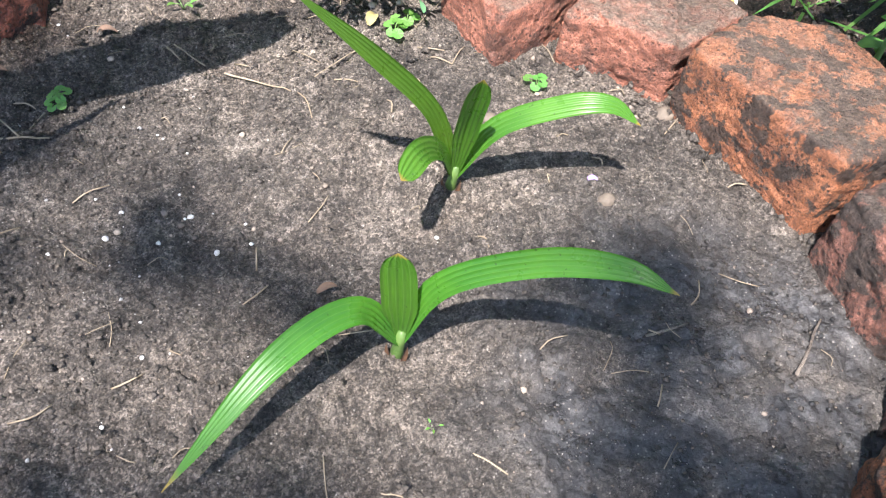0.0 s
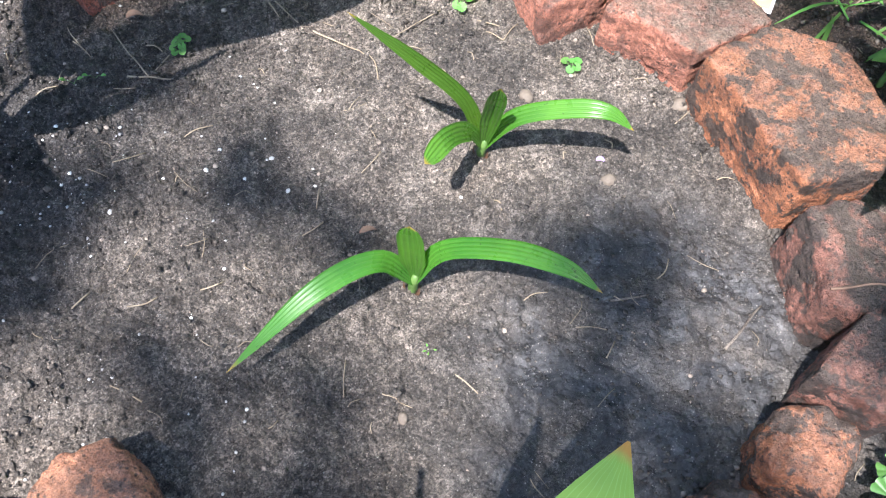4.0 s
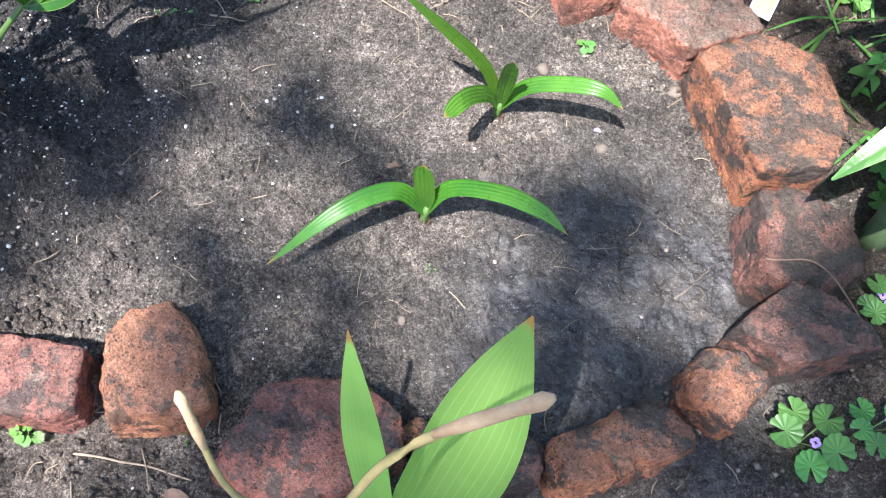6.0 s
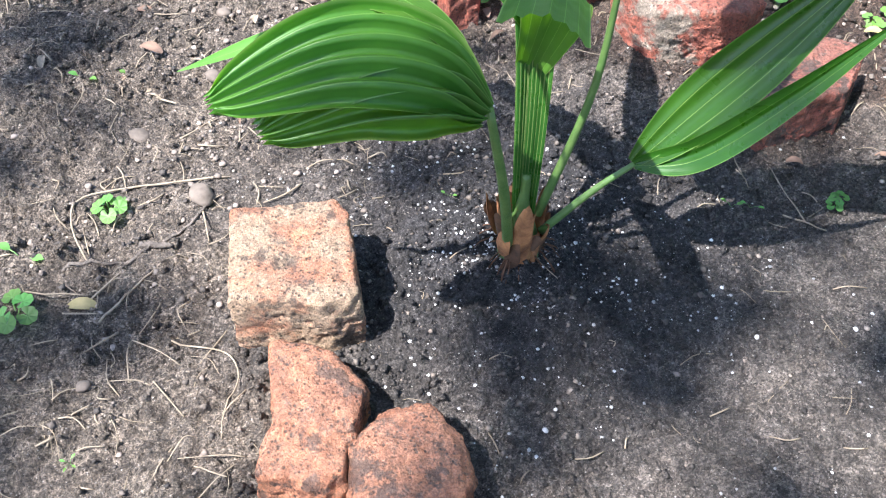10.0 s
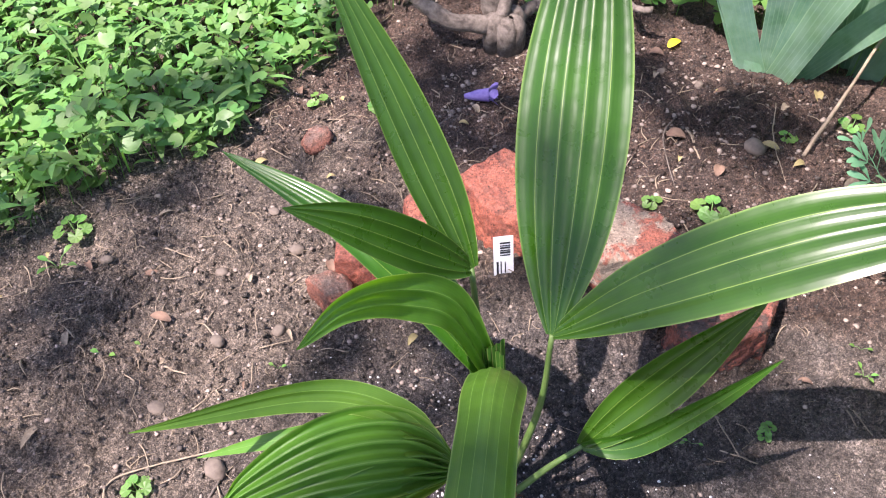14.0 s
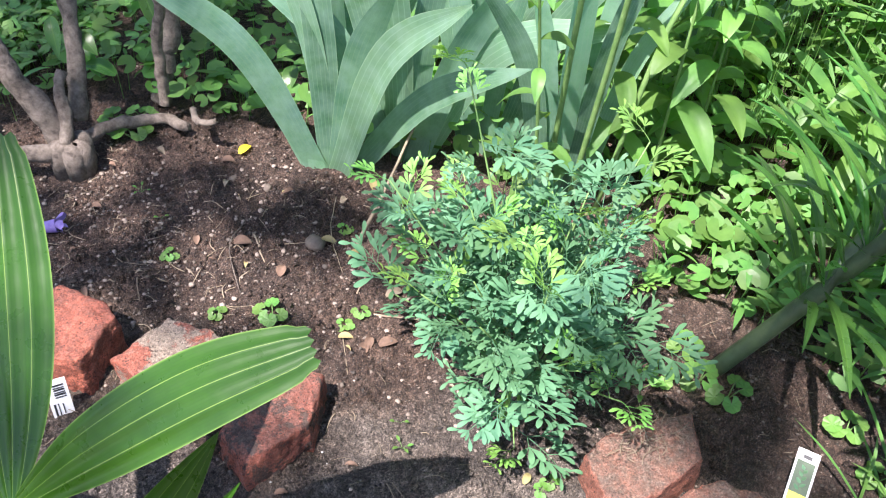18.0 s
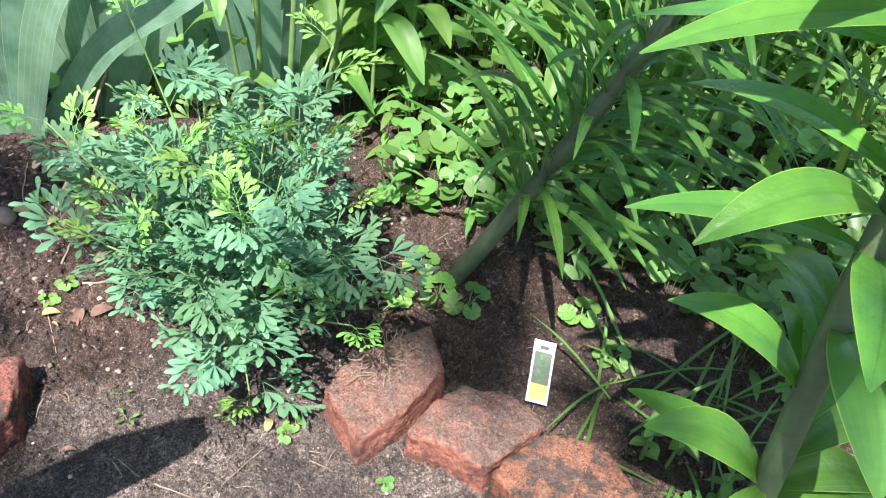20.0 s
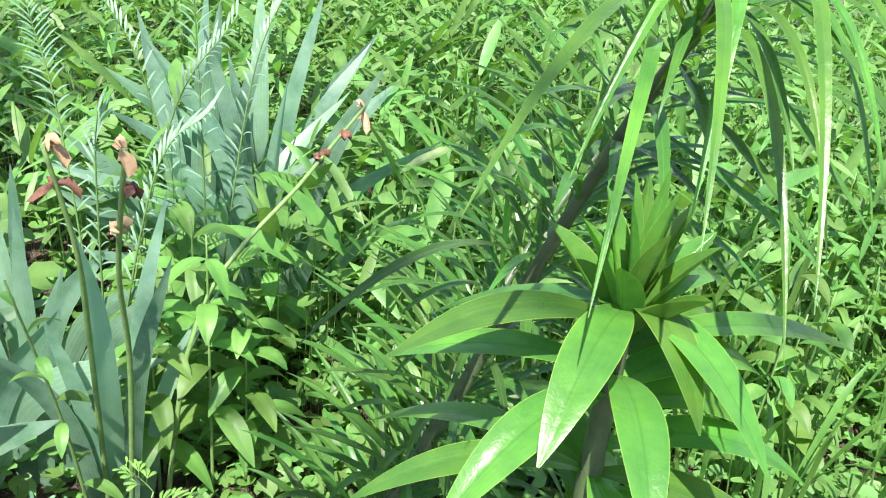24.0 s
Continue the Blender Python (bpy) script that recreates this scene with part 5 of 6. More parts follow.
def grass(name, label, area, count, seed, long=(0.1, 0.35), width=0.006):
    r = random.Random(seed)
    shape = Shape()
    made = 0
    while made < count:
        x, y = area(r)
        if x is None:
            continue
        made += 1
        a, reach, tall = r.uniform(0, 6.28), r.uniform(0.05, 0.2), r.uniform(*long)
        p = Vector((x, y, on_ground(x, y) - 0.005))
        e = p + Vector((math.cos(a) * reach, math.sin(a) * reach, tall))
        mid = p.lerp(e, 0.55) + Vector((0, 0, tall * 0.22))
        shape.blade(curve_points([p, mid, e], 8), width * r.uniform(0.6, 1.3), (math.cos(a) * -0.6, math.sin(a) * -0.6, 1), sword, across=2, fold=0.2)
    return lone(name, shape, GRASS_LEAF, label, "grass", kind="stuff")


def behind_area(r):
    x, y = r.uniform(0.4, 2.4), r.uniform(1.25, 3.2)
    return (None, None) if y < 1.25 + 0.1 * (0.5 - min(0.5, x)) else (x, y)


grass("grass_clumps", "tall thin grass blades among the weeds", behind_area, 850, 31, (0.15, 0.5), 0.011)
grass("grass_tufts", "short grass in the weedy lawn", left_area, 260, 32, (0.03, 0.12), 0.003)


def tall_weed(x, y, height, seed, leaves=12, long=0.1, width=0.028, material=WEED_LEAF, lean=(0, 0)):
    """An upright weed with pairs of pointed leaves."""
    r = random.Random(seed)
    plant = thing("tall_weed", "upright green weed with pointed drooping leaves", "weed", "tall weeds behind the bed")
    z = on_ground(x, y)
    line = curve_points([(x, y, z - 0.01), (x + lean[0] * 0.4, y + lean[1] * 0.4, z + height * 0.5), (x + lean[0], y + lean[1], z + height)], 14)
    stem = Shape()
    stem.tube(line, [0.0035 - 0.002 * i / 13 for i in range(14)], 6)
    part("stem", stem, RUE_STEM, plant)
    for k in range(leaves):
        t = 0.25 + 0.75 * k / leaves
        p = line[min(13, round(t * 13))]
        a = k * 1.7 + seed
        way = Vector((math.cos(a), math.sin(a), 0))
        size = long * (1.1 - 0.5 * t) * r.uniform(0.8, 1.2)
        shape = Shape()
        shape.blade(sag(p, p + way * size * 0.85 + Vector((0, 0, size * r.uniform(-0.6, 0.25))), size * 0.2, 9), width * (1.1 - 0.4 * t), (0, 0, 1), oval, across=6, fold=0.35, curl=0.15, twist=r.uniform(-0.6, 0.6))
        part("leaf", shape, material, plant)
    return plant


weed_rng = random.Random(77)
for k in range(64):
    wx, wy = weed_rng.uniform(-0.1, 2.2), weed_rng.uniform(1.42, 3.0)
    if 0.2 < wx < 0.75 and wy < 1.5:
        wx += 0.6
    tall_weed(wx, wy, weed_rng.uniform(0.18, 0.5), k, weed_rng.randint(9, 14), weed_rng.uniform(0.08, 0.16), weed_rng.uniform(0.025, 0.045))
for wx, wy, wh, sd in ((0.05, 1.41, 0.53, 101), (0.1, 1.46, 0.36, 102), (-0.04, 1.4, 0.34, 103), (0.0, 1.52, 0.5, 104)):
    tall_weed(wx, wy, wh, sd, 15, 0.14, 0.042)
tall_weed(-0.1, 1.27, 0.6, 105, 11, 0.07, 0.022, WEED_LEAF, (-0.02, -0.14))

# ---- loose gravel and crumbs ----


def grains(name, label, category, material, area, count, seed, size, squash=0.75, sink=0.3):
    """Loose bits lying on the soil."""
    r = random.Random(seed)
    shape = Shape()
    t = (1 + 5 ** 0.5) / 2
    ico = [Vector(p).normalized() for p in ((-1, t, 0), (1, t, 0), (-1, -t, 0), (1, -t, 0), (0, -1, t), (0, 1, t), (0, -1, -t), (0, 1, -t), (t, 0, -1), (t, 0, 1), (-t, 0, -1), (-t, 0, 1))]
    tris = ((0, 11, 5), (0, 5, 1), (0, 1, 7), (0, 7, 10), (0, 10, 11), (1, 5, 9), (5, 11, 4), (11, 10, 2), (10, 7, 6), (7, 1, 8), (3, 9, 4), (3, 4, 2), (3, 2, 6), (3, 6, 8), (3, 8, 9), (4, 9, 5), (2, 4, 11), (6, 2, 10), (8, 6, 7), (9, 8, 1))
    made = 0
    while made < count:
        x, y = area(r)
        if x is None:
            continue
        made += 1
        s = size[0] + (size[1] - size[0]) * r.random() ** 3
        z = on_ground(x, y) + s * squash * (0.5 - sink)
        turn = Euler((r.uniform(0, 6), r.uniform(0, 6), r.uniform(0, 6))).to_matrix()
        k = len(shape.v)
        for p in ico:
            q = turn @ (p * s * 0.5 * r.uniform(0.72, 1.15))
            shape.v.append((x + q.x, y + q.y, z + q.z * squash))
        shape.f.extend((a + k, b + k, c + k) for a, b, c in tris)
    return lone(name, shape, material, label, category, kind="stuff")


def anywhere(r):
    return r.uniform(-1.15, 0.7), r.uniform(-0.1, 1.4)


def outside(r):
    x, y = r.uniform(-1.15, 0.55), r.uniform(-0.1, 1.4)
    return (None, None) if math.hypot((x - 0.14) / 0.3, (y - 0.52) / 0.26) < 1 else (x, y)


def potting(r):
    a, d = r.uniform(0, 6.28), abs(r.gauss(0, 0.15))
    x, y = -0.31 + math.cos(a) * d * 1.3, 0.40 + math.sin(a) * d
    return (None, None) if y < 0.2 - 0.3 * (x + 0.3) else (x, y)


def left_ground(r):
    return r.uniform(-1.1, -0.45), r.uniform(0.1, 1.1)


grains("perlite_grains", "white perlite grains in the dark potting soil", "perlite", PERLITE, potting, 3000, 51, (0.0006, 0.0042), 0.6, 0.38)


def crumbs(name, label, area, count, seed, size, material=SOIL):
    """Soil crumbs that nobody could count: small jagged lumps of the ground's own earth."""
    r = np.random.RandomState(seed)
    x, y = area(r, count)
    # crumbs lie in drifts
    keep = 0.5 + 0.75 * hash_noise(x, y, 10, seed) + 0.35 * hash_noise(x, y, 31, seed + 1) > r.rand(len(x))
    x, y = x[keep], y[keep]
    count = len(x)
    s = size[0] + (size[1] - size[0]) * r.rand(count) ** 2.6
    z = ground_z(x, y) + clods(x, y) - 0.0012 + s * 0.2
    corner = np.array(((1, 0, 0), (-1, 0, 0), (0, 1, 0), (0, -1, 0), (0, 0, 1), (0, 0, -1)), dtype=float)
    turn = r.rand(count) * 6.28
    pts = corner[None] * (0.5 + 0.55 * r.rand(count, 6, 1)) + 0.45 * (r.rand(count, 6, 3) - 0.5)
    c, d = np.cos(turn)[:, None], np.sin(turn)[:, None]
    pts = np.stack([pts[..., 0] * c - pts[..., 1] * d, pts[..., 0] * d + pts[..., 1] * c, pts[..., 2] * 0.75], -1) * (s * 0.55)[:, None, None]
    pts = pts + np.stack([x, y, z], -1)[:, None, :]
    tri = np.array(((4, 0, 2), (4, 2, 1), (4, 1, 3), (4, 3, 0), (5, 2, 0), (5, 1, 2), (5, 3, 1), (5, 0, 3)))
    faces = (np.arange(count)[:, None, None] * 6 + tri[None]).reshape(-1, 3).astype(np.int32)
    mesh = bpy.data.meshes.new(name)
    mesh.vertices.add(count * 6)
    mesh.vertices.foreach_set("co", pts.astype(np.float32).ravel())
    mesh.loops.add(faces.size)
    mesh.loops.foreach_set("vertex_index", faces.ravel())
    mesh.polygons.add(len(faces))
    mesh.polygons.foreach_set("loop_start", np.arange(0, faces.size, 3, dtype=np.int32))
    mesh.update(calc_edges=True)
    return lone(name, mesh, material, label, "soil", kind="stuff")


def bed_field(r, n):
    return r.uniform(-0.45, 0.46, n), r.uniform(0.22, 0.84, n)


def wide_field(r, n):
    x, y = r.uniform(-1.1, 0.62, n), r.uniform(-0.08, 1.3, n)
    keep = np.hypot((x - 0.14) / 0.3, (y - 0.52) / 0.26) > 1
    return x[keep], y[keep]


crumbs("bed_crumbs", "fine crumbs of grey soil in the bed", bed_field, 20000, 53, (0.0012, 0.0055))
crumbs("soil_crumbs", "coarse crumbs and clods of brown garden soil", wide_field, 40000, 52, (0.0018, 0.013))
crumbs("dry_crumbs", "dry pale crumbs loose on the soil", bed_field, 7000, 58, (0.001, 0.0034), CRUMB_PALE)
crumbs("damp_crumbs", "damp dark crumbs loose on the soil", bed_field, 12000, 59, (0.0012, 0.0058), CRUMB_DARK)
crumbs("bed_clods", "dark clods on the loose side of the bed", lambda g, n: (g.normal(-0.08, 0.1, n), g.normal(0.58, 0.11, n)), 4200, 63, (0.0012, 0.0055), CRUMB_DARK)
crumbs("bed_lumps", "grey lumps of soil in the bed", bed_field, 2600, 64, (0.002, 0.0075))
crumbs("dry_clods", "dry pale clods outside the bricks", wide_field, 12000, 60, (0.0018, 0.009), CRUMB_PALE)
crumbs("damp_clods", "damp dark clods outside the bricks", wide_field, 14000, 61, (0.0018, 0.009), CRUMB_DARK)
crumbs("sand_grains", "pale sand grains sprinkled over the soil", bed_field, 6000, 56, (0.0006, 0.0017), SAND)
crumbs("coarse_sand", "pale grit on the ground outside the bricks", wide_field, 8000, 57, (0.0008, 0.0024), SAND)
grains("gravel", "small pale stones scattered over the soil", "gravel", PEBBLE, anywhere, 1900, 54, (0.0012, 0.0062), 0.55)
grains("gravel_behind", "pale pebbles and grit behind the bed", "gravel", PEBBLE, lambda g: (g.uniform(-0.85, 0.15), g.uniform(0.84, 1.26)), 1500, 62, (0.002, 0.011), 0.6)
grains("gravel_patch", "gritty pale gravel on the bare ground", "gravel", PEBBLE, left_ground, 2900, 55, (0.0015, 0.009), 0.55)

# ---- the tree that dapples the sun ----


# places of the ground below gaps and below thick boughs of the crown
GAPS = ((-0.01, 0.65), (0.13, 0.6), (0.06, 0.69), (0.25, 0.69), (0.33, 0.71), (0.4, 0.54), (0.17, 0.49), (-0.09, 0.5), (0.16, 0.43), (-0.14, 0.33), (0.0, 0.48), (0.17, 0.79),
        (-0.78, 0.37), (-0.74, 0.45), (-0.59, 0.24), (-0.62, 0.13), (-0.37, 0.09), (-0.39, 0.34), (-0.26, 0.25), (-0.08, 0.19), (-0.42, 0.25), (-0.31, 0.17), (-0.82, 0.5),
        (-0.94, 0.74), (-0.5, 0.95), (-0.53, 1.23), (-0.32, 1.0), (-0.16, 0.81), (-0.42, 0.76), (-0.6, 0.72), (-0.7, 1.22), (-0.42, 1.0), (-0.18, 0.94), (0.0, 0.95), (0.03, 1.06), (0.4, 1.06),
        (-0.34, 0.5), (-0.3, 0.42), (-0.25, 0.55), (-0.4, 0.6), (0.39, 0.78), (0.24, 0.86), (-0.66, 0.57), (0.5, 0.8), (-0.3, 0.79), (-0.03, 0.8), (0.1, 1.1), (-0.09, 1.09), (0.0, 0.83))
BOUGHS = ((-0.05, 0.56), (0.03, 0.54), (0.33, 0.6), (-0.06, 0.4), (-0.69, 0.17), (-0.5, 0.1), (-0.2, 0.44), 
          (-0.23, 0.34), (-0.87, 0.28), (-1.07, 0.34), (-1.07, 0.67), (-0.83, 0.92), (-0.48, 1.11), (-0.34, 1.12), (-0.52, 1.16), (0.26, 1.07), 
          (0.33, 1.2), (0.42, 1.26), (0.35, 0.97), (0.48, 0.62), (0.6, 0.5), (0.47, 0.36), (0.55, 0.43), (-0.7, 1.05), (-0.62, 0.86))


def shade_wanted(x, y):
    """How many leaves lie one over another above a place of the ground."""
    near = -1.15 < x < 0.7 and -0.2 < y < 1.22 and not (x > 0.42 and y > 0.93)
    s = (1.05 if x > -0.3 and y < 0.85 else 0.64 if x > -0.55 else 0.4) + 0.6 * float(hash_noise(x, y, 6.0, 61)) + 0.35 * float(hash_noise(x, y, 13.0, 62)) if near else 0.08
    s -= sum(2.5 * math.exp(-((x - a) ** 2 + (y - b) ** 2) / 0.0042) for a, b in GAPS)
    s += sum((1.6 if b > 0.95 or a > 0.4 else 1.5) * math.exp(-((x - a) ** 2 + (y - b) ** 2) / 0.0045) for a, b in BOUGHS)
    return s + (1.4 if -1.5 < x < -0.6 and y > 1.16 else 0.0)


def build_tree():
    r = random.Random(9)
    tree = thing("shade_tree", "leafy tree whose crown dapples the garden", "tree")
    trunk = Shape()
    fork = Vector((-2.0, -4.6, 5.2))
    trunk.tube(curve_points([(-2.8, -5.7, -0.1), (-2.7, -5.5, 1.8), (-2.4, -5.1, 3.6), fork], 14), [0.2 - 0.008 * i for i in range(14)], 12)
    part("trunk", trunk, BARK, tree)
    for gx, gy in ((-2.1, 0.1), (-1.5, -0.5), (1.0, -0.5), (2.0, 0.0), (2.5, 1.0), (-2.4, 1.3)):
        end = Vector((gx, gy, 0)) + SUN * (6.4 / SUN.z)
        limb = Shape()
        limb.tube(curve_points([fork, fork.lerp(end, 0.5) + Vector((0, 0, 0.3)), end], 12), [0.05 - 0.003 * i for i in range(12)], 8)
        part("limb", limb, BARK, tree)
    crown = Shape()
    for k in range(15000):
        gx, gy = r.uniform(-2.2, 2.2), r.uniform(-0.9, 3.2)
        if shade_wanted(gx, gy) < r.uniform(0.0, 3.0):
            continue
        h = r.uniform(5.4, 7.2)
        p = Vector((gx, gy, 0)) + SUN * (h / SUN.z)
        a = r.uniform(0, 6.28)
        way = Vector((math.cos(a), math.sin(a), r.uniform(-0.5, 0.2)))
        crown.blade(sag(p - way * 0.05, p + way * r.uniform(0.03, 0.09), 0.005, 5), r.uniform(0.045, 0.075), (r.uniform(-0.5, 0.5), r.uniform(-0.5, 0.5), 1), lance, across=2, fold=0.1)
    part("crown", crown, TREE_LEAF, tree)


build_tree()

# ---- the woody shrub ----


def build_shrub():
    shrub = thing("woody_shrub", "old woody shrub base with grey branches", "shrub")
    shift = Vector((-0.02, 0.035, 0.012))
    hub = Vector((-0.815, 1.03, 0.02)) + shift
    for points, thick in ((((-0.83, 1.04, 0.0), (-0.865, 1.03, 0.09), (-0.93, 1.03, 0.2), (-1.08, 1.06, 0.42)), (0.026, 0.019)),
                          (((-0.81, 1.02, 0.03), (-0.86, 0.985, 0.03), (-0.93, 0.95, 0.06), (-1.03, 0.97, 0.14)), (0.02, 0.015)),
                          (((-0.82, 1.06, 0.02), (-0.80, 1.12, 0.02), (-0.76, 1.18, 0.012), (-0.69, 1.185, 0.014)), (0.015, 0.011)),
                          (((-0.76, 1.2, 0.03), (-0.75, 1.205, 0.14), (-0.725, 1.2, 0.28), (-0.72, 1.21, 0.45)), (0.013, 0.01)),
                          (((-0.84, 1.08, 0.04), (-0.87, 1.14, 0.14), (-0.92, 1.2, 0.28), (-0.98, 1.26, 0.42)), (0.02, 0.014)),
                          (((-0.81, 1.02, 0.04), (-0.84, 1.06, 0.1), (-0.85, 1.09, 0.13)), (0.014, 0.011)),
                          (((-0.80, 1.24, 0.0), (-0.79, 1.28, 0.12), (-0.8, 1.33, 0.3)), (0.022, 0.018)),
                          (((-0.68, 1.19, 0.05), (-0.655, 1.165, 0.045), (-0.63, 1.17, 0.05)), (0.008, 0.006))):
        branch = Shape()
        line = curve_points([Vector(p) + shift for p in points], 40)
        line = [p + noise.noise_vector(p * 16) * 0.008 + noise.noise_vector(p * 50) * 0.003 for p in line]
        branch.tube(line, [0.78 * (thick[0] + (thick[1] - thick[0]) * i / 39) * (1 + 0.2 * noise.noise(p * 35) + 0.35 * max(0, noise.noise(p * 22 + Vector((5, 1, 3))) - 0.2)) for i, p in enumerate(line)], 14)
        branch.v = [tuple(Vector(q) + noise.noise_vector(Vector(q) * 120) * 0.0016) for q in branch.v]
        part("branch", branch, BARK, shrub)
    knot = Shape()
    for k in range(5):
        a = k * 1.4
        p = hub + Vector((math.cos(a) * 0.02, math.sin(a) * 0.02, 0.01))
        knot.tube([p - Vector((0, 0, 0.05)), p, p + Vector((0, 0, 0.015))], [0.018, 0.019, 0.01], 10)
    part("root_knot", knot, BARK, shrub)
    r = random.Random(14)
    for k in range(60):
        x, y = r.uniform(-1.1, -0.6), r.uniform(1.18, 1.6)
        leaf = Shape()
        p = Vector((x, y, r.uniform(0.05, 0.4)))
        a = r.uniform(0, 6.28)
        leaf.blade(sag(p, p + Vector((math.cos(a) * 0.05, math.sin(a) * 0.05, r.uniform(-0.09, 0.03))), 0.01, 8), 0.03, (0, -0.4, 1), lance, across=4, fold=0.2)
        part("leaf", leaf, LILY_NARROW, shrub)


build_shrub()

# ---- plant labels ----


def bar(shape, at, side, up, w, h):
    at, side, up = Vector(at), Vector(side), Vector(up)
    k = len(shape.v)
    out = side.cross(up).normalized()
    for d in (0.0, 0.0004):
        for sx, sy in ((0, 0), (1, 0), (1, 1), (0, 1)):
            shape.v.append(tuple(at + side * w * sx + up * h * sy + out * d))
    shape.f.extend(((k + 3, k + 2, k + 1, k), (k + 4, k + 5, k + 6, k + 7), (k, k + 1, k + 5, k + 4), (k + 1, k + 2, k + 6, k + 5), (k + 2, k + 3, k + 7, k + 6), (k + 3, k, k + 4, k + 7)))


def plant_tag(foot, side, up, wide, tall, label, picture):
    side, up = Vector(side).normalized(), Vector(up).normalized()
    out = side.cross(up).normalized()
    tag = thing("plant_tag", label, "plant tag", "labels stuck in the soil")
    foot = Vector(foot)
    body = Shape()
    bar(body, foot, side, up, wide, tall)
    part("card", body, TAG_WHITE, tag, smooth=False)

    def print_on(name, x, y, w, h, material):
        ink = Shape()
        bar(ink, foot + side * wide * x + up * tall * y + out * 0.0006, side, up, wide * w, tall * h)
        part(name, ink, material, tag, smooth=False)

    if picture:
        print_on("photo", 0.1, 0.3, 0.8, 0.52, TAG_GREEN)
        print_on("yellow_panel", 0.1, 0.05, 0.8, 0.25, TAG_YELLOW)
        print_on("heading", 0.3, 0.86, 0.4, 0.06, TAG_INK)
        for k in range(7):
            leaf = Shape()
            p = foot + side * wide * 0.5 + up * tall * (0.36 + 0.055 * k) + out * 0.0012
            e = p + side * wide * (0.26 - 0.02 * k) * (1 if k % 2 else -1) + up * tall * 0.07
            leaf.blade([p.lerp(e, t / 5) for t in range(6)], wide * 0.16, out, lance, across=2)
            part("printed_leaf", leaf, RUE_LEAF, tag)
    else:
        for k in range(6):
            print_on("barcode_bar", 0.32, 0.55 + 0.055 * k, 0.52, 0.026 + 0.012 * (k % 2), TAG_INK)
        print_on("text_line", 0.14, 0.1, 0.1, 0.32, TAG_INK)
        print_on("text_line", 0.34, 0.12, 0.05, 0.3, TAG_INK)
        print_on("text_line", 0.55, 0.15, 0.05, 0.25, TAG_INK)


plant_tag((-0.515, 0.652, -0.004), (0.55, 0.62, 0), (-0.2, 0.2, 1), 0.025, 0.062, "white plant tag with barcode stuck in dark soil", False)
plant_tag((0.335, 0.911, 0.017), (0.95, -0.1, 0), (0.0, 0.75, 0.66), 0.026, 0.074, "plant tag with green picture and yellow panel", True)

# ---- twigs, roots and straws ----

TWIGS = "dry twigs on the soil"


def twig(points, thick, material=STRAW, label="thin dry straw-coloured twig lying on the soil", lift=0.002, name="twig"):
    pts = [Vector((p[0], p[1], p[2] if len(p) > 2 else on_soil(p[0], p[1]) + lift)) for p in points]
    n = max(8, 5 * len(pts))
    line = curve_points(pts, n)
    line = [p + noise.noise_vector(p * 60) * 0.0012 for p in line]
    if len(points[0]) == 2:
        line = [Vector((p.x, p.y, max(p.z, on_soil(p.x, p.y) + thick * 0.6))) for p in line]
    shape = Shape()
    shape.tube(line, [0.72 * thick * (1 - 0.35 * i / (n - 1)) * (1 + 0.15 * noise.noise(p * 130)) for i, p in enumerate(line)], 6)
    return lone(name, shape, material, label, "twig", TWIGS)


near_straws = (
    (((-0.572, 0.287), (-0.611, 0.231), (-0.641, 0.174), (-0.615, 0.148), (-0.568, 0.137)), 0.0017),
    (((-0.506, 0.111), (-0.52, 0.176)), 0.0018), (((-0.583, 0.075), (-0.536, 0.118)), 0.0012), (((-0.536, 0.095), (-0.512, 0.114)), 0.0013),
    (((-0.322, 0.074), (-0.288, 0.11)), 0.0018), (((-0.204, 0.074), (-0.179, 0.104)), 0.0016), (((-0.16, 0.141), (-0.136, 0.12)), 0.0014),
    (((-0.445, 0.143), (-0.412, 0.167), (-0.384, 0.163), (-0.364, 0.134)), 0.0012), (((-0.425, 0.112), (-0.385, 0.113)), 0.001), (((-0.344, 0.095), (-0.32, 0.106)), 0.001),
    (((-0.024, 0.173), (0.029, 0.19), (0.072, 0.197)), 0.0017), (((-0.208, 0.073), (-0.178, 0.106)), 0.0012), (((0.02, 0.201), (0.05, 0.172)), 0.0009),
    (((-0.168, 0.138), (-0.163, 0.153), (-0.145, 0.139), (-0.133, 0.143)), 0.001), (((-0.122, 0.107), (-0.163, 0.143)), 0.0014))
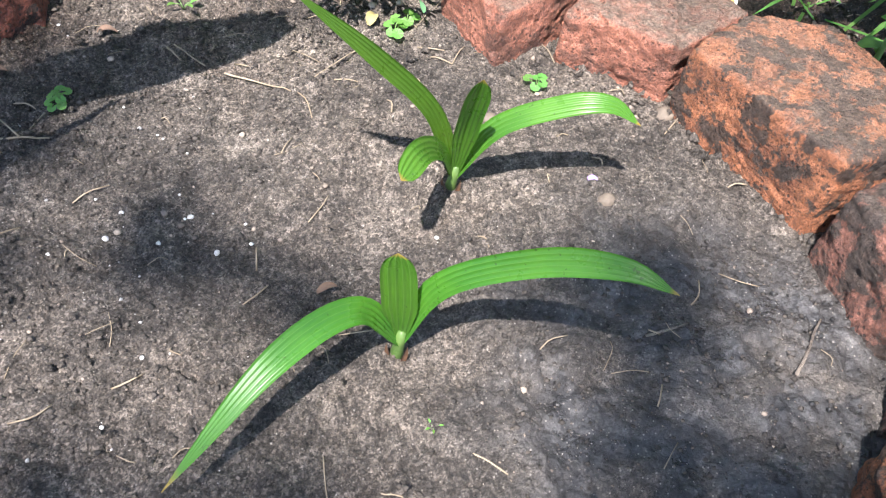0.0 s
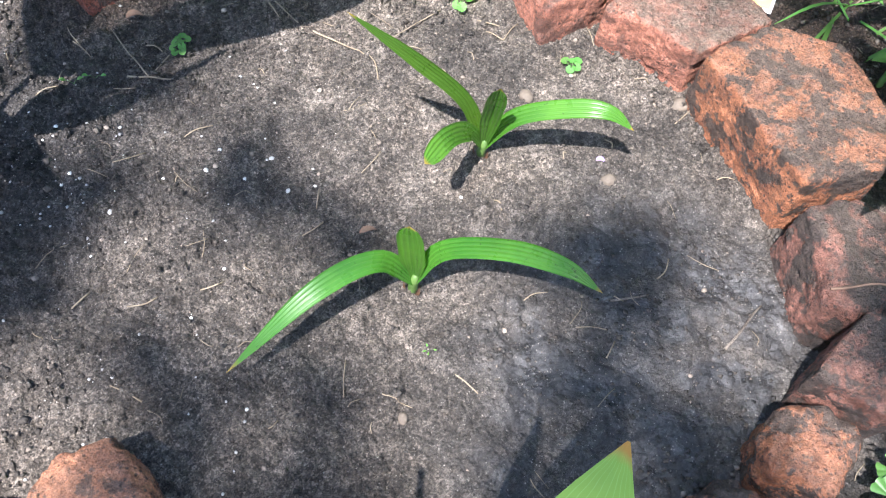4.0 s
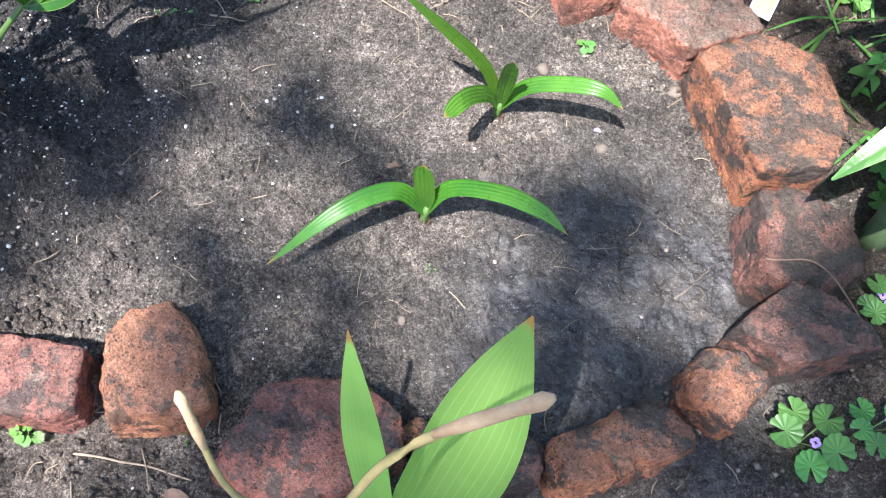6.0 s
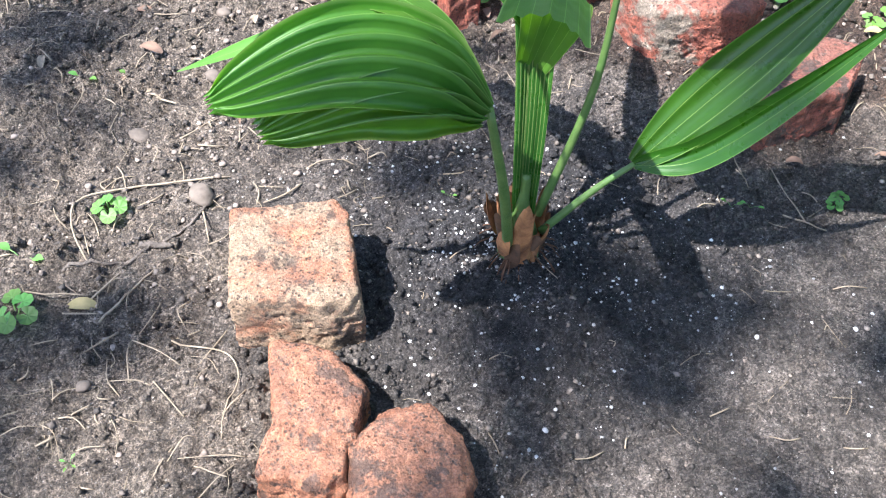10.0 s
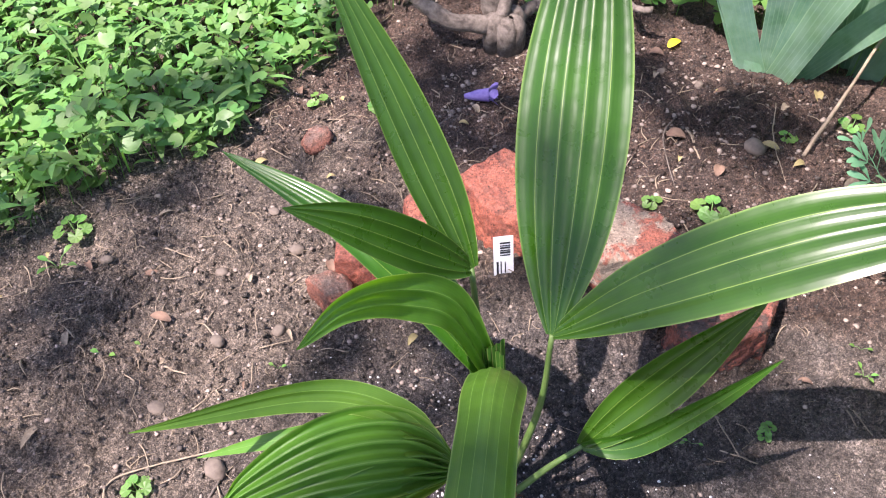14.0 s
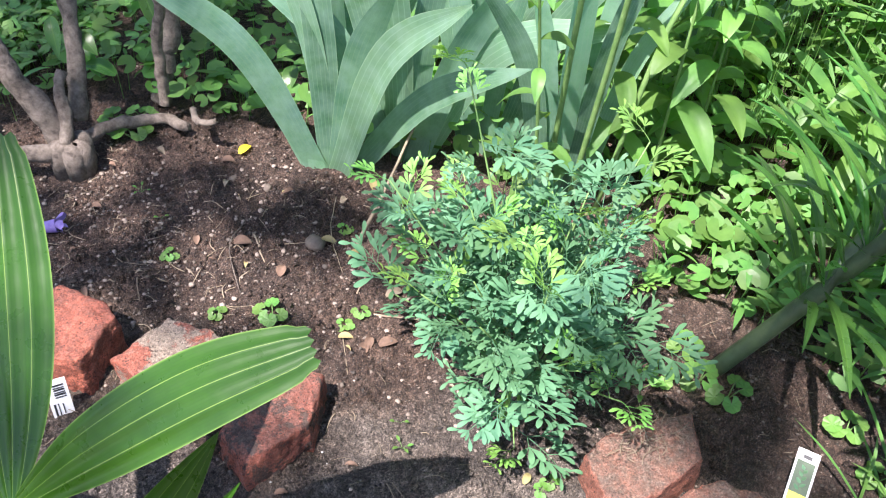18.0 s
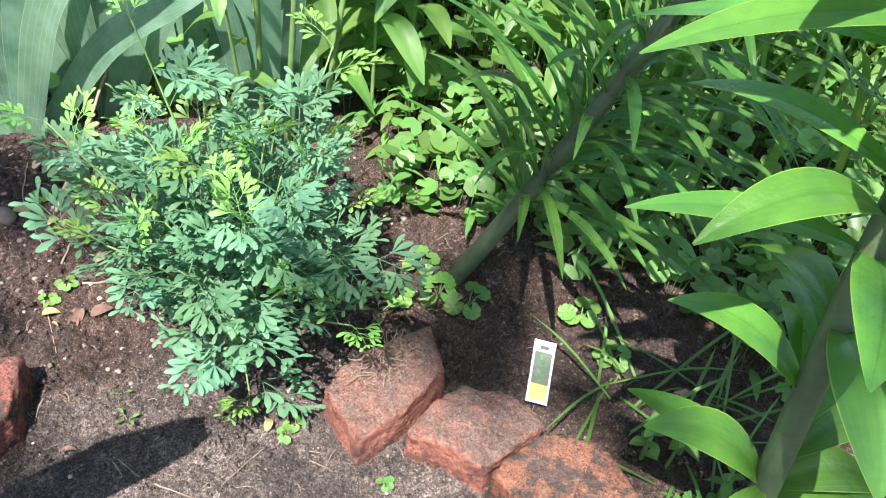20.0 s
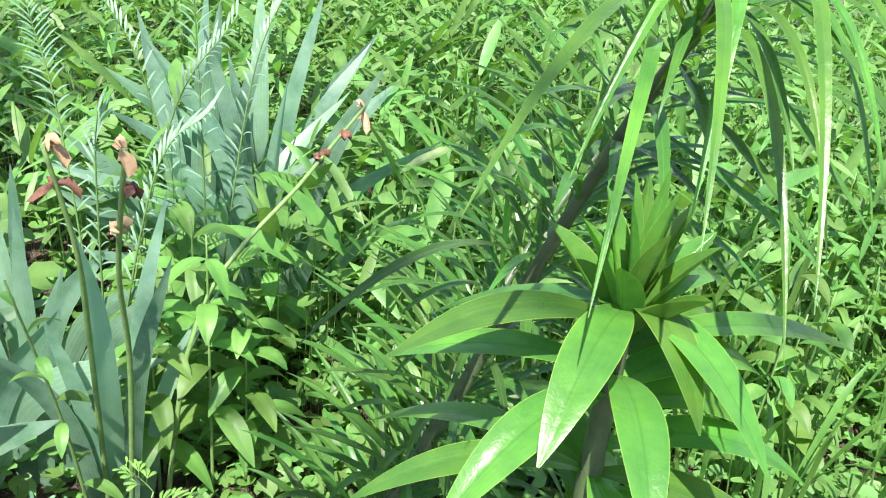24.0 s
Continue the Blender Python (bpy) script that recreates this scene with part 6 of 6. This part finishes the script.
far_straws = (
    (((-0.482, 1.052), (-0.433, 1.004)), 0.0024), (((-0.282, 1.014), (-0.285, 1.061)), 0.002), (((-0.236, 0.978), (-0.161, 1.007)), 0.0022),
    (((-0.411, 1.187), (-0.373, 1.101), (-0.32, 1.04)), 0.0012), (((-0.875, 0.409), (-0.829, 0.424)), 0.0018), (((-0.718, 0.293), (-0.689, 0.307)), 0.002),
    (((-1.069, 0.496), (-1.011, 0.575), (-1.007, 0.72)), 0.0014), (((-0.389, 0.883), (-0.354, 0.859)), 0.0013), (((-0.178, 0.615), (-0.141, 0.626)), 0.0014),
    (((-0.049, 0.732), (0.007, 0.718)), 0.0013), (((0.139, 0.415), (0.163, 0.413)), 0.0007), (((-0.101, 0.746), (-0.084, 0.731)), 0.0012), (((-0.053, 0.273), (-0.02, 0.30), (0.046, 0.275), (0.07, 0.24)), 0.0014),
    (((-0.096, 0.75), (-0.066, 0.736)), 0.0012), (((-0.26, 0.93), (-0.22, 0.87)), 0.0012), (((-0.16, 0.62), (-0.22, 0.66)), 0.001), (((0.055, 0.80), (0.02, 0.74)), 0.0008))
for points, thick in near_straws + far_straws:
    twig(points, thick)
for points, thick in ((((-0.578, 0.118), (-0.549, 0.164), (-0.545, 0.218), (-0.556, 0.255)), 0.0025), (((-0.227, 0.114), (-0.193, 0.11), (-0.152, 0.103)), 0.0018),
                      (((-0.145, -0.017), (-0.149, 0.027), (-0.167, 0.073)), 0.002), (((0.037, 0.119), (0.074, 0.166), (0.075, 0.2)), 0.0032), (((-0.222, -0.06), (-0.175, -0.054)), 0.002),
                      (((-0.152, -0.045), (-0.13, -0.001)), 0.006), (((-0.773, 0.799), (-0.768, 0.859)), 0.0022), (((0.377, 0.538), (0.399, 0.588)), 0.0018), (((0.283, 0.55), (0.311, 0.566)), 0.0016),
                      (((-0.553, 0.18), (-0.531, 0.199)), 0.0045), (((-0.51, 1.071), (-0.492, 1.003), (-0.427, 0.932)), 0.0016)):
    twig(points, thick, BARK, "dark brown bark-covered twig lying on the soil")
twig(((0.431, 0.585, 0.062), (0.474, 0.6, 0.066), (0.515, 0.571, 0.066), (0.529, 0.556, 0.06)), 0.0016, DEAD_LEAF, "dry brown vine lying across the bricks")
twig(((-0.323, 1.092, 0.012), (-0.324, 1.2, 0.055), (-0.324, 1.345, 0.13)), 0.0042, STRAW, "pale cane leaning into the irises", name="cane")
roots = Shape()
r = random.Random(91)
for k in range(34):
    p = Vector((0.165 + r.uniform(-0.03, 0.03), 0.895 + r.uniform(-0.03, 0.03), 0.0625))
    a = r.uniform(0, 6.28)
    q = p + Vector((math.cos(a), math.sin(a), 0)) * r.uniform(0.012, 0.035)
    roots.tube(curve_points([p, p.lerp(q, 0.5) + Vector((r.uniform(-0.006, 0.006), r.uniform(-0.006, 0.006), 0.003)), q], 6), [0.0005] * 6, 4)
lone("dry_roots", roots, STRAW, "tangle of fine dry roots lying on a brick", "roots", kind="stuff")
litter = Shape()
for k in range(620):
    x, y = r.uniform(-1.1, 0.5), r.uniform(-0.06, 1.3)
    a, long = r.uniform(0, 6.28), r.uniform(0.006, 0.03)
    p, q = Vector((x, y, on_soil(x, y) + 0.001)), Vector((x + math.cos(a) * long, y + math.sin(a) * long, 0))
    q.z = on_soil(q.x, q.y) + 0.001
    m = p.lerp(q, 0.5) + Vector((r.uniform(-0.003, 0.003), r.uniform(-0.003, 0.003), r.uniform(0.0005, 0.003)))
    thick = r.uniform(0.00025, 0.0007)
    litter.tube(curve_points([p, m, q], 6), [thick] * 6, 4)
for k in range(520):
    x, y = r.uniform(-1.1, -0.42), r.uniform(0.02, 1.15)
    a, long = r.uniform(0, 6.28), r.uniform(0.008, 0.045)
    p, q = Vector((x, y, on_soil(x, y) + 0.001)), Vector((x + math.cos(a) * long, y + math.sin(a) * long, 0))
    q.z = on_soil(q.x, q.y) + 0.001
    m = p.lerp(q, 0.5) + Vector((r.uniform(-0.006, 0.006), r.uniform(-0.006, 0.006), r.uniform(0.001, 0.004)))
    thick = r.uniform(0.0004, 0.0012)
    litter.tube(curve_points([p, m, q], 7), [thick * (1 - 0.08 * i) for i in range(7)], 5)
for k in range(150):
    x, y = r.uniform(-0.5, 0.12), r.uniform(-0.06, 0.16)
    a, long = r.uniform(0, 6.28), r.uniform(0.008, 0.055)
    p, q = Vector((x, y, on_soil(x, y) + 0.001)), Vector((x + math.cos(a) * long, y + math.sin(a) * long, 0))
    q.z = on_soil(q.x, q.y) + 0.001
    m = p.lerp(q, 0.5) + Vector((r.uniform(-0.007, 0.007), r.uniform(-0.007, 0.007), r.uniform(0.001, 0.005)))
    thick = r.uniform(0.0003, 0.0009)
    litter.tube(curve_points([p, m, q], 7), [thick * (1 - 0.08 * i) for i in range(7)], 5)
lone("fine_litter", litter, STRAW, "fine dry straws and rootlets strewn over the soil", "litter", kind="stuff")

# ---- dead leaves, stones, small weeds ----


def fallen_leaf(x, y, long, wide, turn, material=DEAD_LEAF, label="dry brown fallen leaf on the soil", curl=0.3):
    shape = Shape()
    z = on_ground(x, y) + 0.003
    way = Vector((math.cos(turn), math.sin(turn), 0))
    p = Vector((x, y, z)) - way * long / 2
    shape.blade(sag(p, p + way * long, 0.004, 10), wide, (0.1, -0.1, 1), lance, across=4, fold=curl)
    return lone("fallen_leaf", shape, material, label, "leaf", "fallen leaves")


for x, y, long, wide, turn in ((0.078, 0.544, 0.018, 0.007, 0.6), (-0.482, 1.023, 0.035, 0.025, 0.4), (-0.195, 0.942, 0.034, 0.02, 0.7), 
                               (-0.206, 0.681, 0.02, 0.01, 0.5), (-0.55, 1.0, 0.025, 0.014, 2.2), (-0.15, 0.75, 0.02, 0.008, 0.3), (-0.62, 0.8, 0.022, 0.012, 1.0),
                               (-0.40, 1.0, 0.03, 0.02, 1.9), (-0.62, 1.19, 0.03, 0.02, 0.3), (0.07, 0.18, 0.03, 0.018, 0.2), (0.2, 0.94, 0.02, 0.012, 0.7), (-0.74, 1.0, 0.022, 0.015, 0.2)):
    fallen_leaf(x, y, long * 0.8, wide * 0.75, turn, DEAD_LEAF, "dry brown fallen leaf on the soil", 0.45)
scatter = random.Random(131)
for k in range(70):
    x, y = scatter.uniform(-0.85, 0.12), scatter.uniform(0.82, 1.25)
    if scatter.random() < 0.3:
        x, y = scatter.uniform(-1.0, -0.5), scatter.uniform(0.1, 0.8)
    if math.hypot(x + 0.01, y - 0.945) < 0.07:
        continue
    long = scatter.uniform(0.008, 0.03)
    fallen_leaf(x, y, long, long * scatter.uniform(0.25, 0.6), scatter.uniform(0, 6.28), (DEAD_LEAF, STRAW, DRY_STALK)[k % 3], ("dry brown fallen leaf on the soil", "pale chip of dry wood on the soil", "curled dry straw-coloured leaf bit")[k % 3], 0.5)
fallen_leaf(-0.61, 1.226, 0.03, 0.016, 1.4, YELLOW_LEAF, "bright yellow fallen leaf under the irises")
fallen_leaf(-0.105, 1.10, 0.025, 0.012, 0.2, YELLOW_LEAF, "yellow fallen leaf beside the rue")


def stone(x, y, size, seed, material=PEBBLE, label="smooth pale pebble lying on the soil"):
    shape = Shape()
    r = random.Random(seed)
    n, m = 10, 14
    rows = []
    for i in range(n + 1):
        a = math.pi * i / n
        row = []
        for j in range(m):
            b = 2 * math.pi * j / m
            d = Vector((math.sin(a) * math.cos(b), math.sin(a) * math.sin(b), math.cos(a)))
            row.append(Vector((d.x * size * 0.55, d.y * size * 0.42, d.z * size * 0.33)) * (1 + 0.22 * noise.noise(d * 1.6 + Vector((seed, 0, 0)))))
        rows.append(row)
    shape.grid(rows, [[(0, 0)] * m] * (n + 1), True)
    ob = lone("pebble", shape, material, label, "stone", "pebbles")
    ob.matrix_world = pose(x, y, on_soil(x, y) + size * 0.1, 0, 0, r.uniform(0, 180))
    return ob


for k, (x, y, size) in enumerate(((-0.385, 1.072, 0.032), (-0.686, 0.258, 0.022), (-0.567, 0.253, 0.026), (0.255, 0.665, 0.013), (0.299, 0.772, 0.018), (0.159, 0.404, 0.009), (0.162, 0.728, 0.015),
                                  (-0.912, 0.346, 0.015), (-0.784, 0.432, 0.016), (-0.59, 1.157, 0.016), (-0.525, 1.16, 0.016), (-0.462, 0.072, 0.011), (-0.66, 0.42, 0.018), (-0.74, 0.52, 0.02), (-0.82, 0.55, 0.016), (-0.7, 0.36, 0.018))):
    stone(x, y, size, k, STONE, "smooth brownish pebble lying on the soil")
stone(-0.877, 0.683, 0.05, 33, BRICK_PINK, "rounded brownish stone on the bare ground")
stone(-0.205, 0.172, 0.009, 34, PERLITE, "small white pebble lying on an orange brick").location.z = 0.044
for k, (x, y) in enumerate(((0.001, 0.557), (-0.025, 0.582), (-0.187, 0.299), (-0.122, 0.484), (-0.07, 0.55))):
    stone(x, y, 0.0045, 50 + k, PERLITE, "small white grit stone on the dark soil")


def sprout(x, y, size, seed, kind=0):
    """A small weed: a pair or a rosette of little leaves."""
    r = random.Random(seed)
    plant = thing("small_weed", ("tiny two-leaved green sprout", "small rosette of green scalloped leaves", "little weed with pointed pale green leaves")[kind], "weed", "small weeds in the soil")
    foot = Vector((x, y, on_ground(x, y)))
    count = (2, 5, 4)[kind]
    for k in range(count):
        a = r.uniform(0, 1) + k * 6.28 / count
        reach = size * r.uniform(0.4, 0.8)
        end = foot + Vector((math.cos(a) * reach, math.sin(a) * reach, size * r.uniform(0.35, 0.7)))
        stalk = Shape()
        stalk.tube([foot, foot.lerp(end, 0.6) + Vector((0, 0, size * 0.15)), end], [size * 0.03] * 3, 4)
        part("stalk", stalk, RUE_STEM, plant)
        leaf = Shape()
        if kind == 1:
            round_leaf(leaf, end, size * 0.42, (math.cos(a) * 0.3, math.sin(a) * 0.3 - 0.2, 1), a, 7, 0.15, True)
        else:
            e = end + Vector((math.cos(a) * size * 0.6, math.sin(a) * size * 0.6, size * 0.1))
            leaf.blade(sag(end, e, size * 0.08, 8), size * (0.42 if kind == 0 else 0.3), (0, 0, 1), lance, across=4, fold=0.15)
        part("leaf", leaf, WEED_LEAF, plant)
    return plant


near_sprouts = (
    (-0.613, 0.1, 0.022, 0), (-0.56, 0.067, 0.024, 1), (-0.335, 0.004, 0.026, 0), (-0.278, 0.028, 0.013, 1), (-0.303, 0.064, 0.012, 2), (-0.411, 0.032, 0.011, 2),
    (-0.18, 0.137, 0.014, 2), (-0.612, 0.184, 0.022, 1), (-0.064, 0.168, 0.02, 1), (-0.038, 0.107, 0.018, 1), (-0.137, 0.065, 0.018, 1), (-0.282, 0.029, 0.012, 1),
    (-0.077, 0.045, 0.024, 1), (0.048, 0.228, 0.013, 2), (-0.07, 0.072, 0.018, 1), (-0.787, 0.259, 0.018, 0), (-0.762, 0.299, 0.014, 0), (-0.96, 0.3, 0.03, 2))
bed_sprouts = (
    (-0.217, 0.591, 0.011, 0), (-0.205, 0.605, 0.01, 0), (-0.407, 0.415, 0.008, 0), (-0.152, 0.661, 0.01, 1), (0.07, 0.812, 0.014, 1), (0.078, 0.826, 0.014, 1),
    (-0.154, 0.669, 0.011, 1), (-0.105, 0.798, 0.016, 2), (-0.123, 0.83, 0.012, 0), (-0.861, 0.795, 0.022, 1), (-0.616, 0.673, 0.024, 1), (-0.619, 0.383, 0.012, 0),
    (0.193, 0.771, 0.012, 1), (-1.0, 0.35, 0.03, 1), (0.16, 0.46, 0.006, 2), (-0.95, 0.75, 0.02, 1))
far_sprouts = (
    (-0.437, 0.887, 0.018, 1), (-0.565, 0.952, 0.018, 1), (-0.254, 0.974, 0.016, 1), (-0.265, 0.944, 0.016, 1), (-0.362, 0.913, 0.03, 1), (-0.7, 1.06, 0.016, 2),
    (-0.63, 1.02, 0.014, 0), (-0.36, 1.12, 0.018, 1), (-0.3, 1.2, 0.022, 1), (0.14, 1.01, 0.03, 2), (0.16, 1.04, 0.03, 1), (0.21, 1.06, 0.035, 1),
    (0.25, 1.05, 0.035, 1), (0.18, 1.1, 0.03, 1), (0.4, 1.06, 0.035, 1), (0.44, 1.0, 0.03, 1), (-0.93, 0.86, 0.02, 1), (-0.8, 1.17, 0.04, 1),
    (-0.85, 1.18, 0.045, 1), (-0.82, 1.22, 0.04, 1))
for k, (x, y, size, kind) in enumerate(near_sprouts + bed_sprouts + far_sprouts):
    sprout(x, y, size * (0.62 if y < 0.3 and x > -0.45 else 0.85), 300 + k, kind)

# a ground ivy and other weeds outside the stones


def ivy_plant(x, y, leaves, size, seed, flowers=1):
    r = random.Random(seed)
    plant = thing("ground_ivy", "ground ivy with scalloped leaves and tiny violet flowers", "weed", "ground ivy plants")
    z = on_ground(x, y)
    for k in range(leaves):
        a = k * 6.28 / leaves + r.uniform(-0.3, 0.3)
        end = Vector((x + math.cos(a) * size * 1.45, y + math.sin(a) * size * 1.45, z + r.uniform(0.012, 0.03)))
        stalk = Shape()
        stalk.tube([(x, y, z), end], [0.0009, 0.0008], 4)
        part("stalk", stalk, RUE_STEM, plant)
        leaf = Shape()
        round_leaf(leaf, end, size * r.uniform(0.8, 1.05), (math.cos(a) * 0.15, math.sin(a) * 0.15 - 0.1, 1), a + 3.1, 11, 0.12, True)
        part("leaf", leaf, IVY_LEAF, plant)
    for k in range(flowers):
        bloom = Shape()
        p = Vector((x + r.uniform(-0.6, 0.6) * size, y + r.uniform(-0.6, 0.6) * size, z + 0.026))
        for j in range(4):
            a = j * 1.57
            round_leaf(bloom, p + Vector((math.cos(a) * 0.0025, math.sin(a) * 0.0025, 0)), 0.0028, (0, -0.3, 1), a, 4)
        part("flower", bloom, PURPLE, plant, "tiny violet flower")


ivy_plant(0.522, 0.462, 5, 0.0165, 1, 1)
ivy_plant(0.575, 0.50, 5, 0.012, 2)
ivy_plant(0.555, 0.62, 7, 0.012, 3, 2)
ivy_plant(0.545, 0.74, 7, 0.013, 4, 1)
ivy_plant(0.52, 0.79, 6, 0.012, 5, 0)
ivy_plant(0.25, 0.24, 7, 0.015, 6, 2)
ivy_plant(0.215, 0.215, 6, 0.014, 7, 1)
for wx, wy, wh, sd in ((0.475, 0.865, 0.07, 201), (0.52, 0.88, 0.06, 203), (0.56, 0.83, 0.06, 205)):
    tall_weed(wx, wy, wh, sd, 7, 0.03, 0.015)
grass("grass_by_stones", "thin grass blades beside the big stones", lambda g: (g.uniform(0.42, 0.62), g.uniform(0.8, 1.0)), 40, 41, (0.02, 0.09), 0.004)

# a fallen purple blossom
bloom = thing("purple_blossom", "fallen purple trumpet blossom on dark soil", "flower")
foot = Vector((-0.763, 0.923, on_ground(-0.763, 0.923) + 0.008))
trumpet = Shape()
trumpet.tube([foot + Vector((-0.022, -0.018, 0)), foot + Vector((-0.006, -0.005, 0.002)), foot + Vector((0.008, 0.006, 0.003))], [0.004, 0.009, 0.011], 10, False)
part("trumpet", trumpet, PURPLE, bloom)
for k in range(5):
    a = k * 1.26
    petal = Shape()
    p = foot + Vector((0.007, 0.006, 0.003)) + Vector((-0.6 * math.cos(a), 0.75 * math.cos(a), math.sin(a))) * 0.009
    q = p + Vector((0.012, 0.009, 0.002)) + Vector((-0.6 * math.cos(a), 0.75 * math.cos(a), 0.6 * math.sin(a))) * 0.012
    petal.blade(sag(p, q, 0.002, 6), 0.014, (-0.6 * math.cos(a), 0.75 * math.cos(a), math.sin(a)), spoon, across=4)
    part("petal", petal, PURPLE, bloom)
for x, y in ((0.243, 0.68), (0.6, 0.6)):
    crumb = Shape()
    round_leaf(crumb, (x, y, on_ground(x, y) + 0.004), 0.004, (0, -0.2, 1), 1.0, 4)
    lone("fallen_floret", crumb, PURPLE, "tiny violet floret fallen on the soil", "flower")

# ---- withered iris blooms ----


def dead_bloom(points, heads, label):
    plant = thing("iris_stalk", label, "flower stalk", "withered iris stalks")
    line = curve_points(points, 20)
    stalk = Shape()
    stalk.tube(line, [0.0045 - 0.0015 * i / 19 for i in range(20)], 8)
    part("stalk", stalk, RUE_STEM, plant)
    r = random.Random(len(heads))
    for t, long, material in heads:
        p = line[min(19, int(t * 19))]
        head = Shape()
        for k in range(3):
            e = p + Vector((r.uniform(-0.6, 0.6), r.uniform(-0.4, 0.4), r.uniform(-1, 0.3))) * long
            head.blade(curve_points([p, p.lerp(e, 0.5) + Vector((0, 0, 0.006)), e], 8), 0.016, (r.uniform(-1, 1), -0.6, 0.4), spoon, across=6, curl=1.0, twist=1.2)
        part("withered_flower", head, material, plant, "withered papery brown flower")


dead_bloom(((-0.06, 1.30, 0.0), (-0.02, 1.24, 0.4), (0.0, 1.17, 0.6), (0.038, 1.112, 0.79)), ((1.0, 0.03, DRY_PETAL), (0.9, 0.05, DRY_DARK), (0.8, 0.03, DRY_PETAL)), "iris stalk with withered brown blooms")
dead_bloom(((-0.1, 1.32, 0.0), (-0.08, 1.26, 0.4), (-0.06, 1.2, 0.6), (-0.07, 1.16, 0.765)), ((1.0, 0.035, DRY_PETAL), (0.92, 0.05, DRY_DARK)), "iris stalk with a drooping withered bloom")
dead_bloom(((-0.02, 1.35, 0.0), (0.04, 1.4, 0.4), (0.177, 1.583, 0.566), (0.255, 1.84, 0.61)), ((1.0, 0.05, DRY_PETAL), (0.88, 0.045, DRY_DARK), (0.74, 0.045, DRY_DARK)), "leaning iris stalk with withered blooms")
